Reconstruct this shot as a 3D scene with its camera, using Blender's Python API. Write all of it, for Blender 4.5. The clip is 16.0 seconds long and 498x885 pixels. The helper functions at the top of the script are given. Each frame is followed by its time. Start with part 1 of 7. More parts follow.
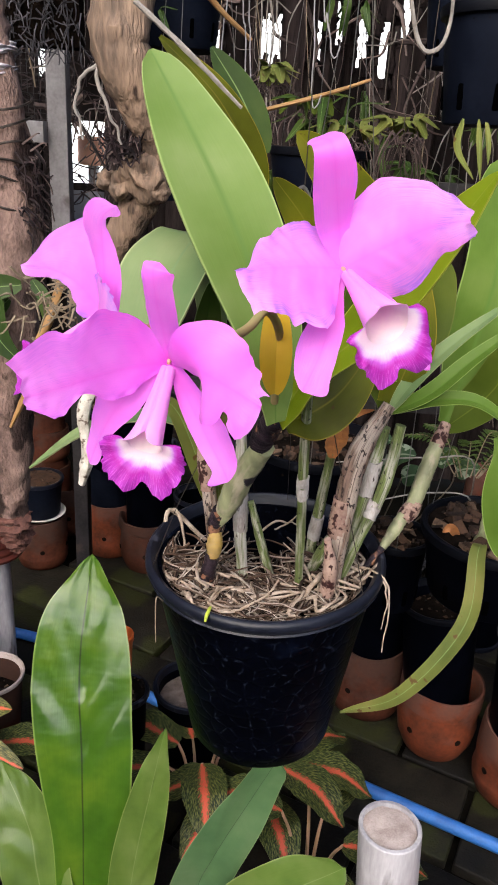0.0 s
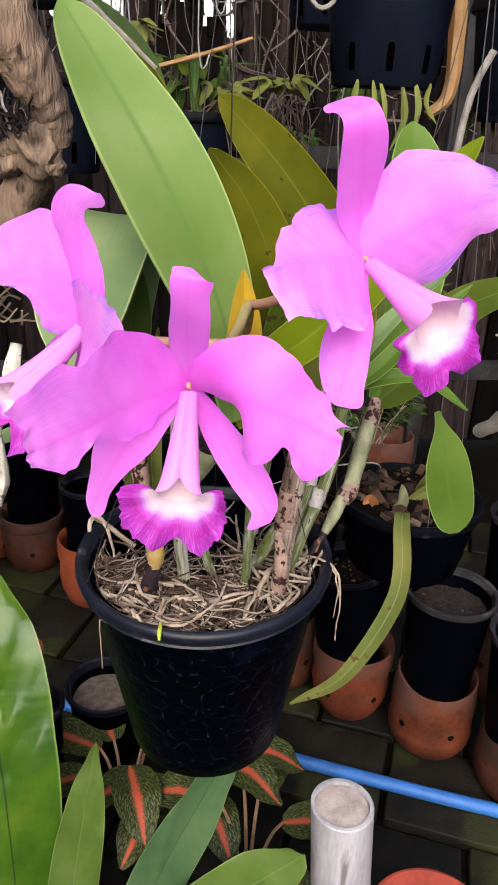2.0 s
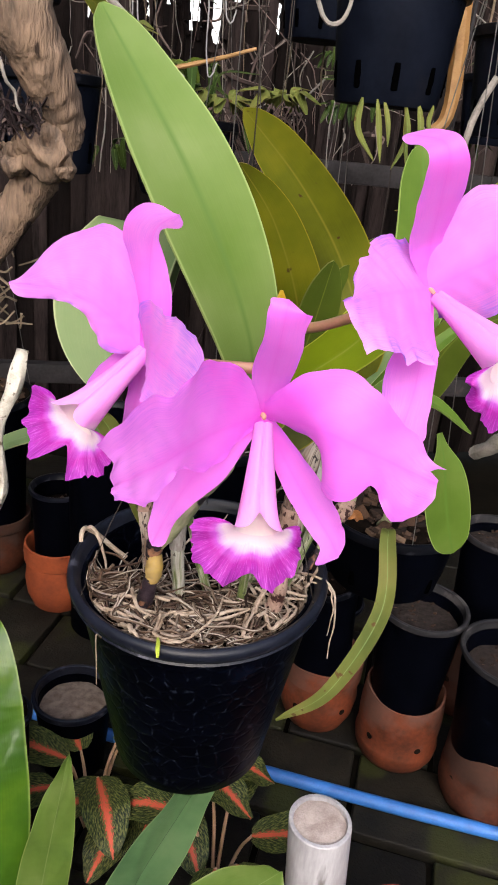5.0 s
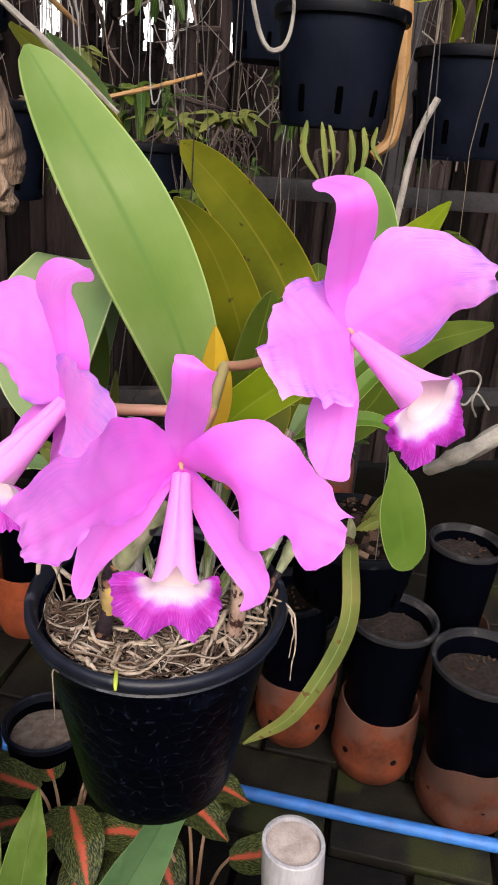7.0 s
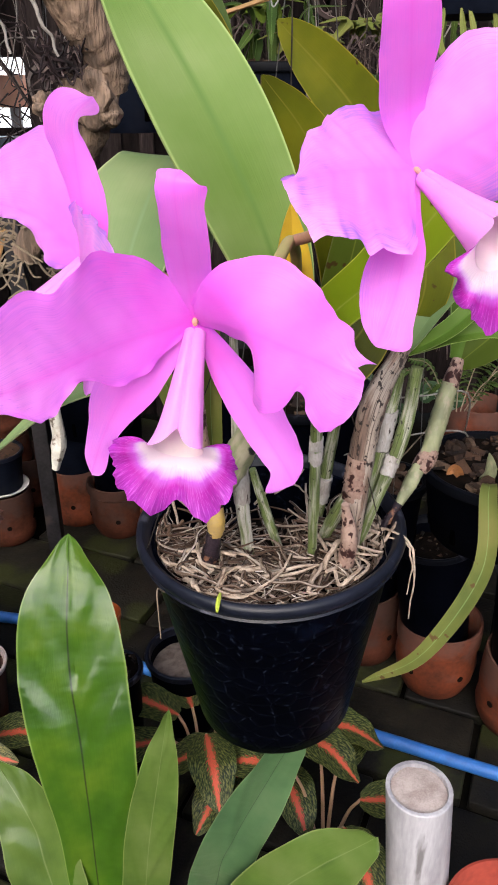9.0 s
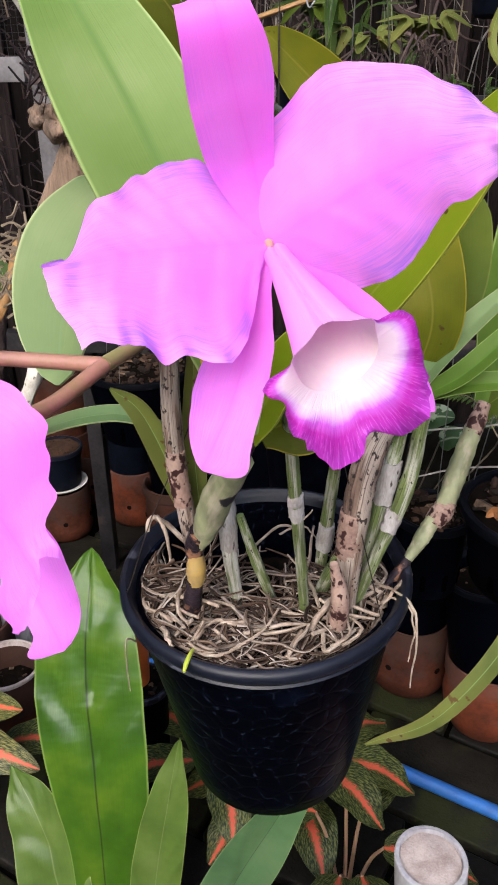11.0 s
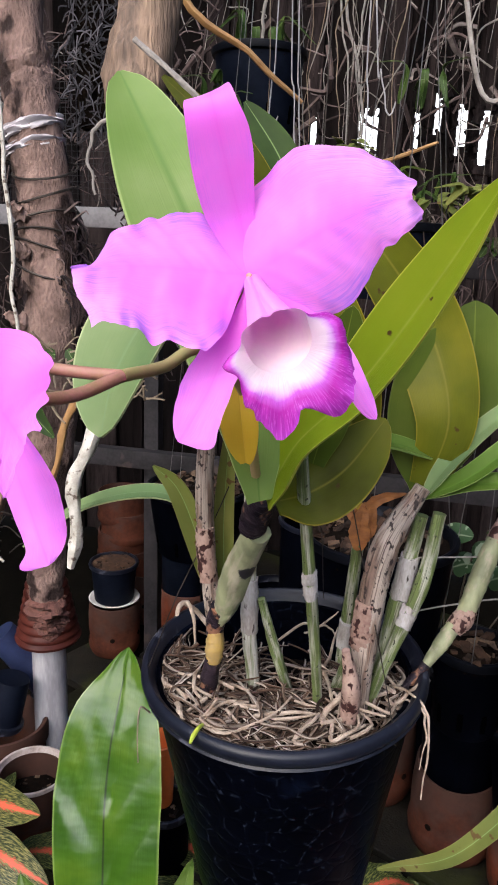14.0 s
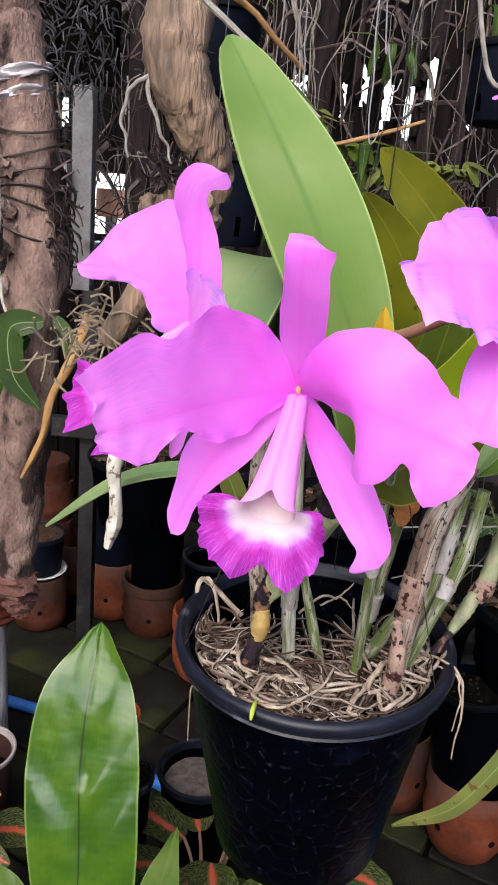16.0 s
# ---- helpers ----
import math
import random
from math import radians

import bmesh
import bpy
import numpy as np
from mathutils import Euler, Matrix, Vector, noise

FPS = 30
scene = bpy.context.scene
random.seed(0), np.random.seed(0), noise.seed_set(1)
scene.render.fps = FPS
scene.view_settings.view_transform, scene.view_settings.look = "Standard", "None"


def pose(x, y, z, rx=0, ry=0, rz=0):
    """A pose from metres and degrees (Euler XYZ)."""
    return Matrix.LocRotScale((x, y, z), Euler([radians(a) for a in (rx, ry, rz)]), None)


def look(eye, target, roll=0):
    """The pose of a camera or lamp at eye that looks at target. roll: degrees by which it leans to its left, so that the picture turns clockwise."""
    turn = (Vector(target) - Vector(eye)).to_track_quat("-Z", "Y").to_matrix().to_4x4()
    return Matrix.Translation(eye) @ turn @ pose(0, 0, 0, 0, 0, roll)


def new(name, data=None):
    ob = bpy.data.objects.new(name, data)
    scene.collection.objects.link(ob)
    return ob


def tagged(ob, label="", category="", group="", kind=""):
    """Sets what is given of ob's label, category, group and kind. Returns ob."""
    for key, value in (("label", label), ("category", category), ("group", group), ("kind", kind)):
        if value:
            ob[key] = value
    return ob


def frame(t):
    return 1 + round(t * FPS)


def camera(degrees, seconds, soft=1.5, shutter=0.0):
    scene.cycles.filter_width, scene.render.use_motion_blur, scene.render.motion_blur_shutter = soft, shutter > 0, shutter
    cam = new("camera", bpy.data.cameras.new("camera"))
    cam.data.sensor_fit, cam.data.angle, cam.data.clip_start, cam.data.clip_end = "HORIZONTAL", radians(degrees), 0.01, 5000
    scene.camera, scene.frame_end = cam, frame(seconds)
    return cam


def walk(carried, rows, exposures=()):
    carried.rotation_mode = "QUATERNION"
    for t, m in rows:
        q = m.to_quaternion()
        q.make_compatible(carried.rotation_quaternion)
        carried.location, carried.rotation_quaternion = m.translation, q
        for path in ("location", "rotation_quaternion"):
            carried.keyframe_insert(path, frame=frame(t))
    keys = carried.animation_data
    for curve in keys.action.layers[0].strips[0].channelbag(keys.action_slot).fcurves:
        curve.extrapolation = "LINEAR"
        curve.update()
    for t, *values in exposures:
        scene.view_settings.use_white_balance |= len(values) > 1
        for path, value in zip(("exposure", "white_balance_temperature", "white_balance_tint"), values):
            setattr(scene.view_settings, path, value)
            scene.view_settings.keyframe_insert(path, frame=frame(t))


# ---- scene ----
cam = camera(37.5, 16.0, 1.8)
PATH = [
    (0, (0.017, -0.004, 1.149), (-0.063, 1.847, 0.397), 3.5),
    (0.5, (0.005, 0.005, 1.156), (0.023, 1.861, 0.411), 3.2),
    (1, (-0.01, 0.021, 1.149), (0.085, 1.852, 0.351), 2.8),
    (1.5, (-0.032, 0.04, 1.147), (0.156, 1.85, 0.318), 2.5),
    (2, (-0.045, 0.051, 1.148), (0.249, 1.855, 0.335), 2.8),
    (2.5, (-0.053, 0.05, 1.155), (0.228, 1.874, 0.383), 3.4),
    (3, (-0.061, 0.056, 1.149), (0.187, 1.867, 0.339), 3.9),
    (3.5, (-0.074, 0.054, 1.15), (0.233, 1.869, 0.368), 5.5),
    (3.7, (-0.081, 0.056, 1.149), (0.246, 1.866, 0.364), 6.1),
    (5.8, (-0.078, 0.07, 1.154), (0.344, 1.855, 0.359), 5.7),
    (6, (-0.077, 0.071, 1.155), (0.346, 1.863, 0.374), 5.6),
    (6.5, (-0.071, 0.069, 1.16), (0.388, 1.857, 0.392), 5.3),
    (7, (-0.063, 0.066, 1.164), (0.409, 1.856, 0.405), 4.9),
    (7.5, (-0.051, 0.067, 1.165), (0.411, 1.859, 0.406), 3.6),
    (8, (-0.042, 0.067, 1.165), (0.39, 1.864, 0.401), 2.6),
    (8.5, (-0.035, 0.068, 1.146), (0.272, 1.864, 0.321), 1.7),
    (9, (-0.019, 0.08, 1.127), (0.024, 1.872, 0.239), -0.3),
    (9.5, (0.036, 0.119, 1.114), (0.008, 1.854, 0.118), -1.0),
    (10, (0.051, 0.142, 1.115), (-0.001, 1.88, 0.127), -0.9),
    (10.2, (0.045, 0.144, 1.12), (-0.035, 1.885, 0.138), -0.9),
    (12.3, (0.083, 0.121, 1.144), (-0.22, 1.977, 0.461), 0.5),
    (12.5, (0.086, 0.116, 1.142), (-0.222, 1.978, 0.479), 0.6),
    (13, (0.083, 0.113, 1.129), (-0.23, 1.974, 0.468), 1.1),
    (13.5, (0.079, 0.101, 1.127), (-0.241, 1.979, 0.519), 1.6),
    (14, (0.09, 0.091, 1.112), (-0.313, 1.977, 0.583), 2.3),
    (14.5, (0.081, 0.079, 1.106), (-0.384, 1.948, 0.569), 3.4),
    (15, (0.052, 0.066, 1.11), (-0.393, 1.939, 0.569), 5.0),
    (15.5, (0.012, 0.072, 1.11), (-0.257, 1.964, 0.52), 5.5),
    (16, (-0.032, 0.078, 1.113), (-0.121, 1.983, 0.512), 5.3),
]
walk(cam, [(t, look(eye, target, roll)) for t, eye, target, roll in PATH], [(0.0, 0.84, 6300, 10), (3.7, 0.83, 6350, 10), (6.0, 0.82, 6450, 10), (7.5, 0.82, 6450, 10), (9.0, 0.83, 6200, 10), (10.0, 0.90, 6150, 10), (12.5, 0.79, 5950, 11), (16.0, 0.84, 6000, 10)])

# ---- light ----
world = bpy.data.worlds.new("sky")
scene.world = world
world.use_nodes = True
wn = world.node_tree.nodes
sky = wn.new("ShaderNodeTexSky")
sky.sky_type, sky.sun_disc = "NISHITA", False
sky.sun_elevation, sky.sun_rotation = radians(40), radians(196)
sky.air_density, sky.dust_density = 1.0, 4.0
world.node_tree.links.new(sky.outputs[0], wn["Background"].inputs[0])
wn["Background"].inputs[1].default_value = 0.21
sun = new("sun", bpy.data.lights.new("sun", "SUN"))
sun.data.energy, sun.data.angle, sun.data.color = 1.6, radians(70), (1.0, 0.97, 0.93)
sun.matrix_world = look((-1.0, -3.1, 3.95), (0, 0.4, 0.9))


# ---- materials ----
def mat(name, c1, c2=None, rough=0.6, scale=30.0, bump=0.15, metal=0.0, stretch=(1, 1, 1), spec=None,
        trans=0.0, deep=0.002, fine=8.0, c3=None, amount3=0.5, bscale=None, per=0.0, contrast=0.5):
    """A surface of two colours mixed by coarse noise, with fine grain, relief and an optional third colour in blotches."""
    m = bpy.data.materials.new(name)
    m.use_nodes = True
    t, n, l = m.node_tree, m.node_tree.nodes, m.node_tree.links
    b = n["Principled BSDF"]
    co = n.new("ShaderNodeTexCoord")
    mp = n.new("ShaderNodeMapping")
    mp.inputs["Scale"].default_value = stretch
    l.new(co.outputs["Object"], mp.inputs[0])
    a = n.new("ShaderNodeTexNoise")
    a.inputs["Scale"].default_value, a.inputs["Detail"].default_value = scale, 6
    f = n.new("ShaderNodeTexNoise")
    f.inputs["Scale"].default_value, f.inputs["Detail"].default_value = scale * fine, 4
    for x in (a, f):
        l.new(mp.outputs[0], x.inputs["Vector"])
    s = n.new("ShaderNodeMath")
    s.operation = "MULTIPLY_ADD"
    s.inputs[1].default_value = 0.35
    l.new(f.outputs[0], s.inputs[0])
    l.new(a.outputs[0], s.inputs[2])
    r = n.new("ShaderNodeValToRGB")
    mid = 0.67
    r.color_ramp.elements[0].position, r.color_ramp.elements[1].position = mid - contrast * 0.4, mid + contrast * 0.4
    c2 = c2 or tuple(c * 0.6 for c in c1)
    r.color_ramp.elements[0].color, r.color_ramp.elements[1].color = (*c2, 1), (*c1, 1)
    l.new(s.outputs[0], r.inputs[0])
    out = r.outputs[0]
    if c3:
        k = n.new("ShaderNodeTexNoise")
        k.inputs["Scale"].default_value, k.inputs["Detail"].default_value = (bscale or scale * 0.6), 5
        l.new(mp.outputs[0], k.inputs["Vector"])
        kr = n.new("ShaderNodeValToRGB")
        kr.color_ramp.elements[0].position, kr.color_ramp.elements[1].position = 1 - amount3, 1.06 - amount3
        l.new(k.outputs[0], kr.inputs[0])
        mx = n.new("ShaderNodeMix")
        mx.data_type = "RGBA"
        l.new(kr.outputs[0], mx.inputs["Factor"])
        l.new(out, mx.inputs["A"])
        mx.inputs["B"].default_value = (*c3, 1)
        out = mx.outputs["Result"]
    if per:
        oi = n.new("ShaderNodeObjectInfo")
        mr = n.new("ShaderNodeMapRange")
        mr.inputs["To Min"].default_value, mr.inputs["To Max"].default_value = 1 - per, 1 + per
        l.new(oi.outputs["Random"], mr.inputs[0])
        hv = n.new("ShaderNodeHueSaturation")
        l.new(mr.outputs[0], hv.inputs["Value"])
        l.new(out, hv.inputs["Color"])
        out = hv.outputs[0]
    l.new(out, b.inputs["Base Color"])
    b.inputs["Roughness"].default_value, b.inputs["Metallic"].default_value = rough, metal
    b.inputs["Specular IOR Level"].default_value = spec if spec is not None else (0.12 if max(c1) < 0.1 else 0.25 if rough > 0.6 else 0.5)
    rr = n.new("ShaderNodeMapRange")
    rr.inputs["To Min"].default_value, rr.inputs["To Max"].default_value = max(0.05, rough - 0.12), min(1, rough + 0.12)
    l.new(a.outputs[0], rr.inputs[0])
    l.new(rr.outputs[0], b.inputs["Roughness"])
    if bump:
        bp = n.new("ShaderNodeBump")
        bp.inputs["Strength"].default_value, bp.inputs["Distance"].default_value = bump, deep
        l.new(s.outputs[0], bp.inputs["Height"])
        l.new(bp.outputs[0], b.inputs["Normal"])
    if trans:
        see_through(m, out, trans)
    return m


def see_through(m, colour, amount):
    """Lets part of the light through a thin leaf or petal."""
    n, l = m.node_tree.nodes, m.node_tree.links
    tr = n.new("ShaderNodeBsdfTranslucent")
    l.new(colour, tr.inputs[0])
    mx = n.new("ShaderNodeMixShader")
    mx.inputs[0].default_value = amount
    l.new(n["Principled BSDF"].outputs[0], mx.inputs[1])
    l.new(tr.outputs[0], mx.inputs[2])
    l.new(mx.outputs[0], n["Material Output"].inputs[0])


def uv_split(m):
    n, l = m.node_tree.nodes, m.node_tree.links
    uv = n.new("ShaderNodeUVMap")
    sp = n.new("ShaderNodeSeparateXYZ")
    l.new(uv.outputs[0], sp.inputs[0])
    return uv, sp


def ramp(m, fac, stops):
    n, l = m.node_tree.nodes, m.node_tree.links
    r = n.new("ShaderNodeValToRGB")
    e = r.color_ramp.elements
    while len(e) < len(stops):
        e.new(0.5)
    for k, (p, c) in zip(e, stops):
        k.position, k.color = p, (*c, 1)
    l.new(fac, r.inputs[0])
    return r.outputs[0]


def blend(m, fac, a, b, mode="MIX"):
    n, l = m.node_tree.nodes, m.node_tree.links
    x = n.new("ShaderNodeMix")
    x.data_type, x.blend_type = "RGBA", mode
    for key, v in (("Factor", fac), ("A", a), ("B", b)):
        if isinstance(v, (int, float)):
            x.inputs[key].default_value = v
        elif isinstance(v, tuple):
            x.inputs[key].default_value = (*v, 1)
        else:
            l.new(v, x.inputs[key])
    return x.outputs["Result"]


def maths(m, op, a, b=0.0, c=0.0):
    n, l = m.node_tree.nodes, m.node_tree.links
    x = n.new("ShaderNodeMath")
    x.operation = op
    for i, v in enumerate((a, b, c)):
        if isinstance(v, (int, float)):
            x.inputs[i].default_value = v
        else:
            l.new(v, x.inputs[i])
    return x.outputs[0]


def noise_tex(m, vec, scale, stretch=(1, 1, 1), detail=4):
    n, l = m.node_tree.nodes, m.node_tree.links
    mp = n.new("ShaderNodeMapping")
    mp.inputs["Scale"].default_value = stretch
    l.new(vec, mp.inputs[0])
    x = n.new("ShaderNodeTexNoise")
    x.inputs["Scale"].default_value, x.inputs["Detail"].default_value = scale, detail
    l.new(mp.outputs[0], x.inputs["Vector"])
    return x.outputs[0]


def bare(name, rough):
    m = bpy.data.materials.new(name)
    m.use_nodes = True
    b = m.node_tree.nodes["Principled BSDF"]
    b.inputs["Roughness"].default_value = rough
    return m, b


def relief(m, height, strength, distance):
    n, l = m.node_tree.nodes, m.node_tree.links
    bp = n.new("ShaderNodeBump")
    bp.inputs["Strength"].default_value, bp.inputs["Distance"].default_value = strength, distance
    l.new(height, bp.inputs["Height"])
    l.new(bp.outputs[0], n["Principled BSDF"].inputs["Normal"])


def petal_mat(name, main, deep, pale, vein, violet=0.6):
    """Crystalline petal: soft pale clouds, faint veins along its length, violet patches and dashes towards the ragged edge."""
    m, b = bare(name, 0.58)
    uv, sp = uv_split(m)
    u, v = sp.outputs[0], sp.outputs[1]
    side = maths(m, "ABSOLUTE", maths(m, "MULTIPLY_ADD", v, 2.0, -1.0))
    co = m.node_tree.nodes.new("ShaderNodeTexCoord")
    cloud = noise_tex(m, co.outputs["Object"], 34.0, (1, 1, 1), 3)
    base = ramp(m, maths(m, "MULTIPLY_ADD", cloud, 0.75, maths(m, "MULTIPLY", u, 0.30)), [(0.28, deep), (0.54, main), (0.84, pale)])
    veins = noise_tex(m, uv.outputs[0], 5.0, (1.0, 11, 1), 3)
    thin = noise_tex(m, uv.outputs[0], 9.0, (0.7, 16, 1), 2)
    rim = maths(m, "POWER", maths(m, "MAXIMUM", side, maths(m, "MULTIPLY", u, 0.97)), 2.0)
    patch = noise_tex(m, co.outputs["Object"], 70.0, (1, 1, 1), 2)
    edge = maths(m, "MULTIPLY", maths(m, "MULTIPLY", rim, ramp(m, patch, [(0.42, (0, 0, 0)), (0.62, (1, 1, 1))])), ramp(m, veins, [(0.40, (0.35, 0.35, 0.35)), (0.62, (1, 1, 1))]))
    # deeper pink along the midrib: petal colour plus painted shading of the groove
    base = blend(m, ramp(m, side, [(0.0, (0.45, 0.45, 0.45)), (0.06, (0.25, 0.25, 0.25)), (0.26, (0, 0, 0))]), base, deep)
    col = blend(m, maths(m, "MULTIPLY", edge, violet), base, vein)
    col = blend(m, maths(m, "MULTIPLY", ramp(m, thin, [(0.50, (0, 0, 0)), (0.64, (1, 1, 1))]), maths(m, "MULTIPLY_ADD", rim, 0.42 * violet, 0.05)), col, vein)
    mark = noise_tex(m, uv.outputs[0], 16.0, (1, 3, 1), 3)
    col = blend(m, maths(m, "MULTIPLY", ramp(m, mark, [(0.64, (0, 0, 0)), (0.72, (1, 1, 1))]), maths(m, "MULTIPLY", rim, 0.45)), col, vein)
    m.node_tree.links.new(col, b.inputs["Base Color"])
    fine = noise_tex(m, co.outputs["Object"], 900.0, (1, 1, 1), 2)
    relief(m, maths(m, "MULTIPLY_ADD", veins, 0.5, maths(m, "MULTIPLY_ADD", thin, 0.25, maths(m, "MULTIPLY", fine, 0.2))), 0.16, 0.0010)
    b.inputs["Sheen Weight"].default_value = 0.15
    see_through(m, col, 0.46)
    return m


def lip_mat():
    """Lip: pink tube, smooth white throat with a cream breath, magenta frill with fine veins."""
    m, b = bare("orchid lip", 0.6)
    uv, sp = uv_split(m)
    u, v = sp.outputs[0], sp.outputs[1]
    mid = maths(m, "ABSOLUTE", maths(m, "MULTIPLY_ADD", v, 2.0, -1.0))
    veins = noise_tex(m, uv.outputs[0], 5.0, (0.9, 30, 1), 3)
    cloud = noise_tex(m, uv.outputs[0], 5.0, (1, 3, 1), 4)
    drive = maths(m, "ADD", u, maths(m, "MULTIPLY_ADD", veins, 0.045, maths(m, "MULTIPLY_ADD", cloud, 0.13, -0.0875)))
    drive = maths(m, "SUBTRACT", drive, maths(m, "MULTIPLY", maths(m, "POWER", mid, 3.0), 0.22))
    col = ramp(m, drive, [(0.0, (0.82, 0.30, 0.78)), (0.40, (0.86, 0.38, 0.82)), (0.46, (0.84, 0.66, 0.74)), (0.58, (0.80, 0.67, 0.76)),
                          (0.635, (0.68, 0.42, 0.76)), (0.69, (0.54, 0.10, 0.62)), (0.77, (0.44, 0.015, 0.38)), (1.0, (0.44, 0.045, 0.50))])
    fine = noise_tex(m, uv.outputs[0], 6.0, (1.2, 60, 1), 3)
    col = blend(m, maths(m, "MULTIPLY", ramp(m, fine, [(0.53, (0, 0, 0)), (0.62, (1, 1, 1))]), ramp(m, u, [(0.66, (0, 0, 0)), (0.80, (0.35, 0.35, 0.35)), (1.0, (0.5, 0.5, 0.5))])), col, (0.74, 0.20, 0.80))
    dark = maths(m, "MULTIPLY", ramp(m, veins, [(0.5, (0, 0, 0)), (0.6, (1, 1, 1))]), ramp(m, u, [(0.72, (0, 0, 0)), (0.9, (0.6, 0.6, 0.6))]))
    col = blend(m, dark, col, (0.30, 0.012, 0.32))
    m.node_tree.links.new(col, b.inputs["Base Color"])
    relief(m, veins, 0.35, 0.0012)
    see_through(m, col, 0.42)
    return m


def leaf_mat(name, main, dark, pale, edge, rough=0.38, rib=(0.2, 0.3, 0.1), ribwidth=0.02, spots=None, cross=0.0, trans=0.22, spotsize=9.0, spotamount=0.36, gloss=0.12, coat=0.0, bump=0.4):
    """Leaf blade: midrib, faint lengthwise veins, patchy green, thin pale edge, optional spots and quilted cross relief."""
    m, b = bare(name, rough)
    uv, sp = uv_split(m)
    u, v = sp.outputs[0], sp.outputs[1]
    side = maths(m, "ABSOLUTE", maths(m, "MULTIPLY_ADD", v, 2.0, -1.0))
    co = m.node_tree.nodes.new("ShaderNodeTexCoord")
    cloud = noise_tex(m, co.outputs["Object"], 14.0)
    lines = noise_tex(m, uv.outputs[0], 3.0, (1, 25, 1), 3)
    base = ramp(m, maths(m, "MULTIPLY_ADD", lines, 0.10, maths(m, "MULTIPLY", cloud, 0.95)), [(0.32, dark), (0.54, main), (0.75, pale)])
    ribf = ramp(m, side, [(0.0, (1, 1, 1)), (ribwidth, (0.6, 0.6, 0.6)), (ribwidth * 2.5, (0, 0, 0))])
    col = blend(m, ribf, base, rib)
    col = blend(m, ramp(m, side, [(0.955, (0, 0, 0)), (0.985, (0.8, 0.8, 0.8))]), col, edge)
    if spots:
        sn = noise_tex(m, co.outputs["Object"], spotsize * 9, (1, 1, 1), 3)
        col = blend(m, ramp(m, sn, [(1 - spotamount, (0, 0, 0)), (1.03 - spotamount, (1, 1, 1))]), col, spots)
    m.node_tree.links.new(col, b.inputs["Base Color"])
    h = maths(m, "MULTIPLY_ADD", lines, 0.15, cloud)
    if cross:
        wv = m.node_tree.nodes.new("ShaderNodeTexNoise")
        mp = m.node_tree.nodes.new("ShaderNodeMapping")
        mp.inputs["Scale"].default_value = (16, 1.4, 1)
        m.node_tree.links.new(uv.outputs[0], mp.inputs[0])
        m.node_tree.links.new(mp.outputs[0], wv.inputs["Vector"])
        wv.inputs["Scale"].default_value = 1.3
        h = maths(m, "MULTIPLY_ADD", wv.outputs[0], cross, h)
    relief(m, h, bump, 0.0025)
    b.inputs["Specular IOR Level"].default_value = gloss
    if coat:
        b.inputs["Coat Weight"].default_value, b.inputs["Coat Roughness"].default_value, b.inputs["Coat IOR"].default_value = coat, 0.14, 1.8
    see_through(m, col, trans)
    return m


def variegated_mat(name, dark, mid, light):
    """Dark olive leaf mottled along its side veins, coral red along the midrib with spurs into the veins."""
    m, b = bare(name, 0.42)
    uv, sp = uv_split(m)
    u = sp.outputs[0]
    side = maths(m, "ABSOLUTE", maths(m, "MULTIPLY_ADD", sp.outputs[1], 2.0, -1.0))
    slant = m.node_tree.nodes.new("ShaderNodeCombineXYZ")
    m.node_tree.links.new(maths(m, "SUBTRACT", maths(m, "MULTIPLY", u, 13.0), maths(m, "MULTIPLY", side, 5.0)), slant.inputs[0])
    m.node_tree.links.new(maths(m, "MULTIPLY", sp.outputs[1], 9.0), slant.inputs[1])
    fleck = noise_tex(m, slant.outputs[0], 2.4, (1, 1, 1), 8)
    base = ramp(m, fleck, [(0.40, dark), (0.50, mid), (0.64, light)])
    red = ramp(m, maths(m, "ADD", side, maths(m, "MULTIPLY_ADD", fleck, 0.7, -0.36)), [(0.08, (1, 1, 1)), (0.20, (0, 0, 0))])
    col = blend(m, red, base, (0.56, 0.10, 0.055))
    m.node_tree.links.new(col, b.inputs["Base Color"])
    relief(m, fleck, 0.3, 0.003)
    b.inputs["Specular IOR Level"].default_value = 0.25
    see_through(m, col, 0.12)
    return m


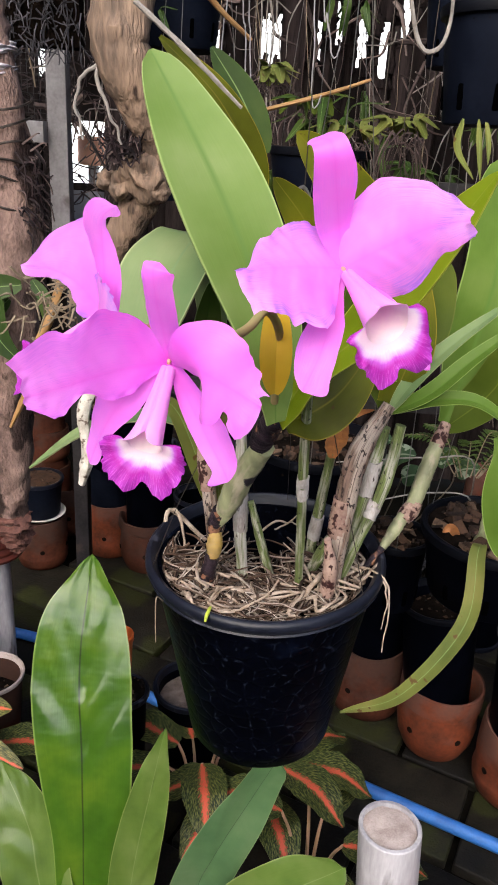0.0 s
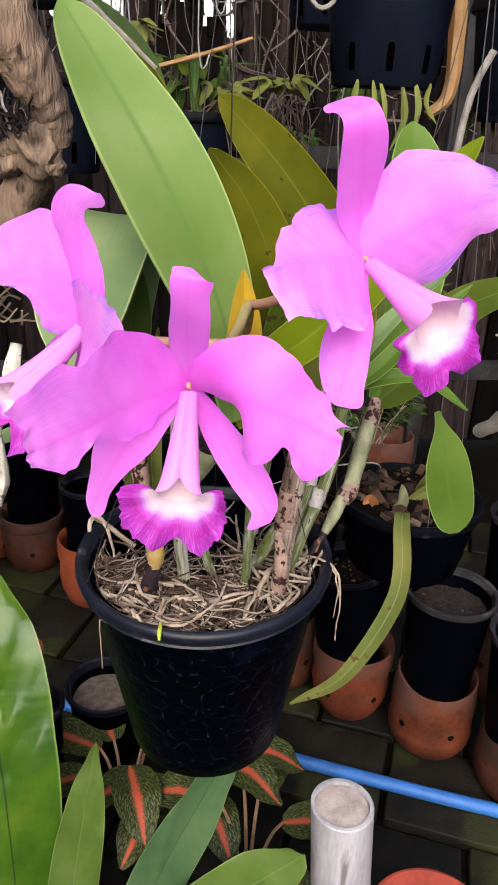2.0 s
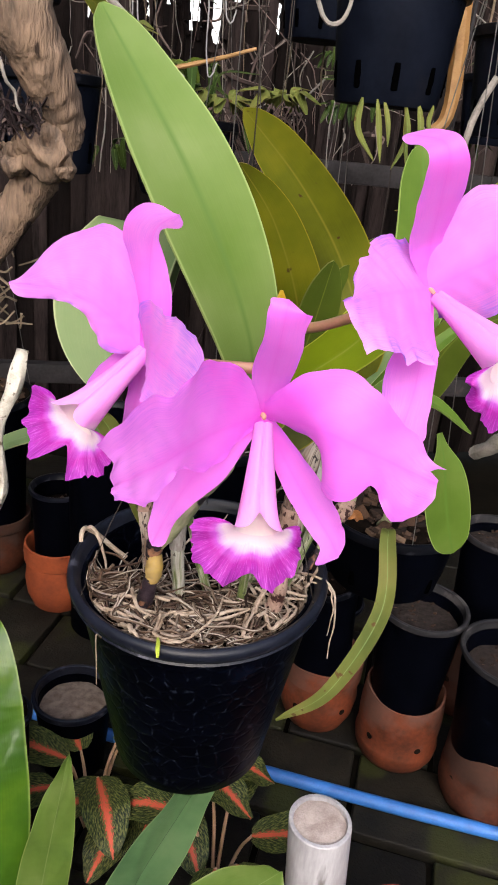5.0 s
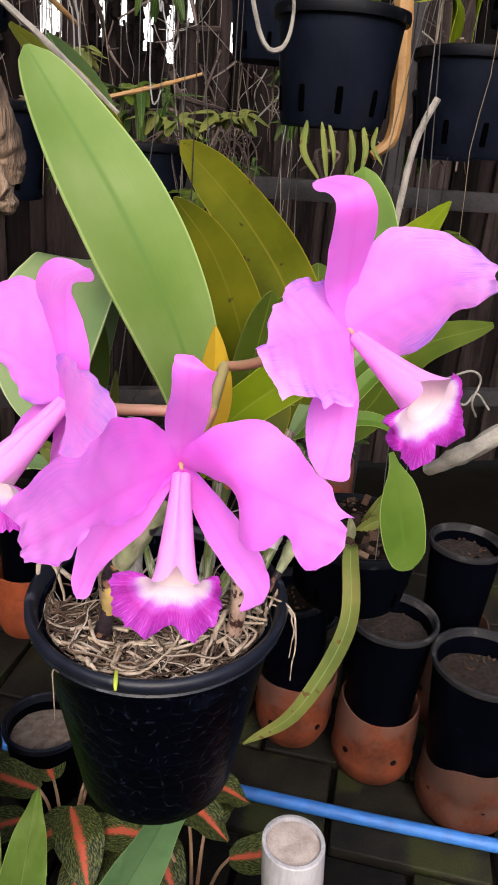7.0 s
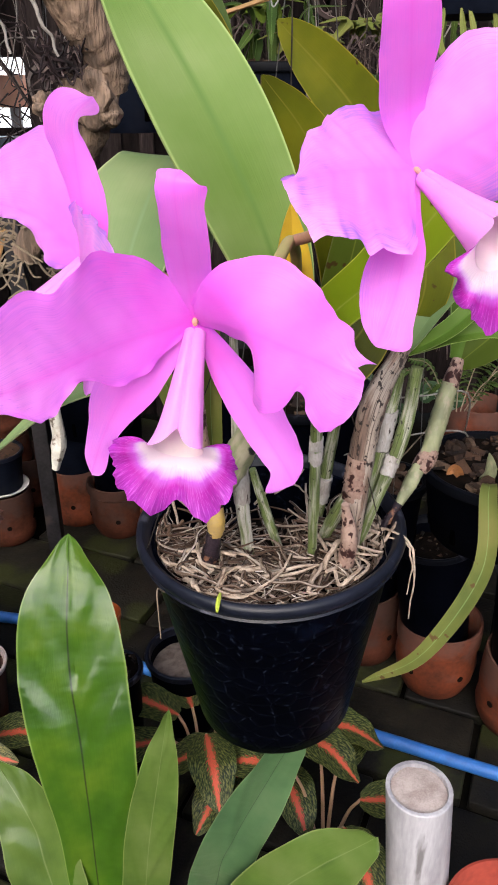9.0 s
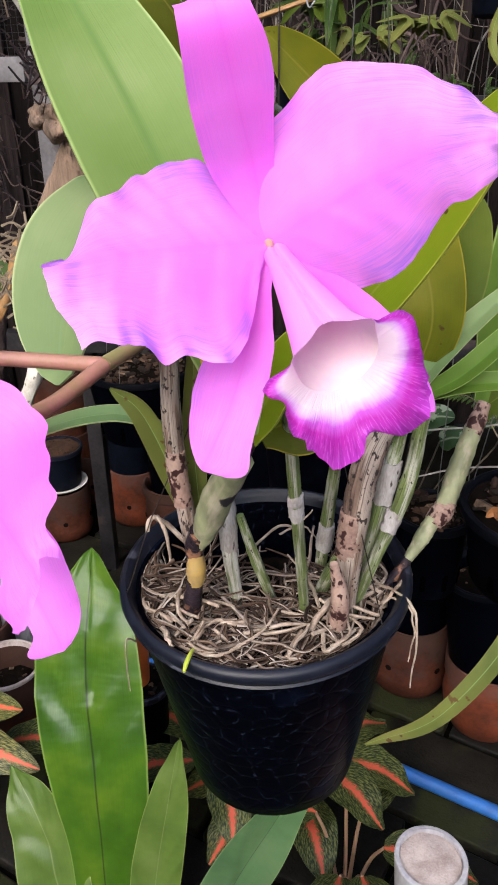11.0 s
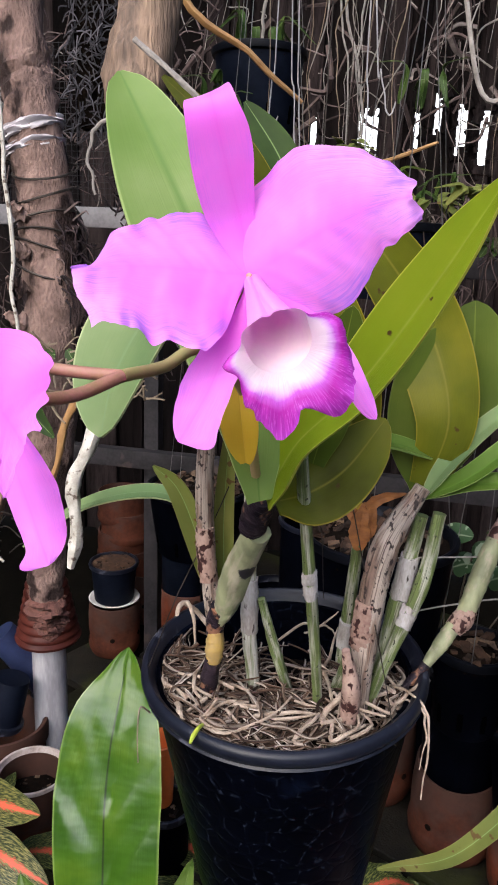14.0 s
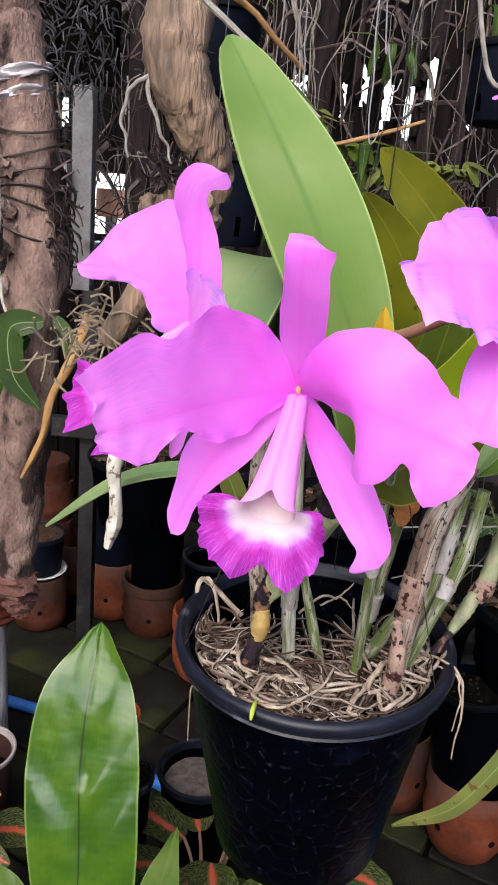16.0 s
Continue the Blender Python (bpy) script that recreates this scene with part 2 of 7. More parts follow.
def bulb_mat(name, green, pale, streak, share=0.5, spot=0.30, lines=1.0, bump=0.6):
    """Pseudobulb: torn papery sheath in ragged bands over green, lengthwise streaks and dark specks."""
    m, b = bare(name, 0.62)
    uv, sp = uv_split(m)
    co = m.node_tree.nodes.new("ShaderNodeTexCoord")
    st = noise_tex(m, uv.outputs[0], 4.0, (0.9, 13, 1), 5)
    bands = noise_tex(m, uv.outputs[0], 1.4, (3.2, 5.0, 1), 6)
    tone = noise_tex(m, co.outputs["Object"], 70.0, (1, 1, 0.4), 4)
    skin = blend(m, ramp(m, tone, [(0.35, (0, 0, 0)), (0.65, (1, 1, 1))]), tuple(c * 0.62 for c in green), tuple(c * 1.25 for c in green))
    paper = blend(m, ramp(m, tone, [(0.35, (0, 0, 0)), (0.65, (1, 1, 1))]), tuple(c * 0.72 for c in pale), pale)
    col = blend(m, ramp(m, bands, [(1 - share - 0.05, (0, 0, 0)), (1 - share + 0.07, (0.9, 0.9, 0.9))]), skin, paper)
    col = blend(m, maths(m, "MULTIPLY", ramp(m, st, [(0.52, (0, 0, 0)), (0.62, (1, 1, 1))]), 0.75 * lines), col, streak)
    sn = noise_tex(m, co.outputs["Object"], 260.0, (1, 1, 0.6), 3)
    col = blend(m, ramp(m, sn, [(1 - spot, (0, 0, 0)), (1.04 - spot, (1, 1, 1))]), col, tuple(c * 0.5 for c in streak))
    m.node_tree.links.new(col, b.inputs["Base Color"])
    relief(m, maths(m, "MULTIPLY_ADD", bands, 0.8, st), bump, 0.003)
    return m


def by_piece(m, stops):
    """Tints each loose piece of a joined mesh differently."""
    n, l = m.node_tree.nodes, m.node_tree.links
    g = n.new("ShaderNodeNewGeometry")
    b = n["Principled BSDF"]
    old = b.inputs["Base Color"].links[0].from_socket
    l.new(blend(m, 1.0, old, ramp(m, g.outputs["Random Per Island"], stops), "MULTIPLY"), b.inputs["Base Color"])
    return m


M_PETAL = petal_mat("orchid petal", (0.89, 0.20, 0.88), (0.84, 0.10, 0.77), (0.91, 0.34, 0.95), (0.42, 0.10, 0.76), 0.38)
M_PETAL_PALE = petal_mat("pale orchid petal", (0.89, 0.27, 0.90), (0.85, 0.15, 0.83), (0.91, 0.46, 0.95), (0.38, 0.16, 0.84), 1.0)
M_SEPAL = petal_mat("orchid sepal", (0.89, 0.21, 0.87), (0.86, 0.12, 0.78), (0.91, 0.32, 0.93), (0.50, 0.14, 0.80), 0.6)
M_LIP = lip_mat()
M_THROAT = mat("cream throat", (0.88, 0.80, 0.78), (0.84, 0.70, 0.76), 0.6, 60, 0.05, trans=0.55)
M_COLUMN = mat("cream column", (0.42, 0.24, 0.14), (0.45, 0.2, 0.2), 0.5, 300, 0.05)
# paler, greyer than M_LEAF: part of the bluish gloss sits in the colour
M_LEAF_LIGHT = leaf_mat("light orchid leaf", (0.150, 0.225, 0.056), (0.105, 0.180, 0.030), (0.20, 0.265, 0.090), (0.34, 0.43, 0.15), rib=(0.105, 0.185, 0.040), ribwidth=0.04, gloss=0.22)
M_LEAF = leaf_mat("orchid leaf", (0.088, 0.152, 0.022), (0.062, 0.115, 0.014), (0.118, 0.182, 0.036), (0.30, 0.40, 0.12), rib=(0.085, 0.160, 0.025), ribwidth=0.04)
M_LEAF_GREY = leaf_mat("grey-green leaf", (0.15, 0.21, 0.085), (0.10, 0.165, 0.065), (0.21, 0.26, 0.12), (0.36, 0.4, 0.2), rib=(0.15, 0.22, 0.1))
M_LEAF_OLIVE = leaf_mat("olive leaf", (0.085, 0.095, 0.005), (0.04, 0.045, 0.003), (0.135, 0.13, 0.007), (0.24, 0.19, 0.02), rib=(0.14, 0.13, 0.015), spots=(0.05, 0.03, 0.01), spotamount=0.30)
M_LEAF_MID = leaf_mat("olive green leaf", (0.060, 0.088, 0.010), (0.035, 0.056, 0.007), (0.09, 0.115, 0.016), (0.11, 0.13, 0.03), rib=(0.11, 0.14, 0.02), spots=(0.05, 0.03, 0.01), spotamount=0.29)
M_LEAF_BRIGHT = leaf_mat("bright leaf", (0.145, 0.20, 0.007), (0.105, 0.155, 0.006), (0.19, 0.235, 0.012), (0.38, 0.40, 0.06), rib=(0.18, 0.22, 0.03), spots=(0.05, 0.03, 0.01), spotamount=0.27)
M_LEAF_YELLOW = leaf_mat("yellow leaf", (0.55, 0.38, 0.03), (0.4, 0.28, 0.03), (0.65, 0.45, 0.06), (0.5, 0.35, 0.05), rib=(0.5, 0.35, 0.05), ribwidth=0.01)
M_LEAF_DULL = leaf_mat("ageing and shade-dulled leaf", (0.14, 0.155, 0.035), (0.085, 0.11, 0.025), (0.20, 0.19, 0.055), (0.2, 0.17, 0.06), rough=0.55, spots=(0.10, 0.06, 0.02), spotamount=0.36)
M_FERN = leaf_mat("fern frond", (0.044, 0.108, 0.007), (0.024, 0.07, 0.005), (0.085, 0.15, 0.010), (0.18, 0.25, 0.06), rough=0.34, gloss=0.20, rib=(0.014, 0.022, 0.010), ribwidth=0.012, cross=2.8, trans=0.2, coat=0.24, bump=0.6)
M_FERN_DULL = leaf_mat("dull fern frond", (0.085, 0.14, 0.025), (0.055, 0.10, 0.018), (0.12, 0.17, 0.045), (0.2, 0.25, 0.08), rough=0.4, gloss=0.2, rib=(0.15, 0.2, 0.07), ribwidth=0.012, cross=1.0, trans=0.2, coat=0.1)
M_FERN_BLUE = leaf_mat("blue-green fern frond", (0.075, 0.145, 0.06), (0.05, 0.11, 0.045), (0.11, 0.175, 0.08), (0.16, 0.23, 0.1), rough=0.35, gloss=0.3, rib=(0.03, 0.05, 0.025), ribwidth=0.008, cross=1.0, trans=0.2, coat=0.25)
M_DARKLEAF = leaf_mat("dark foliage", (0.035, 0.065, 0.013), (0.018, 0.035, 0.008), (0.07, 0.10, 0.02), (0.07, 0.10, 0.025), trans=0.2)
M_REDLEAF = variegated_mat("red-veined leaf", (0.010, 0.018, 0.008), (0.045, 0.062, 0.016), (0.15, 0.15, 0.045))
M_REDLEAF_PALE = variegated_mat("pale red-veined leaf", (0.018, 0.028, 0.010), (0.075, 0.08, 0.022), (0.20, 0.18, 0.06))
M_BULB = bulb_mat("pseudobulb", (0.125, 0.165, 0.045), (0.46, 0.45, 0.36), (0.045, 0.050, 0.016), 0.46, 0.35)
M_BULB_OLD = bulb_mat("old pseudobulb", (0.20, 0.13, 0.095), (0.44, 0.36, 0.30), (0.035, 0.016, 0.012), 0.52, 0.41)
M_BULB_FRESH = bulb_mat("fresh pseudobulb", (0.23, 0.24, 0.13), (0.36, 0.31, 0.22), (0.17, 0.16, 0.09), 0.40, 0.20, 0.08, 0.12)


def stained(m, centre, radius, colour):
    """A dark patch with a ragged edge round one place of a cane."""
    n, l = m.node_tree.nodes, m.node_tree.links
    co = n.new("ShaderNodeTexCoord")
    d = n.new("ShaderNodeVectorMath")
    d.operation = "DISTANCE"
    l.new(co.outputs["Object"], d.inputs[0])
    d.inputs[1].default_value = centre
    k = noise_tex(m, co.outputs["Object"], 120.0, (1, 1, 1), 3)
    f = maths(m, "MULTIPLY_ADD", k, 0.7, maths(m, "MULTIPLY", d.outputs["Value"], 1 / radius))
    b = n["Principled BSDF"]
    old = b.inputs["Base Color"].links[0].from_socket
    l.new(blend(m, ramp(m, f, [(0.92, (1, 1, 1)), (1.0, (0, 0, 0))]), old, colour), b.inputs["Base Color"])
    return m


M_BULB_FRESH_SPOT = stained(bulb_mat("stained pseudobulb", (0.23, 0.24, 0.13), (0.40, 0.35, 0.25), (0.17, 0.16, 0.09), 0.44, 0.20, 0.08, 0.12), (-0.0035, 0.540, 0.8955), 0.0125, (0.010, 0.008, 0.012))
M_BULB_WHITE = bulb_mat("white papery pseudobulb", (0.13, 0.16, 0.05), (0.48, 0.46, 0.41), (0.16, 0.12, 0.08), 0.56, 0.34, 0.8)
M_SHEATH = mat("spotted sheath", (0.36, 0.25, 0.20), (0.20, 0.12, 0.095), 0.7, 60, 0.3, c3=(0.028, 0.008, 0.007), amount3=0.485, bscale=170, stretch=(1, 1, 0.7))
M_PAPER = mat("papery white sheath", (0.44, 0.415, 0.40), (0.22, 0.19, 0.17), 0.75, 90, 0.4, stretch=(1, 1, 0.3), c3=(0.05, 0.035, 0.03), amount3=0.37, bscale=180)
M_DARKNODE = mat("dark node", (0.030, 0.020, 0.026), (0.006, 0.005, 0.008), 0.5, 120, 0.6, c3=(0.20, 0.10, 0.06), amount3=0.42, bscale=90)
M_YELLOWBULB = mat("yellowing sheath", (0.34, 0.22, 0.05), (0.26, 0.18, 0.08), 0.6, 60, 0.2, c3=(0.09, 0.04, 0.02), amount3=0.36)
M_DRYLEAF = mat("dry leaf", (0.32, 0.13, 0.04), (0.20, 0.08, 0.03), 0.75, 80, 0.4, stretch=(1, 1, 3))
M_STALK = mat("flower stalk", (0.33, 0.155, 0.115), (0.22, 0.14, 0.06), 0.5, 80, 0.1)
M_STALK_GREEN = mat("green stalk", (0.24, 0.22, 0.08), (0.3, 0.2, 0.1), 0.5, 80, 0.1)
def limed(m, colour, height):
    """Chalky lime bloom in ragged patches on the upper belly of a clay pot, which the foot keeps free."""
    n, l = m.node_tree.nodes, m.node_tree.links
    co = n.new("ShaderNodeTexCoord")
    sp = n.new("ShaderNodeSeparateXYZ")
    l.new(co.outputs["Object"], sp.inputs[0])
    k = noise_tex(m, co.outputs["Object"], 22.0, (1, 1, 1), 6)
    f = maths(m, "MULTIPLY_ADD", sp.outputs[2], 6.0, maths(m, "MULTIPLY_ADD", k, 1.6, -0.75 - height * 6.0))
    b = n["Principled BSDF"]
    old = b.inputs["Base Color"].links[0].from_socket
    l.new(blend(m, maths(m, "MULTIPLY", ramp(m, f, [(0.0, (0, 0, 0)), (0.35, (1, 1, 1))]), 0.6), old, colour), b.inputs["Base Color"])
    return m


ROOT_TINTS = [(0.0, (0.022, 0.011, 0.008)), (0.32, (0.075, 0.041, 0.024)), (0.55, (0.150, 0.108, 0.080)), (0.8, (0.275, 0.225, 0.185)), (1.0, (0.47, 0.42, 0.365))]
M_ROOT = by_piece(mat("dry roots", (1.0, 1.0, 1.0), (0.45, 0.40, 0.36), 0.8, 60, 0.3), ROOT_TINTS)
M_ROOT_PALE = mat("pale roots", (0.42, 0.34, 0.27), (0.18, 0.125, 0.085), 0.75, 90, 0.25)
M_ROOT_WHITE = mat("white aerial root", (0.56, 0.53, 0.47), (0.32, 0.29, 0.24), 0.6, 90, 0.3, c3=(0.10, 0.07, 0.05), amount3=0.42, bscale=150)
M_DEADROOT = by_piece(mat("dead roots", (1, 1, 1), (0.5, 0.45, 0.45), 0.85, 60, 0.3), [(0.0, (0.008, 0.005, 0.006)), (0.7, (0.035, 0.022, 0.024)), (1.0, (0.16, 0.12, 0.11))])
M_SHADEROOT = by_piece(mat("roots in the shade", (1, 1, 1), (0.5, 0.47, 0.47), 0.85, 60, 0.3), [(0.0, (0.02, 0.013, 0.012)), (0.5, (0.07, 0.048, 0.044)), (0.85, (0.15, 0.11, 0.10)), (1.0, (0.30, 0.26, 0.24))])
M_LIME = mat("lime green root tip", (0.42, 0.50, 0.05), (0.34, 0.42, 0.05), 0.45, 80, 0.05)
M_TWIG = mat("twig", (0.22, 0.17, 0.12), (0.12, 0.09, 0.06), 0.8, 60, 0.3)
M_TWIG_PALE = mat("pale twig", (0.27, 0.245, 0.22), (0.14, 0.125, 0.11), 0.8, 60, 0.3)
M_TWIG_ORANGE = mat("orange stem", (0.34, 0.19, 0.07), (0.24, 0.12, 0.04), 0.6, 60, 0.25)
M_SOIL = mat("potting medium", (0.009, 0.006, 0.0045), (0.002, 0.0015, 0.001), 0.95, 60, 0.8, spec=0.03)
M_BARK = by_piece(mat("bark chips", (1.0, 0.95, 0.9), (0.3, 0.28, 0.27), 0.9, 60, 0.7), [(0.0, (0.012, 0.007, 0.005)), (0.5, (0.045, 0.024, 0.014)), (0.8, (0.075, 0.04, 0.024)), (1.0, (0.20, 0.14, 0.095))])
M_PLASTIC = mat("black plastic", (0.0011, 0.0014, 0.0034), (0.0005, 0.0007, 0.0016), 0.5, 18, 0.15, c3=(0.003, 0.004, 0.008), amount3=0.36, bscale=12, spec=0.02)
M_PLASTIC_GREY = mat("dusty and sky-lit black plastic", (0.0055, 0.0075, 0.0145), (0.0026, 0.0036, 0.0075), 0.55, 18, 0.15, c3=(0.007, 0.008, 0.013), amount3=0.38, bscale=9, spec=0.05)
M_HOLE = mat("black slot plug", (0.0006, 0.0006, 0.0007), None, 0.95, 30, 0.0, spec=0.0)
M_SOIL_GREY = mat("grey potting soil", (0.036, 0.028, 0.026), (0.010, 0.0075, 0.0065), 0.95, 110, 1.0)
M_RIM_GREY = mat("greyed plastic rim", (0.020, 0.019, 0.021), (0.009, 0.009, 0.011), 0.6, 30, 0.15, c3=(0.045, 0.042, 0.044), amount3=0.42, bscale=30, spec=0.2)
M_BLUEPOT = mat("blue-black plastic", (0.022, 0.03, 0.075), (0.012, 0.016, 0.04), 0.4, 20, 0.1)
# lighter than the pot body: the rim's greyish sheen put into its colour
M_RIM = mat("grey-sheen plastic rim", (0.009, 0.0105, 0.019), (0.004, 0.005, 0.009), 0.38, 30, 0.12, c3=(0.045, 0.046, 0.062), amount3=0.38, bscale=40, spec=0.25)
M_RIM_DARK = mat("dark plastic rim", (0.003, 0.0035, 0.006), (0.0015, 0.0018, 0.003), 0.5, 30, 0.12, c3=(0.016, 0.016, 0.021), amount3=0.36, bscale=40, spec=0.10)
M_FILL = mat("grey brown medium", (0.20, 0.155, 0.13), (0.09, 0.065, 0.05), 0.9, 70, 0.7)
M_TERRA = limed(mat("terracotta", (0.145, 0.031, 0.010), (0.048, 0.012, 0.005), 0.82, 14, 0.25, per=0.15), (0.088, 0.050, 0.040), 0.10)
M_TERRA_OLD = limed(mat("weathered terracotta", (0.078, 0.023, 0.012), (0.030, 0.010, 0.006), 0.85, 14, 0.3, per=0.15), (0.046, 0.031, 0.026), 0.07)
M_TERRA_ORANGE = mat("orange terracotta", (0.27, 0.058, 0.019), (0.15, 0.031, 0.011), 0.8, 14, 0.2)
M_TERRA_RED = mat("red clay", (0.34, 0.058, 0.036), (0.20, 0.034, 0.022), 0.75, 14, 0.2)
M_PVC = mat("weathered pvc", (0.44, 0.43, 0.45), (0.24, 0.23, 0.25), 0.5, 30, 0.12, stretch=(1, 1, 0.2), c3=(0.15, 0.14, 0.14), amount3=0.36, bscale=30)
M_HPOT = mat("hammered black plastic", (0.0006, 0.0009, 0.0027), (0.0003, 0.0004, 0.0012), 0.4, 18, 0.0, c3=(0.0018, 0.003, 0.008), amount3=0.40, bscale=16, spec=0.03)


def hammered(m):
    """Rounded cells pressed into the plastic; scuffs and bluish glints painted pale along their edges."""
    n, l = m.node_tree.nodes, m.node_tree.links
    co = n.new("ShaderNodeTexCoord")
    vo = n.new("ShaderNodeTexVoronoi")
    vo.feature, vo.inputs["Scale"].default_value = "DISTANCE_TO_EDGE", 62
    l.new(co.outputs["Object"], vo.inputs["Vector"])
    h = ramp(m, vo.outputs["Distance"], [(0.0, (0, 0, 0)), (0.16, (1, 1, 1))])
    relief(m, h, 0.16, 0.0015)
    sc = noise_tex(m, co.outputs["Object"], 160.0, (1, 1, 1), 4)
    f = maths(m, "MULTIPLY", ramp(m, vo.outputs["Distance"], [(0.0, (1, 1, 1)), (0.07, (0, 0, 0))]), ramp(m, sc, [(0.52, (0, 0, 0)), (0.66, (1, 1, 1))]))
    b = n["Principled BSDF"]
    old = b.inputs["Base Color"].links[0].from_socket
    l.new(blend(m, maths(m, "MULTIPLY", f, 0.25), old, (0.035, 0.045, 0.075)), b.inputs["Base Color"])


hammered(M_HPOT)
M_MORTAR = mat("mortar fill", (0.40, 0.34, 0.32), (0.24, 0.19, 0.175), 0.9, 60, 0.5, c3=(0.20, 0.15, 0.12), amount3=0.33, bscale=40)
M_BOUNCE = mat("pale bounce wall", (0.7, 0.69, 0.66), (0.55, 0.53, 0.5), 0.85, 8, 0.3)
M_HOSE = mat("blue hose", (0.03, 0.16, 0.50), (0.022, 0.11, 0.36), 0.55, 40, 0.05)
M_STONE = mat("dark paving stone", (0.012, 0.0098, 0.0062), (0.0020, 0.0018, 0.0013), 0.7, 26, 0.8, c3=(0.016, 0.018, 0.004), amount3=0.44, bscale=7, per=0.45, spec=0.22, deep=0.004)
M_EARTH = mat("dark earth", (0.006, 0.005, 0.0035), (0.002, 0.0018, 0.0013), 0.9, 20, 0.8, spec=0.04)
M_TRUNK = mat("brown trunk bark", (0.235, 0.155, 0.128), (0.085, 0.053, 0.044), 0.85, 40, 0.9, stretch=(1, 1, 0.5), c3=(0.022, 0.012, 0.010), amount3=0.45, bscale=26, deep=0.008)
M_DRIFT = mat("driftwood", (0.26, 0.175, 0.12), (0.085, 0.06, 0.045), 0.75, 40, 0.9, stretch=(1, 1, 0.14), c3=(0.03, 0.018, 0.013), amount3=0.42, bscale=60, deep=0.008, contrast=0.42)
M_TAPE = mat("wrapped tape", (0.50, 0.46, 0.48), (0.36, 0.33, 0.35), 0.6, 40, 0.25, stretch=(1, 1, 2), spec=0.3)
M_WIRE = mat("dark wire", (0.06, 0.05, 0.045), (0.03, 0.025, 0.02), 0.5, 80, 0.1, metal=0.6)
M_WIRE_PALE = mat("galvanised wire", (0.16, 0.155, 0.15), (0.09, 0.085, 0.08), 0.45, 80, 0.1, metal=0.7)
M_WIRE_BRIGHT = mat("bright bare wire", (0.30, 0.285, 0.29), (0.18, 0.17, 0.175), 0.45, 80, 0.1)
M_PLANK = mat("sawn plank", (0.33, 0.21, 0.13), (0.17, 0.095, 0.055), 0.75, 26, 0.5, stretch=(4, 4, 0.5))
M_BOARD = mat("near-black board", (0.025, 0.0185, 0.0180), (0.005, 0.0038, 0.0038), 0.85, 10, 0.6, stretch=(5, 1, 0.5), per=0.8, spec=0.04)
M_STEEL = mat("grey painted steel", (0.030, 0.027, 0.029), (0.012, 0.011, 0.012), 0.6, 20, 0.1, c3=(0.06, 0.045, 0.04), amount3=0.36)
# same steel, lighter: light on the left rail and upright put into colour
M_STEEL_LIT = mat("lit grey painted steel", (0.17, 0.16, 0.165), (0.09, 0.083, 0.087), 0.6, 20, 0.1, c3=(0.06, 0.05, 0.048), amount3=0.36)
# for the unseen net added over the back
M_NET = mat("shade net", (0.012, 0.013, 0.014), (0.006, 0.006, 0.007), 0.9, 60, 0.3)
M_TAG = mat("orange tag", (0.72, 0.30, 0.12), (0.6, 0.24, 0.1), 0.6, 60, 0.05)
M_INK = mat("dark ink", (0.03, 0.02, 0.02), None, 0.7, 60, 0)
M_ORANGE = mat("orange plastic", (0.70, 0.16, 0.035), (0.6, 0.13, 0.03), 0.45, 30, 0.05)
M_WHITE = mat("white plastic", (0.62, 0.61, 0.58), (0.5, 0.48, 0.45), 0.5, 30, 0.05)


# ---- building tools ----
def smooth(ob):
    for p in ob.data.polygons:
        p.use_smooth = True
    return ob


def part(name, bm, material, parent=None, label="", flat=False):
    me = bpy.data.meshes.new(name)
    bmesh.ops.recalc_face_normals(bm, faces=bm.faces)
    bm.to_mesh(me)
    bm.free()
    me.materials.append(material)
    ob = new(name, me)
    if not flat:
        smooth(ob)
        if hasattr(me, "set_sharp_from_angle"):
            me.set_sharp_from_angle(angle=radians(42))
    if parent:
        ob.parent = parent
        ob.matrix_parent_inverse = parent.matrix_basis.inverted()
    if label:
        ob["label"] = label
    return ob


def thing(name, at, label, category, group="", kind=""):
    ob = new(name)
    ob.location = at
    ob.empty_display_size = 0.02
    bpy.context.view_layer.update()
    return tagged(ob, label, category, group, kind)


def spline(pts, n):
    """n + 1 points along a smooth curve through pts."""
    p = [Vector(q) for q in pts]
    if len(p) == 2:
        return [p[0].lerp(p[1], i / n) for i in range(n + 1)]
    p = [2 * p[0] - p[1]] + p + [2 * p[-1] - p[-2]]
    out = []
    for i in range(n + 1):
        s = i / n * (len(p) - 3)
        k = min(int(s), len(p) - 4)
        f = s - k
        a, b, c, d = p[k:k + 4]
        out.append(0.5 * ((2 * b) + (c - a) * f + (2 * a - 5 * b + 4 * c - d) * f * f + (3 * b - a - 3 * c + d) * f ** 3))
    return out


def along(values, u):
    s = u * (len(values) - 1)
    k = min(int(s), len(values) - 2)
    return values[k] + (values[k + 1] - values[k]) * (s - k)


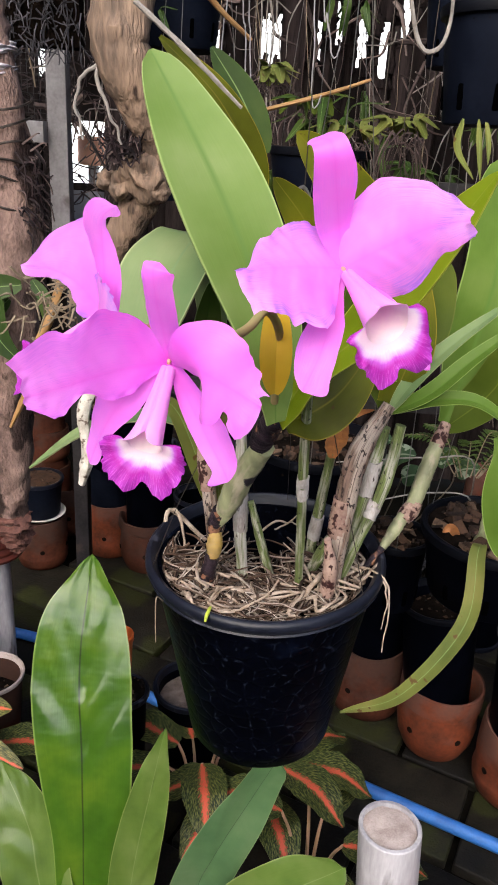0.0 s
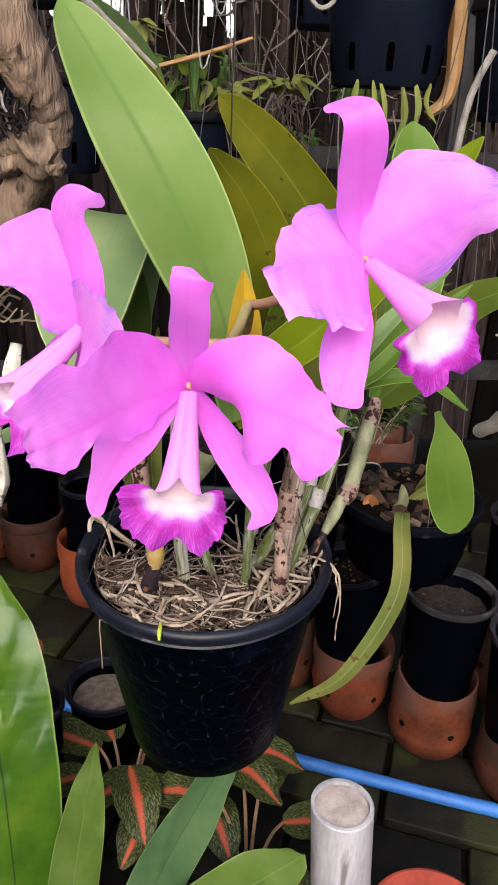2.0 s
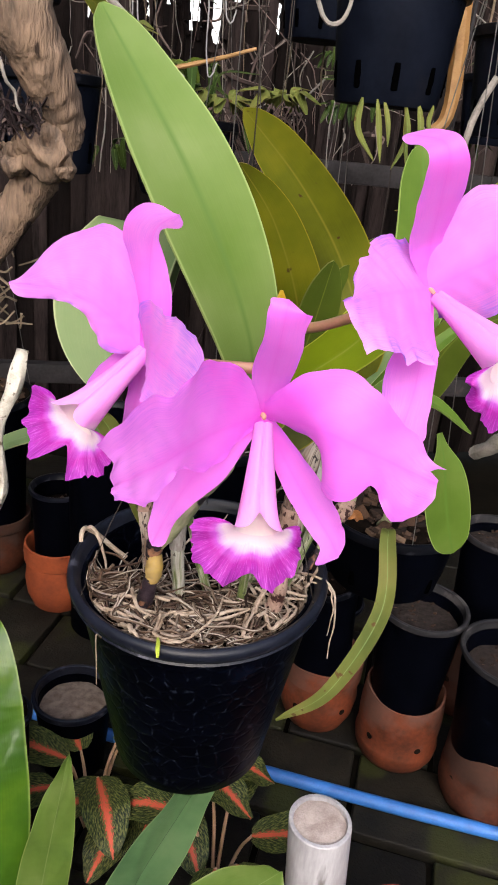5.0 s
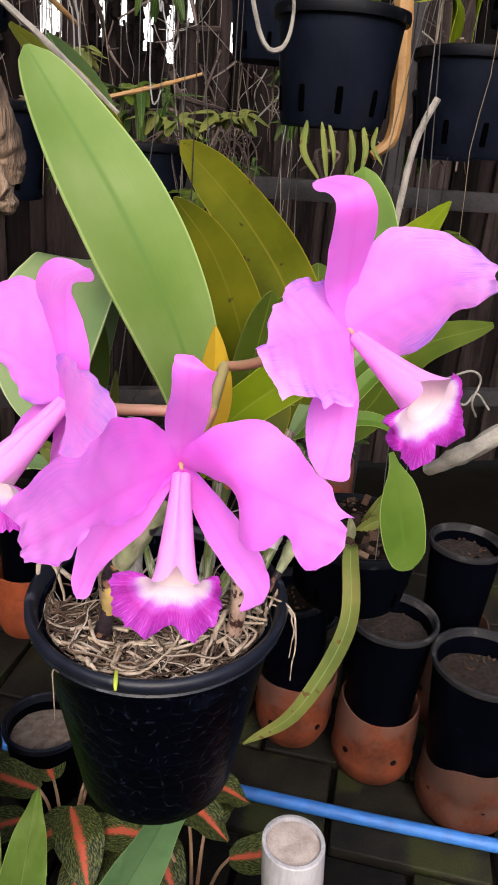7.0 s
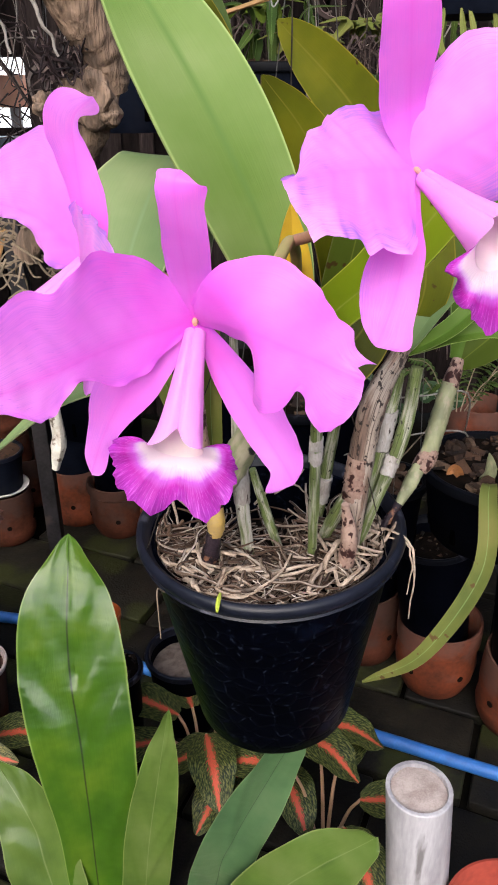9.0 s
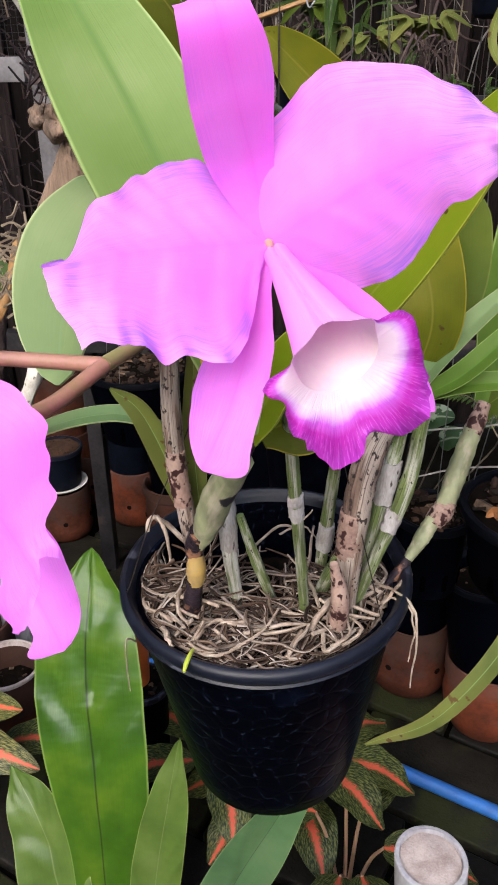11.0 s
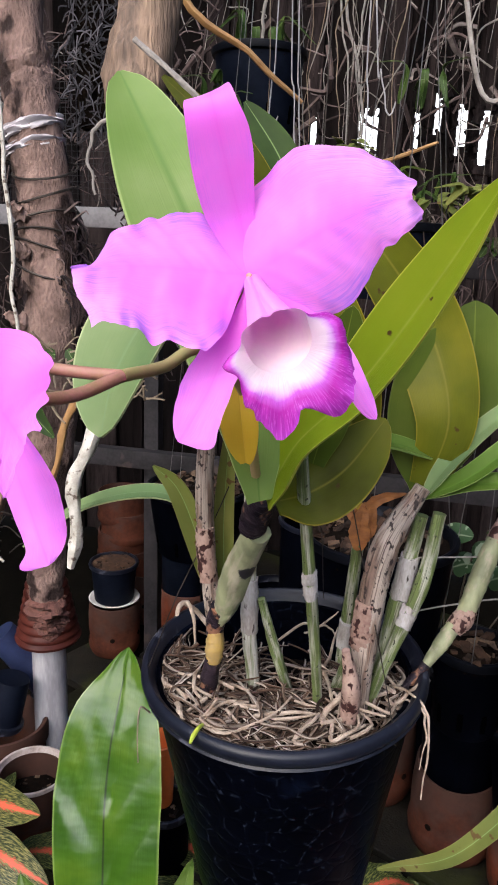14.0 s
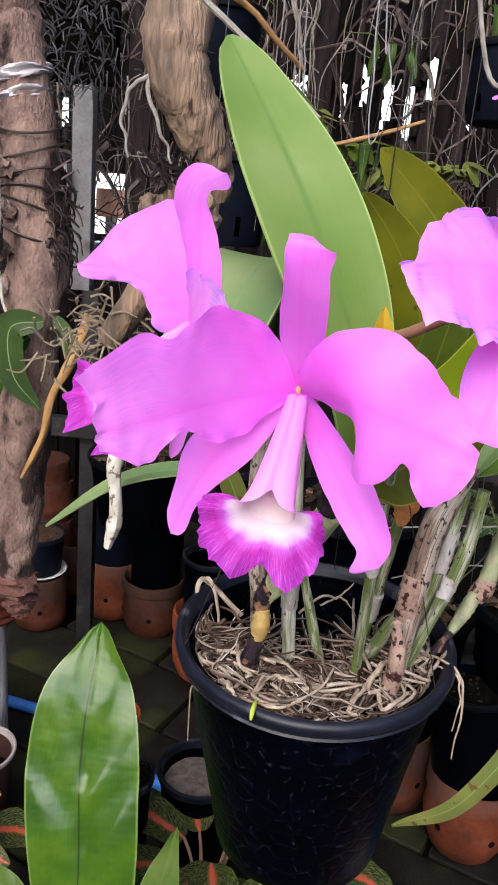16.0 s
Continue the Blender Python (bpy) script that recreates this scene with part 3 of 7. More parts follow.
def tube(bm, pts, radii, n=16, seg=8, wob=0.0, rough=0.0, seed=0):
    """A tapered round body along a curve; wob bends it, rough makes its surface uneven. Carries UVs."""
    uvl = bm.loops.layers.uv.verify()
    c = spline(pts, n)
    rings = []
    side = None
    for i, p in enumerate(c):
        t = (c[min(i + 1, n)] - c[max(i - 1, 0)]).normalized()
        if side is None:
            side = t.orthogonal().normalized()
        side = (side - t * side.dot(t)).normalized()
        other = t.cross(side)
        r = along(radii, i / n)
        if wob:
            p = p + wob * Vector((noise.noise((i * 0.35, seed, 0)), noise.noise((i * 0.35, seed, 7)), noise.noise((i * 0.35, seed, 3))))
        ring = []
        for j in range(seg):
            a = 2 * math.pi * j / seg
            k = 1 + rough * noise.noise((math.cos(a) * 1.5 + seed, math.sin(a) * 1.5, i * 0.5)) if rough else 1
            ring.append(bm.verts.new(p + (side * math.cos(a) + other * math.sin(a)) * r * k))
        rings.append(ring)
    for i in range(n):
        for j in range(seg):
            f = bm.faces.new((rings[i][j], rings[i][(j + 1) % seg], rings[i + 1][(j + 1) % seg], rings[i + 1][j]))
            for lp, (uu, vv) in zip(f.loops, ((i, j), (i, j + 1), (i + 1, j + 1), (i + 1, j))):
                lp[uvl].uv = (uu / n, vv / seg)
    bm.faces.new(rings[0][::-1])
    bm.faces.new(rings[-1])
    return bm


def lathe(bm, profile, seg=40, at=(0, 0, 0), wave=None):
    """A body of revolution round z from (radius, height) pairs; closed where the profile returns to its start."""
    at = Vector(at)
    rings = []
    for r, z in profile:
        if r < 1e-6:
            rings.append([bm.verts.new(at + Vector((0, 0, z)))])
        else:
            rings.append([bm.verts.new(at + Vector((r * math.cos(2 * math.pi * j / seg), r * math.sin(2 * math.pi * j / seg), z))) for j in range(seg)])
    for a, b in zip(rings, rings[1:]):
        for j in range(seg):
            k = (j + 1) % seg
            if len(a) == 1 and len(b) == 1:
                continue
            if len(a) == 1:
                bm.faces.new((a[0], b[k], b[j]))
            elif len(b) == 1:
                bm.faces.new((a[j], a[k], b[0]))
            else:
                bm.faces.new((a[j], a[k], b[k], b[j]))
    return bm


def sheet(bm, grid, normals, thick, uvs):
    """A thin closed body from a grid of points: front, back and the rim between them; a single skin where thick is 0."""
    uvl = bm.loops.layers.uv.verify()
    n, m = len(grid) - 1, len(grid[0]) - 1
    top = [[bm.verts.new(p) for p in row] for row in grid]
    if not thick:
        for i in range(n):
            for j in range(m):
                f = bm.faces.new((top[i][j], top[i][j + 1], top[i + 1][j + 1], top[i + 1][j]))
                for lp, (a, b) in zip(f.loops, ((i, j), (i, j + 1), (i + 1, j + 1), (i + 1, j))):
                    lp[uvl].uv = uvs[a][b]
        return bm
    bot = [[bm.verts.new(p - nn * thick) for p, nn in zip(row, nrow)] for row, nrow in zip(grid, normals)]

    def face(quad):
        vs = [(top if s == 0 else bot)[i][j] for s, i, j in quad]
        f = bm.faces.new(vs)
        for lp, (s, i, j) in zip(f.loops, quad):
            lp[uvl].uv = uvs[i][j]
    for i in range(n):
        for j in range(m):
            face(((0, i, j), (0, i, j + 1), (0, i + 1, j + 1), (0, i + 1, j)))
            face(((1, i, j), (1, i + 1, j), (1, i + 1, j + 1), (1, i, j + 1)))
    for i in range(n):
        face(((0, i, 0), (0, i + 1, 0), (1, i + 1, 0), (1, i, 0)))
        face(((0, i, m), (1, i, m), (1, i + 1, m), (0, i + 1, m)))
    for j in range(m):
        face(((0, 0, j), (1, 0, j), (1, 0, j + 1), (0, 0, j + 1)))
        face(((0, n, j), (0, n, j + 1), (1, n, j + 1), (1, n, j)))
    return bm


def profile(values, u):
    """A smooth curve through evenly spaced values."""
    k = len(values) - 1
    x = min(u, 0.9999) * k
    i = int(x)
    f = x - i
    a, b, c, d = values[max(i - 1, 0)], values[i], values[i + 1], values[min(i + 2, k)]
    return max(0.01, 0.5 * (2 * b + (c - a) * f + (2 * a - 5 * b + 4 * c - d) * f * f + (3 * b - a - 3 * c + d) * f ** 3))


def blade(bm, pts, width, up, shape=(0.8, 0.6), n=26, m=10, fold=0.0, cup=0.0, wave=0.0, waves=3.0, thick=0.0008, jag=0.0,
          twist=0.0, seed=0, wl=None, wr=None, tip=0.12, carry=False, ripple=0.0, end=None, frill=0.0):
    """A leaf or petal along a curve: half widths from shape or from the profiles wl and wr, rounded at the tip, folded, cupped, waved, ragged."""
    c = spline(pts, n)
    up = Vector(up).normalized()
    grid, normals, uvs = [], [], []
    last = None
    for i, p in enumerate(c):
        u = i / n
        t = (c[min(i + 1, n)] - c[max(i - 1, 0)]).normalized()
        ref = last if carry and last is not None else up
        nn = (ref - t * ref.dot(t)).normalized()
        last = nn
        nn = Matrix.Rotation(radians(twist) * u, 3, t) @ nn
        side = t.cross(nn).normalized()
        e = 0.02 + 0.98 * u
        w0 = width * max(0.02, math.sin(math.pi * min(0.997, e) ** shape[0])) ** shape[1]
        cap = math.sqrt(max(0.0, 1 - (max(0.0, u - 1 + tip) / tip) ** 2)) if wl and not end else 1.0
        cap = max(cap, 0.06)
        row, nrow, urow = [], [], []
        for j in range(m + 1):
            v = 2 * j / m - 1
            av = abs(v)
            w = w0 if not wl else width * cap * profile(wl if v < 0 else (wr or wl), u)
            rag = 1 + jag * (noise.noise((u * 9 + seed, v * 2.2, 1.7)) + 0.45 * noise.noise((u * 21, v * 3 + seed, 5.1)) + 0.22 * noise.noise((u * 47, v * 3 + seed, 9.1))) * av ** 3
            off = fold * av * w + cup * v * v * w + wave * av ** 2 * math.sin(2 * math.pi * waves * u + seed + (1.9 if v > 0 else 0)) * (0.3 + u)
            off += 0.5 * wave * noise.noise((u * 4 + seed, v * 1.5, 2.2)) + 0.7 * wave * av ** 4 * noise.noise((u * 15 + seed, v * 2.5, 8.2))
            if ripple:
                off += ripple * min(1.0, w / width) * (noise.noise((u * 12 - av * 1.8, v * 0.75 + seed + (3.0 if v > 0 else 0.0), 3.3)) + 0.4 * noise.noise((u * 23 - av * 6, v * 0.9 + seed, 6.3)))
            if frill:
                rim = max(0.0, max(av, u * 0.98) - 0.72) / 0.28
                off += frill * rim ** 2 * (math.sin(u * 46 + seed + v) + 1.1 * noise.noise((v * 6.5 + seed, 3.1, 0.4)) * u + 1.2 * noise.noise((u * 11 + seed, v * 5, 1.1)))
            slip = t * (jag * 0.7 * width * noise.noise((v * 5 + seed, u * 2, 4.4)) * u ** 4) if jag else Vector()
            if end:
                slip = slip + t * along(end, (v + 1) / 2) * max(0.0, (u - 0.6) / 0.4) ** 1.5
            row.append(p + side * v * w * rag + nn * off + slip)
            nrow.append(nn)
            urow.append((u, j / m))
        grid.append(row), normals.append(nrow), uvs.append(urow)
    return sheet(bm, grid, normals, thick, uvs)


def box(bm, size, m=None, bevel=0.0):
    before = set(bm.verts)
    g = bmesh.ops.create_cube(bm, size=1.0)["verts"]
    bmesh.ops.scale(bm, vec=size, verts=g)
    if bevel:
        bmesh.ops.bevel(bm, geom=list({e for v in g for e in v.link_edges}), offset=bevel, segments=2, affect="EDGES", profile=0.6)
    if m is not None:
        bmesh.ops.transform(bm, matrix=m, verts=[v for v in bm.verts if v not in before])
    return bm


def B():
    return bmesh.new()


# ---- the large structure ----
bm = B()
bmesh.ops.create_grid(bm, x_segments=60, y_segments=60, size=20)
for v in bm.verts:
    v.co.z = -0.02 - 0.004 * noise.noise(v.co * 3)
ground = tagged(part("ground", bm, M_EARTH), "dark earth under the paving", "ground", kind="structure")

paving = thing("pavement", (0.3, 1.2, 0), "dark mossy rectangular paving stones with open joints", "pavement", kind="structure")


# ---- pots ----
def pot_profile(r, h, taper, lip, wall=0.003, depth=0.8):
    """Outer wall, rolled rim, inner wall and inner floor of a pot whose base stands at z = 0."""
    rb = r * taper
    return [(0, 0), (rb * 0.96, 0), (rb, 0.004), (r - lip * 0.6, h - lip * 1.6), (r - lip * 0.5, h - lip * 1.4), (r, h - lip * 1.3), (r + lip * 0.12, h - lip * 0.7),
            (r, h - lip * 0.15), (r - lip * 0.4, h), (r - lip * 0.8, h - lip * 0.2), (r - lip * 0.9, h - lip), (r - lip - wall, h - lip * 2), (rb + (r - rb) * (1 - depth) - wall, h * (1 - depth)), (0, h * (1 - depth))]


def plastic_pot(at, r, h, label, taper=0.72, lip=0.009, material=None, fill=None, fill_depth=0.25, group="black plastic pots", tilt=(0, 0, 0), slots=0, name="plastic_pot", rim=None):
    """Black nursery pot: body, grey rim, medium inside and black plugs for drain slots."""
    pot = thing(name, (0, 0, 0), label, "plant pot", group)
    prof = pot_profile(r, h, taper, lip)
    part("body", lathe(B(), prof[:4] + [(r - lip - 0.003, h - lip * 1.7)] + prof[-3:], 44), material or M_PLASTIC, pot)
    part("rim", lathe(B(), prof[3:12] + [prof[3]], 44), rim or M_RIM, pot, "greyish rolled rim")
    if fill:
        bm = B()
        rr = r * (taper + (1 - taper) * (1 - fill_depth)) - 0.005
        z = h * (1 - fill_depth)
        lathe(bm, [(0, z - 0.01), (rr, z - 0.01), (rr, z), (rr * 0.7, z + 0.004), (rr * 0.35, z + 0.006), (0, z + 0.004)], 24)
        for v in bm.verts:
            if v.co.z > z - 0.005:
                v.co.z += 0.006 * noise.noise(v.co * 60)
        part("medium", bm, fill, pot, "dark coarse potting medium")
        if fill is not M_FILL:
            chips(pot, rr * 0.9, z + 0.004, int((150 if slots else 70) * (r / 0.1) ** 2), r, slots > 0)
    # near-black solid plugs carry the shade inside each slot as colour
    for k in range(slots):
        a = 2 * math.pi * k / slots + 0.3
        for zz in (0.012, h * 0.17):
            rs = r * (taper + (1 - taper) * (zz + 0.012) / h)
            bm = B()
            box(bm, (0.006, 0.008, 0.019), Matrix.Rotation(a, 4, "Z") @ Matrix.Translation((rs - 0.003, 0, zz + 0.012)), 0.0025)
            part("drain_slot", bm, M_HOLE, pot, "black plug painted as a drain slot's shaded inside")
    pot.matrix_basis = pose(*at, *tilt)
    return pot


def chips(pot, r, z, count, seed, big=False):
    """Loose bark and charcoal bits on the medium, joined."""
    rng = random.Random(round(seed * 7919) + count)
    bm = B()
    for _ in range(count):
        a, d = rng.uniform(0, 6.283), r * math.sqrt(rng.random())
        s = rng.uniform(0.002, 0.006) if not big or rng.random() < 0.6 else rng.uniform(0.007, 0.014)
        box(bm, (s * rng.uniform(1.0, 2.2), s, s * rng.uniform(0.3, 0.7)), Matrix.Translation((d * math.cos(a), d * math.sin(a), z + s * 0.2)) @ Euler((rng.uniform(-.6, .6), rng.uniform(-.6, .6), rng.uniform(0, 6))).to_matrix().to_4x4())
    tagged(part("bark_litter", bm, M_BARK, pot, "brown bark chips", flat=True), kind="stuff")


def clay_pot(at, r, h, label, material=None, group="terracotta pots", holes=5, name="terracotta_pot", yaw=0.0, collar=0.32, dip=0.0, rimmed=False):
    """Thrown orchid pot: thick collar over a bellied body, dark plugs for drain holes round the waist."""
    pot = thing(name, (0, 0, 0), label, "plant pot", group)
    prof = [(0, 0), (r * 0.78, 0), (r * 0.88, h * 0.03), (r * 0.97, h * 0.13), (r * 1.0, h * 0.24), (r * 0.99, h * collar - 0.003), (r * 0.955, h * collar + 0.002), (r * 0.97, h * 0.55), (r * 0.965, h * 0.75),
            (r * 0.945, h * 0.92), (r * 0.94, h - 0.006), (r * 0.925, h - 0.001), (r * 0.885, h), (r * 0.86, h - 0.006), (r * 0.85, h * 0.6), (r * 0.82, h * 0.12), (0, h * 0.10)]
    if rimmed:
        prof = [(0, 0), (r * 0.70, 0), (r * 0.76, h * 0.03), (r * 0.92, h * 0.22), (r * 0.97, h * 0.42), (r * 0.93, h * 0.60), (r * 0.90, h * (1 - collar) - 0.002), (r * 0.985, h * (1 - collar) + 0.004),
                (r, h * (1 - collar * 0.5)), (r, h - 0.008), (r * 0.985, h - 0.001), (r * 0.93, h), (r * 0.87, h - 0.006), (r * 0.82, h * 0.6), (r * 0.78, h * 0.12), (0, h * 0.10)]
    bm = lathe(B(), prof, 56)
    for v in bm.verts:
        if v.co.z > h * 0.5 and dip:
            f = max(0.0, -(v.co.x * 0.35 + v.co.y * 0.93) / max(1e-6, math.hypot(v.co.x, v.co.y))) ** 1.5
            v.co.z -= (v.co.z - h * 0.5) * dip * f
        v.co.x += 0.0015 * noise.noise(v.co * 14)
    part("body", bm, material or M_TERRA, pot)
    # dark solid plugs, coloured like the shade inside a hole
    for k in range(holes):
        a = 2 * math.pi * k / holes + yaw
        bm = B()
        g = bmesh.ops.create_cone(bm, cap_ends=True, segments=12, radius1=0.0065, radius2=0.0065, depth=0.02)["verts"]
        bmesh.ops.transform(bm, matrix=Matrix.Rotation(a, 4, "Z") @ Matrix.Translation((r * 0.955 - 0.0085, 0, h * 0.42)) @ Matrix.Rotation(radians(90), 4, "Y"), verts=g)
        part("drain_hole", bm, M_SOIL, pot, "dark plug painted as a round drain hole's shaded inside")
    pot.matrix_basis = pose(*at)
    return pot


def foliage(parent, at, count, length, width, spread, material, seed, rise=0.6, name="leaf", up=(0, 0, 1)):
    """A tuft of narrow arching leaves."""
    rng = random.Random(seed)
    at = Vector(at)
    for k in range(count):
        a = rng.uniform(0, 6.283)
        d = Vector((math.cos(a), math.sin(a), 0)) * spread
        L = length * rng.uniform(0.6, 1.1)
        p0 = at + d * 0.05
        p1 = at + d * L * 0.4 + Vector((0, 0, L * rise))
        p2 = at + d * L * 0.95 + Vector((0, 0, L * rise * rng.uniform(0.3, 1.2)))
        part(name, blade(B(), [p0, p1, p2], width * rng.uniform(0.7, 1.2), (-d.x * 0.4, -d.y * 0.4 - 0.3, 1), (0.8, 0.7), 12, 4, fold=0.15, thick=0.0007), material, parent)


# terracotta pots on the paving with black pots stood in them, along the row
RW = [((0.255, 1.335), "tall"), ((0.390, 1.228), "bright"), ((0.530, 1.12), "stained"), ((0.665, 0.985), "low"), ((0.10, 1.45), "tall")]
for k, ((x, y), kind) in enumerate(RW):
    lab = {"tall": "weathered terracotta orchid pot standing on the paving", "bright": "orange terracotta pot with a pale limy patch on its belly",
           "stained": "terracotta pot whitened with lime round the shoulder", "low": "broad weathered terracotta pot with grey collar"}[kind]
    clay_pot((x, y, 0), 0.084 if kind != "low" else 0.092, 0.165 if kind != "tall" else 0.18, lab, M_TERRA if kind == "bright" else M_TERRA_OLD if kind in ("tall", "low") else M_TERRA, yaw=0.3 + k, collar=0.3 if kind != "low" else 0.45, dip=0.0 if kind == "bright" else 0.13, rimmed=kind == "bright")
plastic_pot((0.255, 1.335, 0.10), 0.086, 0.29, "tall black plastic pot stood in a terracotta pot", 0.76, fill=M_SOIL_GREY, rim=M_RIM_GREY)
plastic_pot((0.385, 1.225, 0.07), 0.079, 0.29, "black plastic pot with a dark rim in an orange clay pot", 0.80, fill=M_SOIL, fill_depth=0.13, rim=M_RIM_DARK, tilt=(0, -6, 0))
plastic_pot((0.522, 1.112, 0.07), 0.085, 0.295, "black plastic pot with soil, stood in a stained clay pot", 0.68, fill=M_SOIL_GREY, fill_depth=0.14, rim=M_RIM_GREY)
plastic_pot((0.648, 0.985, 0.09), 0.097, 0.26, "black plastic pot with grey dry medium in a broad clay pot", 0.70, fill=M_SOIL_GREY, fill_depth=0.2, rim=M_RIM_GREY)
plastic_pot((0.735, 1.25, 0.195), 0.078, 0.24, "small black pot with mossy bark", 0.74, fill=M_SOIL_GREY, fill_depth=0.15, rim=M_RIM_GREY)
clay_pot((0.735, 1.25, 0), 0.09, 0.24, "weathered terracotta pot under a small black pot", M_TERRA_OLD)

# back left group
clay_pot((-0.46, 1.90, 0), 0.080, 0.17, "orange terracotta pot with drain holes", M_TERRA, yaw=-1.6)
plastic_pot((-0.46, 1.90, 0.13), 0.082, 0.24, "black plastic pot flecked with dried mud", 0.8, material=M_PLASTIC_GREY, fill=M_SOIL)
clay_pot((-0.335, 1.83, 0), 0.084, 0.16, "dull terracotta pot with two drain holes", M_TERRA_OLD, yaw=-1.5, rimmed=True, collar=0.2)
plastic_pot((-0.33, 1.83, 0.11), 0.078, 0.27, "plain black pot in a clay pot", 0.82, fill=M_SOIL)
clay_pot((-0.62, 2.0, 0), 0.075, 0.16, "reddish terracotta pot at the back", M_TERRA_OLD)
clay_pot((-0.17, 1.66, 0), 0.084, 0.175, "bright orange terracotta pot with a thick rim", M_TERRA_ORANGE, rimmed=True, collar=0.28, holes=0)
plastic_pot((-0.17, 1.66, 0.10), 0.068, 0.225, "black pot with chalk mark in a clay pot", 0.8, fill=M_SOIL)
plastic_pot((-0.06, 1.56, 0.0), 0.09, 0.55, "tall black container in the dark behind the pots", 0.85, fill=M_SOIL)

# clay stack with the white saucer
clay_pot((-0.635, 1.80, 0.0), 0.072, 0.15, "round-bellied terracotta pot under a white saucer", M_TERRA_OLD, collar=0.2)
bm = lathe(B(), [(0, 0), (0.055, 0), (0.067, 0.009), (0.069, 0.011), (0.065, 0.012), (0.055, 0.005), (0, 0.005)], 40)
saucer = part("saucer", bm, M_WHITE)
saucer.location = (-0.635, 1.80, 0.15)
tagged(saucer, "white plastic saucer between two pots", "saucer")
plastic_pot((-0.635, 1.80, 0.156), 0.066, 0.11, "grey dusty little pot on a white saucer", 0.8, material=M_PLASTIC_GREY, fill=M_BARK, fill_depth=0.06)
for k in range(5):
    clay_pot((-0.70 + 0.01 * (k % 2), 2.02, 0.06 * k + 0.05), 0.078 - 0.001 * k, 0.10, "terracotta pot in a leaning nested stack", M_TERRA_OLD, group="stacked clay pots", holes=0)


# ---- the hanging pot ----
PX, PY, PZ, PR, PH = 0.0125, 0.627, 0.566, 0.118, 0.216
hpot = thing("hanging_pot", (PX, PY, PZ + PH), "black plastic hanging pot with grey rolled rim on thin wires", "plant pot")
LEAN = Matrix.Translation((PX, PY, PZ + PH)) @ Euler((0.05, -0.03, 0)).to_matrix().to_4x4() @ Matrix.Translation((-PX, -PY, -PZ - PH))


def turned(profile, seg):
    """A turned part of the hanging pot, which leans a little towards the viewer."""
    bm = lathe(B(), profile, seg, (PX, PY, PZ))
    bmesh.ops.transform(bm, matrix=LEAN, verts=bm.verts)
    return bm


part("body", turned([(0, 0.006), (0.056, 0.006), (0.060, 0), (0.073, 0), (0.0765, 0.003), (0.0790, 0.02), (0.1085, PH - 0.018), (0.1090, PH - 0.014), (0.1055, PH - 0.010), (0.1025, PH - 0.010), (0.0745, 0.02), (0, 0.02)], 84), M_HPOT, hpot)
part("rim", turned([(0.1035, PH - 0.0145), (0.1135, PH - 0.0140), (0.1165, PH - 0.0105), (0.1180, PH - 0.007), (0.1175, PH - 0.003), (0.1152, PH - 0.0004), (0.1125, PH), (0.1095, PH - 0.002), (0.1075, PH - 0.006), (0.1060, PH - 0.010), (0.1035, PH - 0.0145)], 84), M_RIM, hpot, "dark grey rolled rim, sheen in its colour")
part("rim_ridge", turned([(0.1085, PH - 0.0165), (0.1140, PH - 0.0165), (0.1160, PH - 0.0150), (0.1145, PH - 0.0135), (0.1085, PH - 0.0165)], 72), M_RIM, hpot, "thin ridge under the rim")
bm = turned([(0, 0.152), (0.090, 0.152), (0.1015, PH - 0.024), (0.07, PH - 0.018), (0.035, PH - 0.018), (0, PH - 0.020)], 36)
for v in bm.verts:
    if v.co.z > PZ + 0.167:
        v.co.z += 0.008 * noise.noise(v.co * 45) - max(0, v.co.y - PY + 0.005) * 0.8
part("medium", bm, M_SOIL, hpot, "dark potting medium")
HOOK = Vector((0.022, 0.605, 1.075))
for a, mt in ((200, M_WIRE), (-35, M_WIRE), (80, M_WIRE)):
    p = Vector((PX + (PR - 0.006) * math.cos(radians(a)), PY + (PR - 0.006) * math.sin(radians(a)), PZ + PH - 0.004))
    part("hanger_wire", tube(B(), [p - Vector((0, 0, 0.012)), p, p.lerp(HOOK, 0.5), HOOK], [0.00045] * 2, 20, 5, wob=0.002, seed=a), mt, hpot, "thin hanger wire")
part("hanger_wire", tube(B(), [HOOK + Vector((0, 0, 0.03)), HOOK + Vector((0, 0.01, 0.4)), (0.022, 0.60, 1.835)], [0.0005] * 2, 16, 5), M_WIRE, hpot, "thin hanger wire")
part("hook", tube(B(), [HOOK - Vector((0, 0, 0.02)), HOOK + Vector((0.012, 0, 0.01)), HOOK + Vector((0, 0, 0.045)), HOOK + Vector((-0.012, 0, 0.03))], [0.0016] * 2, 20, 6), M_WIRE_PALE, hpot, "wire hook")


# ---- the orchid ----
orchid = thing("orchid", (PX, PY, PZ + 0.2), "orchid with three large mauve-pink blooms in a black hanging pot", "orchid")


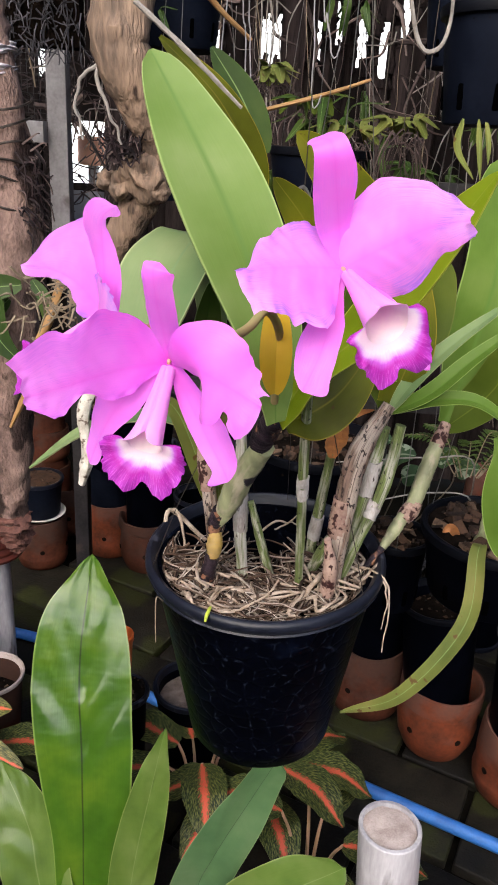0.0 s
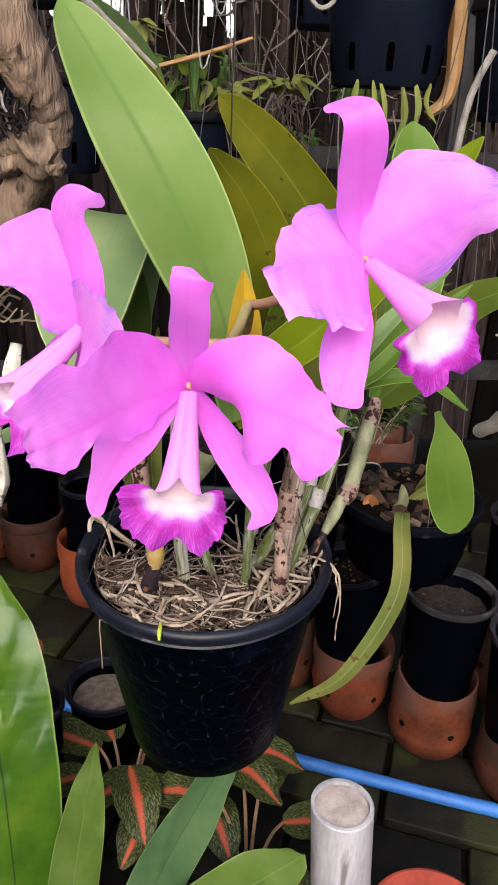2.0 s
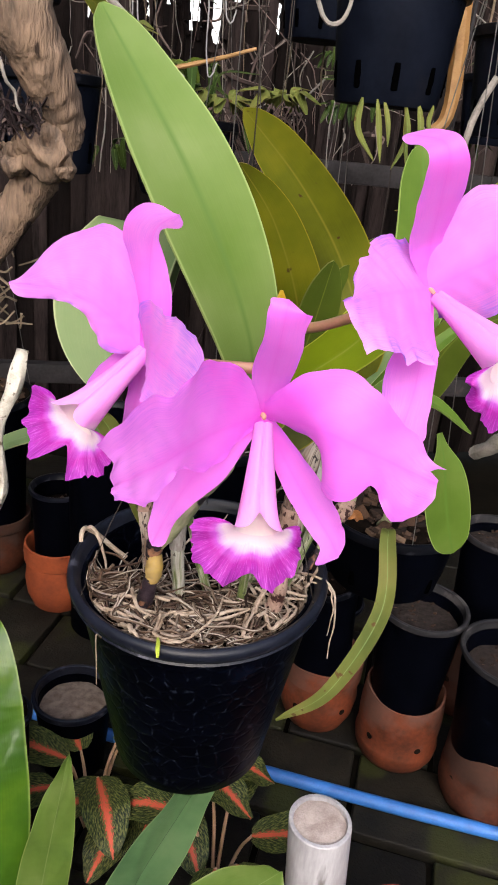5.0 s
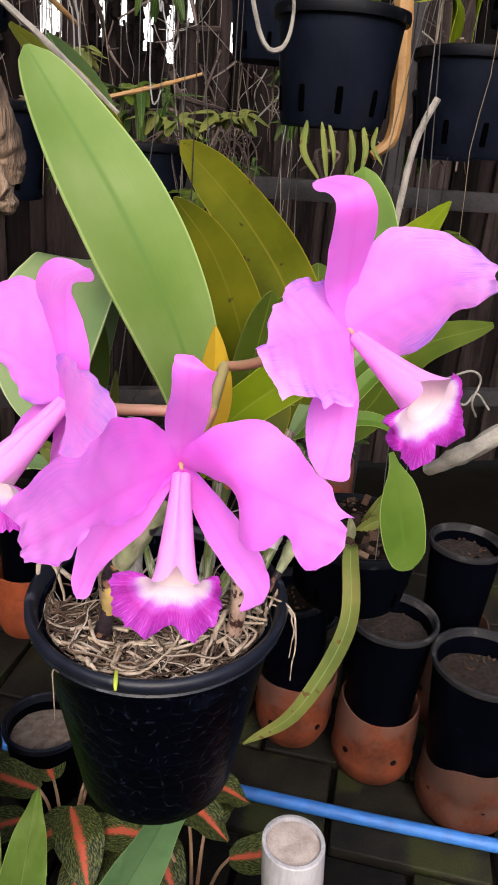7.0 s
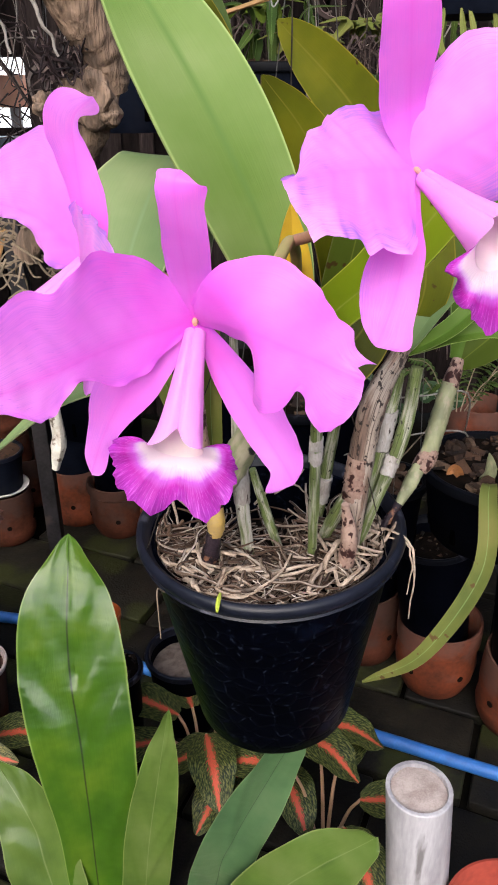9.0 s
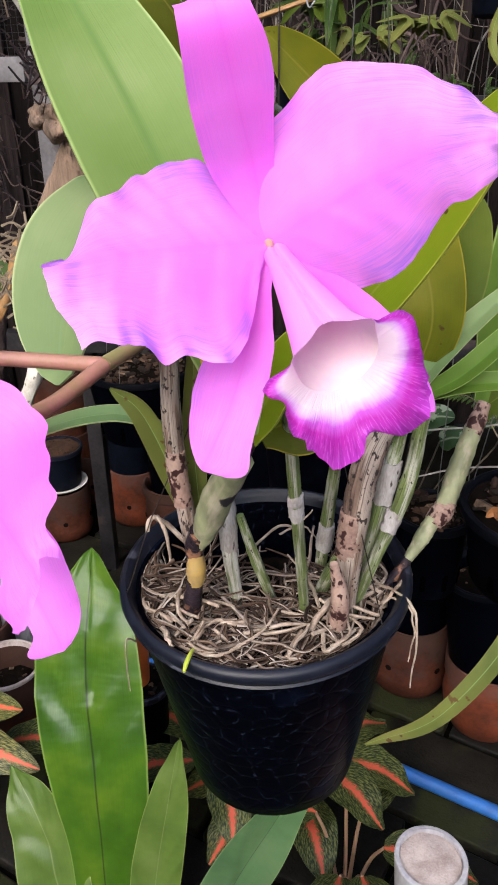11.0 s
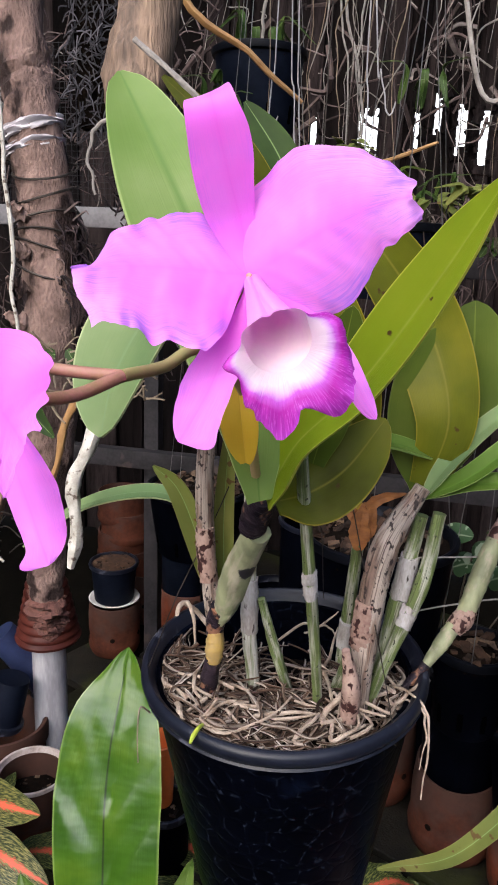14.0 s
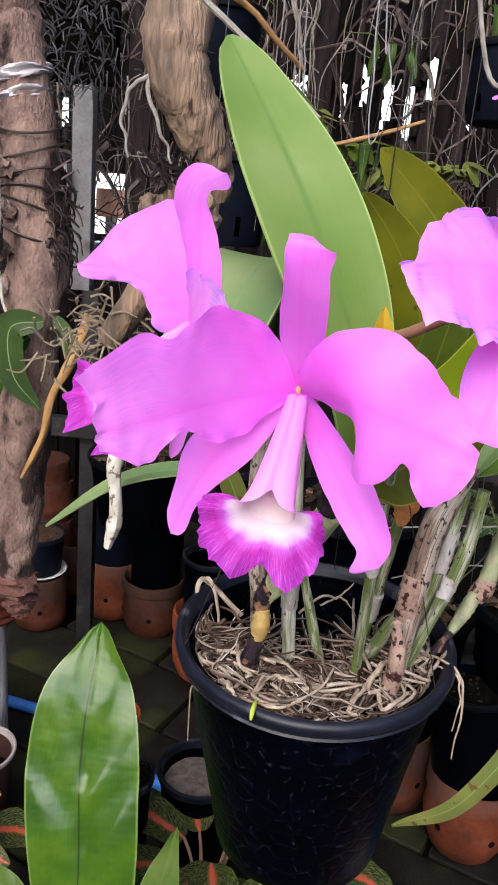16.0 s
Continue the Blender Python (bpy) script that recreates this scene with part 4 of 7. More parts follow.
def lip(parent, c, mouth, bottom, size, ahead, seed, width, lobes):
    """Trumpet-shaped lip rolled round the column, opening into a ruffled notched fan that points ahead."""
    c, mouth = Vector(c), Vector(mouth)
    a = (mouth - c)
    L = a.length
    a.normalize()
    bt = Vector(bottom)
    bt = (bt - a * bt.dot(a)).normalized()
    sd = a.cross(bt).normalized()
    ahead = Vector(ahead)
    ahead = (ahead - sd * ahead.dot(sd)).normalized()
    out = ahead.cross(sd).normalized()
    if out.dot(bt) > 0:
        out = -out
    n, m = 40, 96
    grid, normals, uvs = [], [], []
    for i in range(n + 1):
        u = i / n
        fl = max(0.0, (u - 0.5) / 0.5)
        row, nrow, urow = [], [], []
        for j in range(m + 1):
            th = (2 * j / m - 1) * math.pi * 1.0
            x = abs(th) / math.pi
            fan = 1 / (1 + math.exp((x - 0.56) * 26))
            d = bt * math.cos(th) + sd * math.sin(th)
            r = (0.0030 + (width - 0.0030) * min(1, u / 0.5) ** 1.2) * (1 - 0.30 * math.exp(-((1 - x) / 0.06) ** 2))
            adv = min(u, 0.5) / 0.5 * L * (1 + 0.06 * math.exp(-((x - 0.80) / 0.13) ** 2) - 0.12 * math.exp(-((1 - x) / 0.08) ** 2))
            flare = 0.0030 * min(1, u / 0.5) ** 6 * math.exp(-((x - 0.78) / 0.14) ** 2)
            phi = th * 1.02
            reach = 1 + (profile(lobes, min(1.0, max(0.0, (th / math.pi + 0.6) / 1.2))) - 1) * fl
            R = size * reach * (1 + fl ** 3 * (0.06 * noise.noise((th * 13, seed, 2.0)) + 0.09 * noise.noise((th * 30, seed, 5.0))))
            disp = fl ** 0.9 * R * fan
            ruf = fl ** 2 * fan * size * (0.09 * math.sin(th * 9 + seed) + 0.06 * math.sin(th * 19 + 2 * seed) + 0.14 * noise.noise((th * 3.5, u * 3, seed)))
            curl = -0.18 * size * fl ** 2.5 * fan * (0.5 + abs(math.sin(phi)))
            p = c + a * adv + d * (r * (1 - 0.35 * fl * fan) + flare) + (sd * math.sin(phi) + ahead * math.cos(phi)) * disp + out * (ruf + curl)
            row.append(p)
            nrow.append((d * (1 - fl * fan) - out * fl * fan).normalized())
            urow.append((u, j / m))
        grid.append(row), normals.append(nrow), uvs.append(urow)
    bm = B()
    sheet(bm, grid, [[-q for q in row] for row in normals], 0.0, uvs)
    ob = part("lip", bm, M_LIP, parent, "ruffled lip, white in the throat and magenta at the frill")
    first, last = n // 8, n // 2
    inner = []
    for i in range(first, last + 1):
        centre = c + a * (min(i / n, 0.5) / 0.5 * L)
        inner.append([centre + (q - centre) * (0.93 + 0.065 * max(0.0, (i - last + 5) / 5)) for q in grid[i]])
    bm = B()
    sheet(bm, inner, inner, 0.0, uvs[first:last + 1])
    part("throat", bm, M_THROAT, parent, "smooth cream white throat")
    return ob


def flower(c, facing, petals, lipspec, material, label, seed):
    """One bloom: column, sepals, two broad petals and the lip."""
    c, facing = Vector(c), Vector(facing).normalized()
    bm = B()
    tube(bm, [c - facing * 0.006, c, c + facing * 0.003 + Vector((0, 0, -0.0015))], [0.0010, 0.0011, 0.0006], 8, 10)
    head = part("flower", bm, M_COLUMN, orchid, label)
    for k, (kind, pts, width, opts) in enumerate(petals):
        o = dict(up=facing, shape=(0.8, 0.7), n=64, m=36, thick=0.0, seed=seed + k * 1.7, frill=0.00055 if kind == "petal" else 0.00015)
        o.update(opts)
        part(kind, blade(B(), [c] + [Vector(p) for p in pts], width, **o), material if kind == "petal" else M_SEPAL, head, "broad ruffled petal" if kind == "petal" else "narrow sepal")
    lip(head, *lipspec)
    return head


SP = [0.55, 0.8, 0.98, 1.05, 1.0, 0.85, 0.65]
flower((-0.029, 0.278, 1.067), (0.02, -1, 0.42), [
    ("sepal", [(-0.0301, 0.2694, 1.0804), (-0.0311, 0.2591, 1.0946), (-0.0314, 0.2542, 1.1062), (-0.0296, 0.2587, 1.1083)], 0.0063, dict(up=(-0.18, -0.92, 0.35), wl=[0.33, 0.54, 0.78, 0.93, 0.90, 0.79, 0.74, 0.79, 0.75, 0.84, 0.93], wr=[0.47, 0.70, 0.89, 1.01, 1.07, 1.09, 1.02, 1.15, 1.08, 0.94, 0.79], cup=-0.20, tip=0.16, jag=0.015, wave=0.0003)),
    ("petal", [(-0.0479, 0.2640, 1.0651), (-0.0621, 0.2511, 1.0623), (-0.0767, 0.2425, 1.0591)], 0.0183, dict(up=(0.24, -0.97, -0.10), wl=[0.14, 0.25, 0.49, 0.63, 0.60, 0.36, 0.27, 0.46, 0.62, 0.57, 0.34], wr=[0.42, 0.78, 1.13, 1.31, 1.41, 1.22, 1.06, 1.21, 1.10, 0.96, 0.80], cup=0.02, end=[-0.0056, -0.0007, -0.0003, 0.0005, -0.0005, 0.0001, -0.0013, 0.0001, 0.0024], wave=0.0006, waves=2.5, jag=0.035, ripple=0.0004)),
    ("petal", [(-0.0148, 0.2608, 1.0689), (-0.0018, 0.2454, 1.0679), (0.0099, 0.2315, 1.0667)], 0.021, dict(up=(0.54, -0.84, 0.01), wl=[0.21, 0.44, 0.69, 0.85, 0.91, 0.84, 0.70, 0.54, 0.48, 0.27, 0.22], wr=[0.08, 0.26, 0.44, 0.61, 0.77, 0.84, 0.73, 0.40, 0.52, 0.70, 0.65], cup=-0.25, end=[0.0009, -0.0013, -0.0023, 0.0008, 0.0007, 0.0022, 0.0007, -0.0011, -0.0046], wave=0.0006, waves=2.5, jag=0.035, ripple=0.0004)),
    ("sepal", [(-0.0404, 0.2762, 1.0562), (-0.0506, 0.2748, 1.0452), (-0.0572, 0.2752, 1.0328), (-0.0622, 0.2764, 1.0199)], 0.0072, dict(up=(-0.19, -0.88, 0.43), wl=[0.24, 0.46, 0.70, 0.92, 1.03, 0.94, 0.76, 0.58, 0.46, 0.53, 0.75], wr=[0.34, 0.59, 0.83, 1.06, 1.26, 1.36, 1.24, 0.96, 0.73, 0.54, 0.32], cup=-0.10, jag=0.02, wave=0.0003)),
    ("sepal", [(-0.0207, 0.2745, 1.0526), (-0.0125, 0.2696, 1.0398), (-0.0054, 0.2640, 1.0298), (-0.0018, 0.2619, 1.0233)], 0.008, dict(up=(0.24, -0.84, 0.49), wl=[0.32, 0.53, 0.73, 0.91, 1.07, 1.16, 1.09, 1.00, 0.86, 0.63, 0.40], wr=[0.06, 0.25, 0.46, 0.55, 0.62, 0.63, 0.62, 0.57, 0.59, 0.97, 1.38], cup=-0.20, jag=0.02, wave=0.0003)),
], ((-0.029, 0.275, 1.0645), (-0.0334, 0.2508, 1.0408), (0.0825, 0.7415, -0.6659), 0.0172, (-0.0678, -0.3585, -0.9311), 1.0, 0.0066, [0.89, 0.97, 0.90, 1.05, 1.01, 1.09, 0.70, 1.12, 0.97, 0.83, 0.66, 0.63, 0.99]), M_PETAL, "fully open mauve-pink bloom facing forward", 3.0)

flower((0.039, 0.320, 1.1015), (0.28, -1, 0.30), [
    ("sepal", [(0.0360, 0.3204, 1.1164), (0.0326, 0.3114, 1.1342), (0.0290, 0.3067, 1.1508), (0.0228, 0.3276, 1.1533)], 0.0104, dict(up=(0.14, -0.97, 0.19), wl=[0.19, 0.48, 0.75, 0.96, 1.01, 0.98, 0.89, 0.80, 0.73, 0.69, 0.66], wr=[0.09, 0.22, 0.35, 0.48, 0.63, 0.80, 0.82, 0.66, 0.58, 0.50, 0.42], cup=0.08, tip=0.15, jag=0.015)),
    ("petal", [(0.0234, 0.3062, 1.1033), (0.0091, 0.2947, 1.1038), (-0.0042, 0.2869, 1.1027)], 0.024, dict(up=(0.18, -0.78, 0.60), wl=[0.06, 0.42, 0.86, 1.10, 1.17, 1.01, 1.05, 0.86, 0.83, 0.74, 0.75], wr=[0.90, 0.86, 0.92, 0.90, 0.84, 0.74, 0.58, 0.55, 0.38, 0.08, 0.05], cup=-0.03, end=[-0.0023, -0.0023, 0.0006, 0.0005, 0.0004, 0.0006, 0.0005, -0.0007, -0.0038], wave=0.0012, waves=2.2, jag=0.04, ripple=0.0005)),
    ("petal", [(0.0567, 0.3180, 1.1127), (0.0733, 0.3140, 1.1217), (0.0878, 0.3063, 1.1261)], 0.0252, dict(up=(0.22, -0.97, 0.11), wl=[0.51, 0.70, 0.86, 0.93, 1.01, 0.98, 0.84, 0.70, 0.50, 0.42, 0.26], wr=[0.53, 0.72, 0.88, 0.93, 0.90, 0.78, 0.61, 0.48, 0.46, 0.36, 0.26], cup=-0.21, end=[-0.0034, -0.0015, 0.0005, -0.0003, -0.0014, -0.0007, 0.0004, 0.0006, -0.0002], wave=0.0007, waves=2.6, jag=0.028, ripple=0.0005)),
    ("sepal", [(0.0360, 0.3106, 1.0838), (0.0318, 0.3012, 1.0677), (0.0253, 0.2932, 1.0533)], 0.0112, dict(up=(-0.28, -0.93, 0.22), wl=[0.13, 0.19, 0.26, 0.39, 0.55, 0.59, 0.60, 0.66, 0.72, 0.88, 1.12], wr=[0.06, 0.06, 0.21, 0.53, 0.84, 1.01, 1.05, 0.99, 0.84, 0.59, 0.32], cup=-0.19, jag=0.015, wave=0.0003)),
    ("sepal", [(0.0552, 0.3203, 1.0896), (0.0699, 0.3194, 1.0762), (0.0820, 0.3170, 1.0601)], 0.0046, dict(up=(0.20, -0.95, 0.22), wl=[0.47, 0.64, 0.80, 0.95, 1.09, 1.21, 1.20, 1.03, 0.81, 0.61, 0.40], wr=[0.54, 0.67, 0.78, 0.87, 0.91, 0.92, 0.89, 0.84, 0.79, 0.75, 0.73], cup=-0.29, jag=0.02)),
], ((0.041, 0.317, 1.0995), (0.0561, 0.2836, 1.0859), (0.2995, 0.3908, -0.8704), 0.0212, (-0.0620, -0.2278, -0.9717), 2.2, 0.0088, [0.47, 0.59, 0.28, 0.60, 0.75, 0.99, 0.65, 0.97, 0.90, 0.70, 0.61, 0.68, 0.91]), M_PETAL_PALE, "wide open pale mauve bloom with a frilled magenta lip", 8.0)

flower((-0.065, 0.315, 1.075), (-0.85, -0.7, 0.25), [
    ("sepal", [(-0.0642, 0.3147, 1.0919), (-0.0644, 0.3131, 1.1066), (-0.0632, 0.3098, 1.1171), (-0.0566, 0.3058, 1.1229)], 0.009, dict(up=(-0.33, -0.94, 0.08), wl=[0.19, 0.27, 0.37, 0.51, 0.70, 0.93, 1.17, 1.15, 0.92, 0.50, 0.06], wr=[0.73, 0.82, 0.87, 0.84, 0.72, 0.58, 0.35, 0.19, 0.18, 0.41, 0.66], cup=-0.21, carry=True, jag=0.015)),
    ("petal", [(-0.0785, 0.3278, 1.0847), (-0.0947, 0.3391, 1.0892), (-0.1137, 0.3476, 1.0891)], 0.0138, dict(up=(-0.33, -0.94, 0.10), wl=[0.06, 0.52, 0.82, 0.75, 0.57, 0.32, 0.27, 0.31, 0.34, 0.37, 0.38], wr=[0.07, 0.63, 1.15, 1.60, 1.93, 2.02, 1.69, 1.37, 0.75, 0.26, 0.06], cup=-0.11, wave=0.0007, jag=0.03, ripple=0.0004)),
    ("petal", [(-0.0638, 0.3016, 1.0787), (-0.0587, 0.2883, 1.0776), (-0.0512, 0.2755, 1.0746)], 0.0145, dict(up=(-0.72, -0.68, 0.13), wl=[0.60, 0.85, 1.06, 1.16, 1.09, 1.03, 1.12, 1.09, 1.07, 1.00, 0.93], wr=[0.06, 0.35, 0.63, 0.86, 1.03, 1.11, 1.13, 1.09, 1.02, 0.93, 0.84], cup=0.08, wave=0.0005, jag=0.03, ripple=0.0003)),
    ("sepal", [(-0.066, 0.322, 1.060), (-0.068, 0.322, 1.045), (-0.069, 0.314, 1.030)], 0.0062, dict(wl=SP, cup=-0.2)),
    ("sepal", [(-0.074, 0.325, 1.065), (-0.082, 0.330, 1.054), (-0.086, 0.328, 1.042)], 0.0062, dict(wl=SP, cup=-0.2)),
], ((-0.065, 0.314, 1.075), (-0.0878, 0.2991, 1.0549), (-0.2442, 0.2054, -0.9477), 0.0165, (-0.4671, -0.3947, -0.7912), 3.1, 0.0072, [0.93, 1.25, 1.09, 1.15, 1.05, 1.29, 0.45, 1.09, 0.96, 0.90, 0.84, 0.82, 0.83]), M_PETAL_PALE, "mauve-pink bloom turned sideways", 14.0)

# flower stalks
NODE = Vector((-0.009, 0.333, 1.064))
FORK = Vector((0.006, 0.384, 1.0675))
part("flower_stalk", tube(B(), [(0.012, 0.478, 0.985), (0.013, 0.435, 1.04), FORK, (-0.002, 0.358, 1.064), NODE], [0.0028, 0.0025, 0.0024], 26, 9), M_STALK_GREEN, orchid, "green-brown flower stalk")
part("pedicel", tube(B(), [NODE, (-0.018, 0.313, 1.060), (-0.026, 0.292, 1.062), (-0.029, 0.281, 1.065)], [0.0024, 0.0023, 0.003], 16, 9), M_STALK, orchid, "pinkish brown pedicel")
part("pedicel", tube(B(), [NODE, (-0.03, 0.335, 1.064), (-0.052, 0.330, 1.067), (-0.064, 0.318, 1.075)], [0.0024, 0.0023, 0.003], 16, 9), M_STALK, orchid, "pinkish brown pedicel")
part("pedicel", tube(B(), [FORK, (0.014, 0.366, 1.074), (0.028, 0.342, 1.088), (0.037, 0.325, 1.099)], [0.0024, 0.0023, 0.003], 16, 9), M_STALK, orchid, "pinkish brown pedicel")
part("sheath", blade(B(), [(0.012, 0.45, 1.00), (0.011, 0.432, 1.04), (0.009, 0.425, 1.076)], 0.010, (0, -1, 0.2), (0.8, 0.7), 20, 8, fold=0.5), M_LEAF_YELLOW, orchid, "yellowing flower sheath")

# leaves
def leaf(pts, width, up, material, label, **k):
    o = dict(shape=(0.82, 0.62), n=30, m=12, fold=0.10, cup=0.05, thick=0.0016)
    o.update(k)
    if "tip" in o:
        o["n"], o["tip"] = 48, max(0.14, o["tip"] * 1.8)
    return part("leaf", blade(B(), pts, width, up, **o), material, orchid, label)


leaf([(0.014, 0.482, 0.968), (0.006, 0.4763, 1.035), (-0.0304, 0.4872, 1.1165), (-0.0829, 0.5144, 1.2011)], 0.0295, (0.50, -0.82, 0.28), M_LEAF_LIGHT, "large upright light green leaf", wl=[0.26, 0.50, 0.73, 0.95, 1.11, 1.17, 1.10, 0.96, 0.84], wr=[0.27, 0.47, 0.67, 0.84, 1.01, 1.08, 1.01, 0.90, 0.93], tip=0.16)
leaf([(0.110, 0.598, 0.95), (0.1206, 0.5993, 1.0017), (0.101, 0.6145, 1.0598), (0.0617, 0.613, 1.1133), (0.0128, 0.6073, 1.1601)], 0.0235, (-0.18, -0.97, 0.15), M_LEAF_OLIVE, "dark olive speckled leaf", wl=[0.49, 0.75, 0.97, 1.12, 1.12, 1.04, 0.89, 0.68, 0.43], wr=[0.45, 0.66, 0.84, 0.98, 1.04, 1.00, 0.88, 0.73, 0.58], tip=0.05)
leaf([(0.050, 0.556, 0.945), (0.058, 0.553, 0.99), (0.052, 0.548, 1.04), (0.028, 0.54, 1.094), (0.0, 0.53, 1.129)], 0.0195, (0.1, -1, 0.1), M_LEAF_OLIVE, "dark olive leaf with brown spots", wl=[0.3, 0.7, 0.9, 1.0, 1.0, 0.86, 0.6, 0.36], tip=0.05)
leaf([(0.016, 0.492, 0.966), (0.034, 0.478, 1.005), (0.065, 0.458, 1.042), (0.096, 0.44, 1.092), (0.124, 0.42, 1.144)], 0.0172, (-0.45, -0.8, 0.45), M_LEAF_BRIGHT, "long bright yellow-green leaf", fold=0.32, wl=[0.5, 0.85, 0.8, 0.85, 0.98, 0.95, 0.7, 0.3], tip=0.03)
leaf([(-0.046, 0.60, 0.985), (-0.046, 0.592, 1.045), (-0.050, 0.560, 1.083), (-0.0565, 0.5315, 1.0815), (-0.0663, 0.5054, 1.0624), (-0.0761, 0.4857, 1.0327), (-0.0761, 0.4646, 1.002)], 0.032, (0.1, 1, 0.2), M_LEAF_GREY, "broad grey-green leaf arching over with its tip hanging", wl=[0.25, 0.5, 0.75, 0.82, 0.85, 0.88, 0.85, 0.78, 0.66], wr=[0.25, 0.5, 0.8, 0.95, 1.05, 1.2, 1.15, 0.88, 0.67], tip=0.13, carry=True)
leaf([(0.105, 0.60, 0.945), (0.104, 0.605, 0.98), (0.106, 0.61, 1.02), (0.112, 0.615, 1.06)], 0.026, (0.2, -1, 0.1), M_LEAF_MID, "broad yellow-green spotted leaf", wl=[0.2, 0.6, 0.9, 1.02, 1.0, 0.9, 0.7], tip=0.1)
leaf([(0.108, 0.60, 0.945), (0.124, 0.62, 0.985), (0.134, 0.63, 1.03), (0.132, 0.635, 1.078)], 0.024, (-0.15, -1, 0.1), M_LEAF_MID, "second broad yellow-green leaf", wl=[0.2, 0.6, 0.9, 1.02, 1.0, 0.9, 0.7], tip=0.1)
leaf([(0.020, 0.50, 0.962), (0.040, 0.515, 0.966), (0.060, 0.52, 0.982), (0.080, 0.53, 1.012)], 0.022, (-0.1, -1, 0.5), M_LEAF_OLIVE, "green speckled leaf behind the flower stalk", wl=[0.4, 0.9, 1.05, 1.0, 0.8, 0.5], tip=0.1)
leaf([(0.040, 0.51, 0.985), (0.050, 0.505, 1.03), (0.058, 0.50, 1.08)], 0.014, (0.1, -1, 0.1), M_LEAF_MID, "upright spotted leaf behind the bloom", wl=[0.5, 0.9, 1, 0.9, 0.5], tip=0.1)
leaf([(-0.050, 0.585, 0.975), (-0.048, 0.575, 1.01), (-0.044, 0.57, 1.05)], 0.012, (0.3, -1, 0), M_LEAF, "narrow upright green leaf", fold=0.4)
leaf([(-0.034, 0.605, 0.83), (-0.036, 0.60, 0.91), (-0.030, 0.59, 1.0)], 0.008, (0.2, -1, 0), M_LEAF_DULL, "narrow folded green leaf", fold=0.5)
leaf([(0.05, 0.55, 0.974), (0.075, 0.575, 0.985), (0.105, 0.60, 0.975), (0.135, 0.62, 0.962)], 0.0085, (-0.2, -0.6, 0.8), M_LEAF, "pale green arching leaf", fold=0.2)
for pts, w, mt in (([(0.110, 0.592, 0.946), (0.128, 0.595, 0.975), (0.155, 0.60, 1.005), (0.20, 0.605, 1.045)], 0.0085, M_LEAF_GREY),
                   ([(0.110, 0.592, 0.944), (0.140, 0.585, 0.966), (0.172, 0.588, 0.998), (0.215, 0.595, 1.035)], 0.0080, M_LEAF),
                   ([(0.112, 0.594, 0.944), (0.145, 0.585, 0.960), (0.180, 0.58, 0.962), (0.222, 0.58, 0.935)], 0.0070, M_LEAF)):
    leaf(pts, w, (-0.3, -0.6, 0.8), mt, "narrow arching green leaf", fold=0.35, thick=0.0009)
leaf([(-0.058, 0.62, 0.905), (-0.10, 0.62, 0.915), (-0.16, 0.62, 0.897), (-0.218, 0.62, 0.852)], 0.0075, (0, -0.6, 1), M_LEAF_GREY, "long thin strap leaf reaching sideways", fold=0.2)
leaf([(-0.0378, 0.606, 0.828), (-0.0528, 0.604, 0.875), (-0.0727, 0.602, 0.9245), (-0.093, 0.600, 0.9436)], 0.0095, (0.2, -1, 0.2), M_LEAF_DULL, "aged narrow folded leaf", fold=0.5)
leaf([(0.179, 0.688, 0.905), (0.196, 0.70, 0.97), (0.212, 0.72, 1.06), (0.205, 0.75, 1.15)], 0.033, (0.1, -1, 0.1), M_LEAF, "tall broad upright green leaf", wl=[0.2, 0.5, 0.8, 0.98, 1.02, 0.95, 0.8, 0.6], tip=0.08)

# canes
def cane(pts, radii, material, label, name="pseudobulb", **k):
    return part(name, tube(B(), pts, radii, 30, 12, rough=0.12, **k), material, orchid, label)


cane([(-0.0315, 0.574, 0.836), (-0.0255, 0.570, 0.849), (-0.0195, 0.561, 0.868), (-0.0105, 0.548, 0.895), (0.006, 0.522, 0.933)], [0.0062, 0.0085, 0.0105, 0.0108, 0.0090], M_BULB_FRESH_SPOT, "stout smooth grey-green pseudobulb with a dark patch", seed=1)
cane([(0.003, 0.519, 0.936), (0.007, 0.510, 0.950), (0.013, 0.497, 0.966)], [0.0088, 0.0098, 0.0080], M_DARKNODE, "dark blotched node", "node", seed=2)
cane([(-0.0345, 0.576, 0.820), (-0.0335, 0.575, 0.834), (-0.0285, 0.569, 0.850)], [0.0060, 0.0074, 0.0076], M_DARKNODE, "dark striped sheath", "sheath", seed=3)
cane([(-0.0345, 0.575, 0.800), (-0.0335, 0.574, 0.812), (-0.0335, 0.575, 0.826)], [0.0058, 0.0074, 0.0060], M_YELLOWBULB, "yellowing bulb base", "bulb_base", seed=4)
cane([(-0.044, 0.588, 0.752), (-0.039, 0.580, 0.778), (-0.035, 0.575, 0.804)], [0.006, 0.0072, 0.0060], M_DARKNODE, "dark shrivelled rhizome", "rhizome", seed=41)
cane([(0.047, 0.60, 0.745), (0.043, 0.568, 0.83), (0.038, 0.53, 0.92), (0.035, 0.495, 0.994)], [0.0036, 0.0042, 0.0042, 0.0038], M_BULB, "slim green striped pseudobulb", seed=5)
cane([(0.056, 0.66, 0.74), (0.060, 0.645, 0.80), (0.066, 0.615, 0.895)], [0.0042, 0.0055, 0.0045], M_BULB, "pale and green pseudobulb", seed=6)
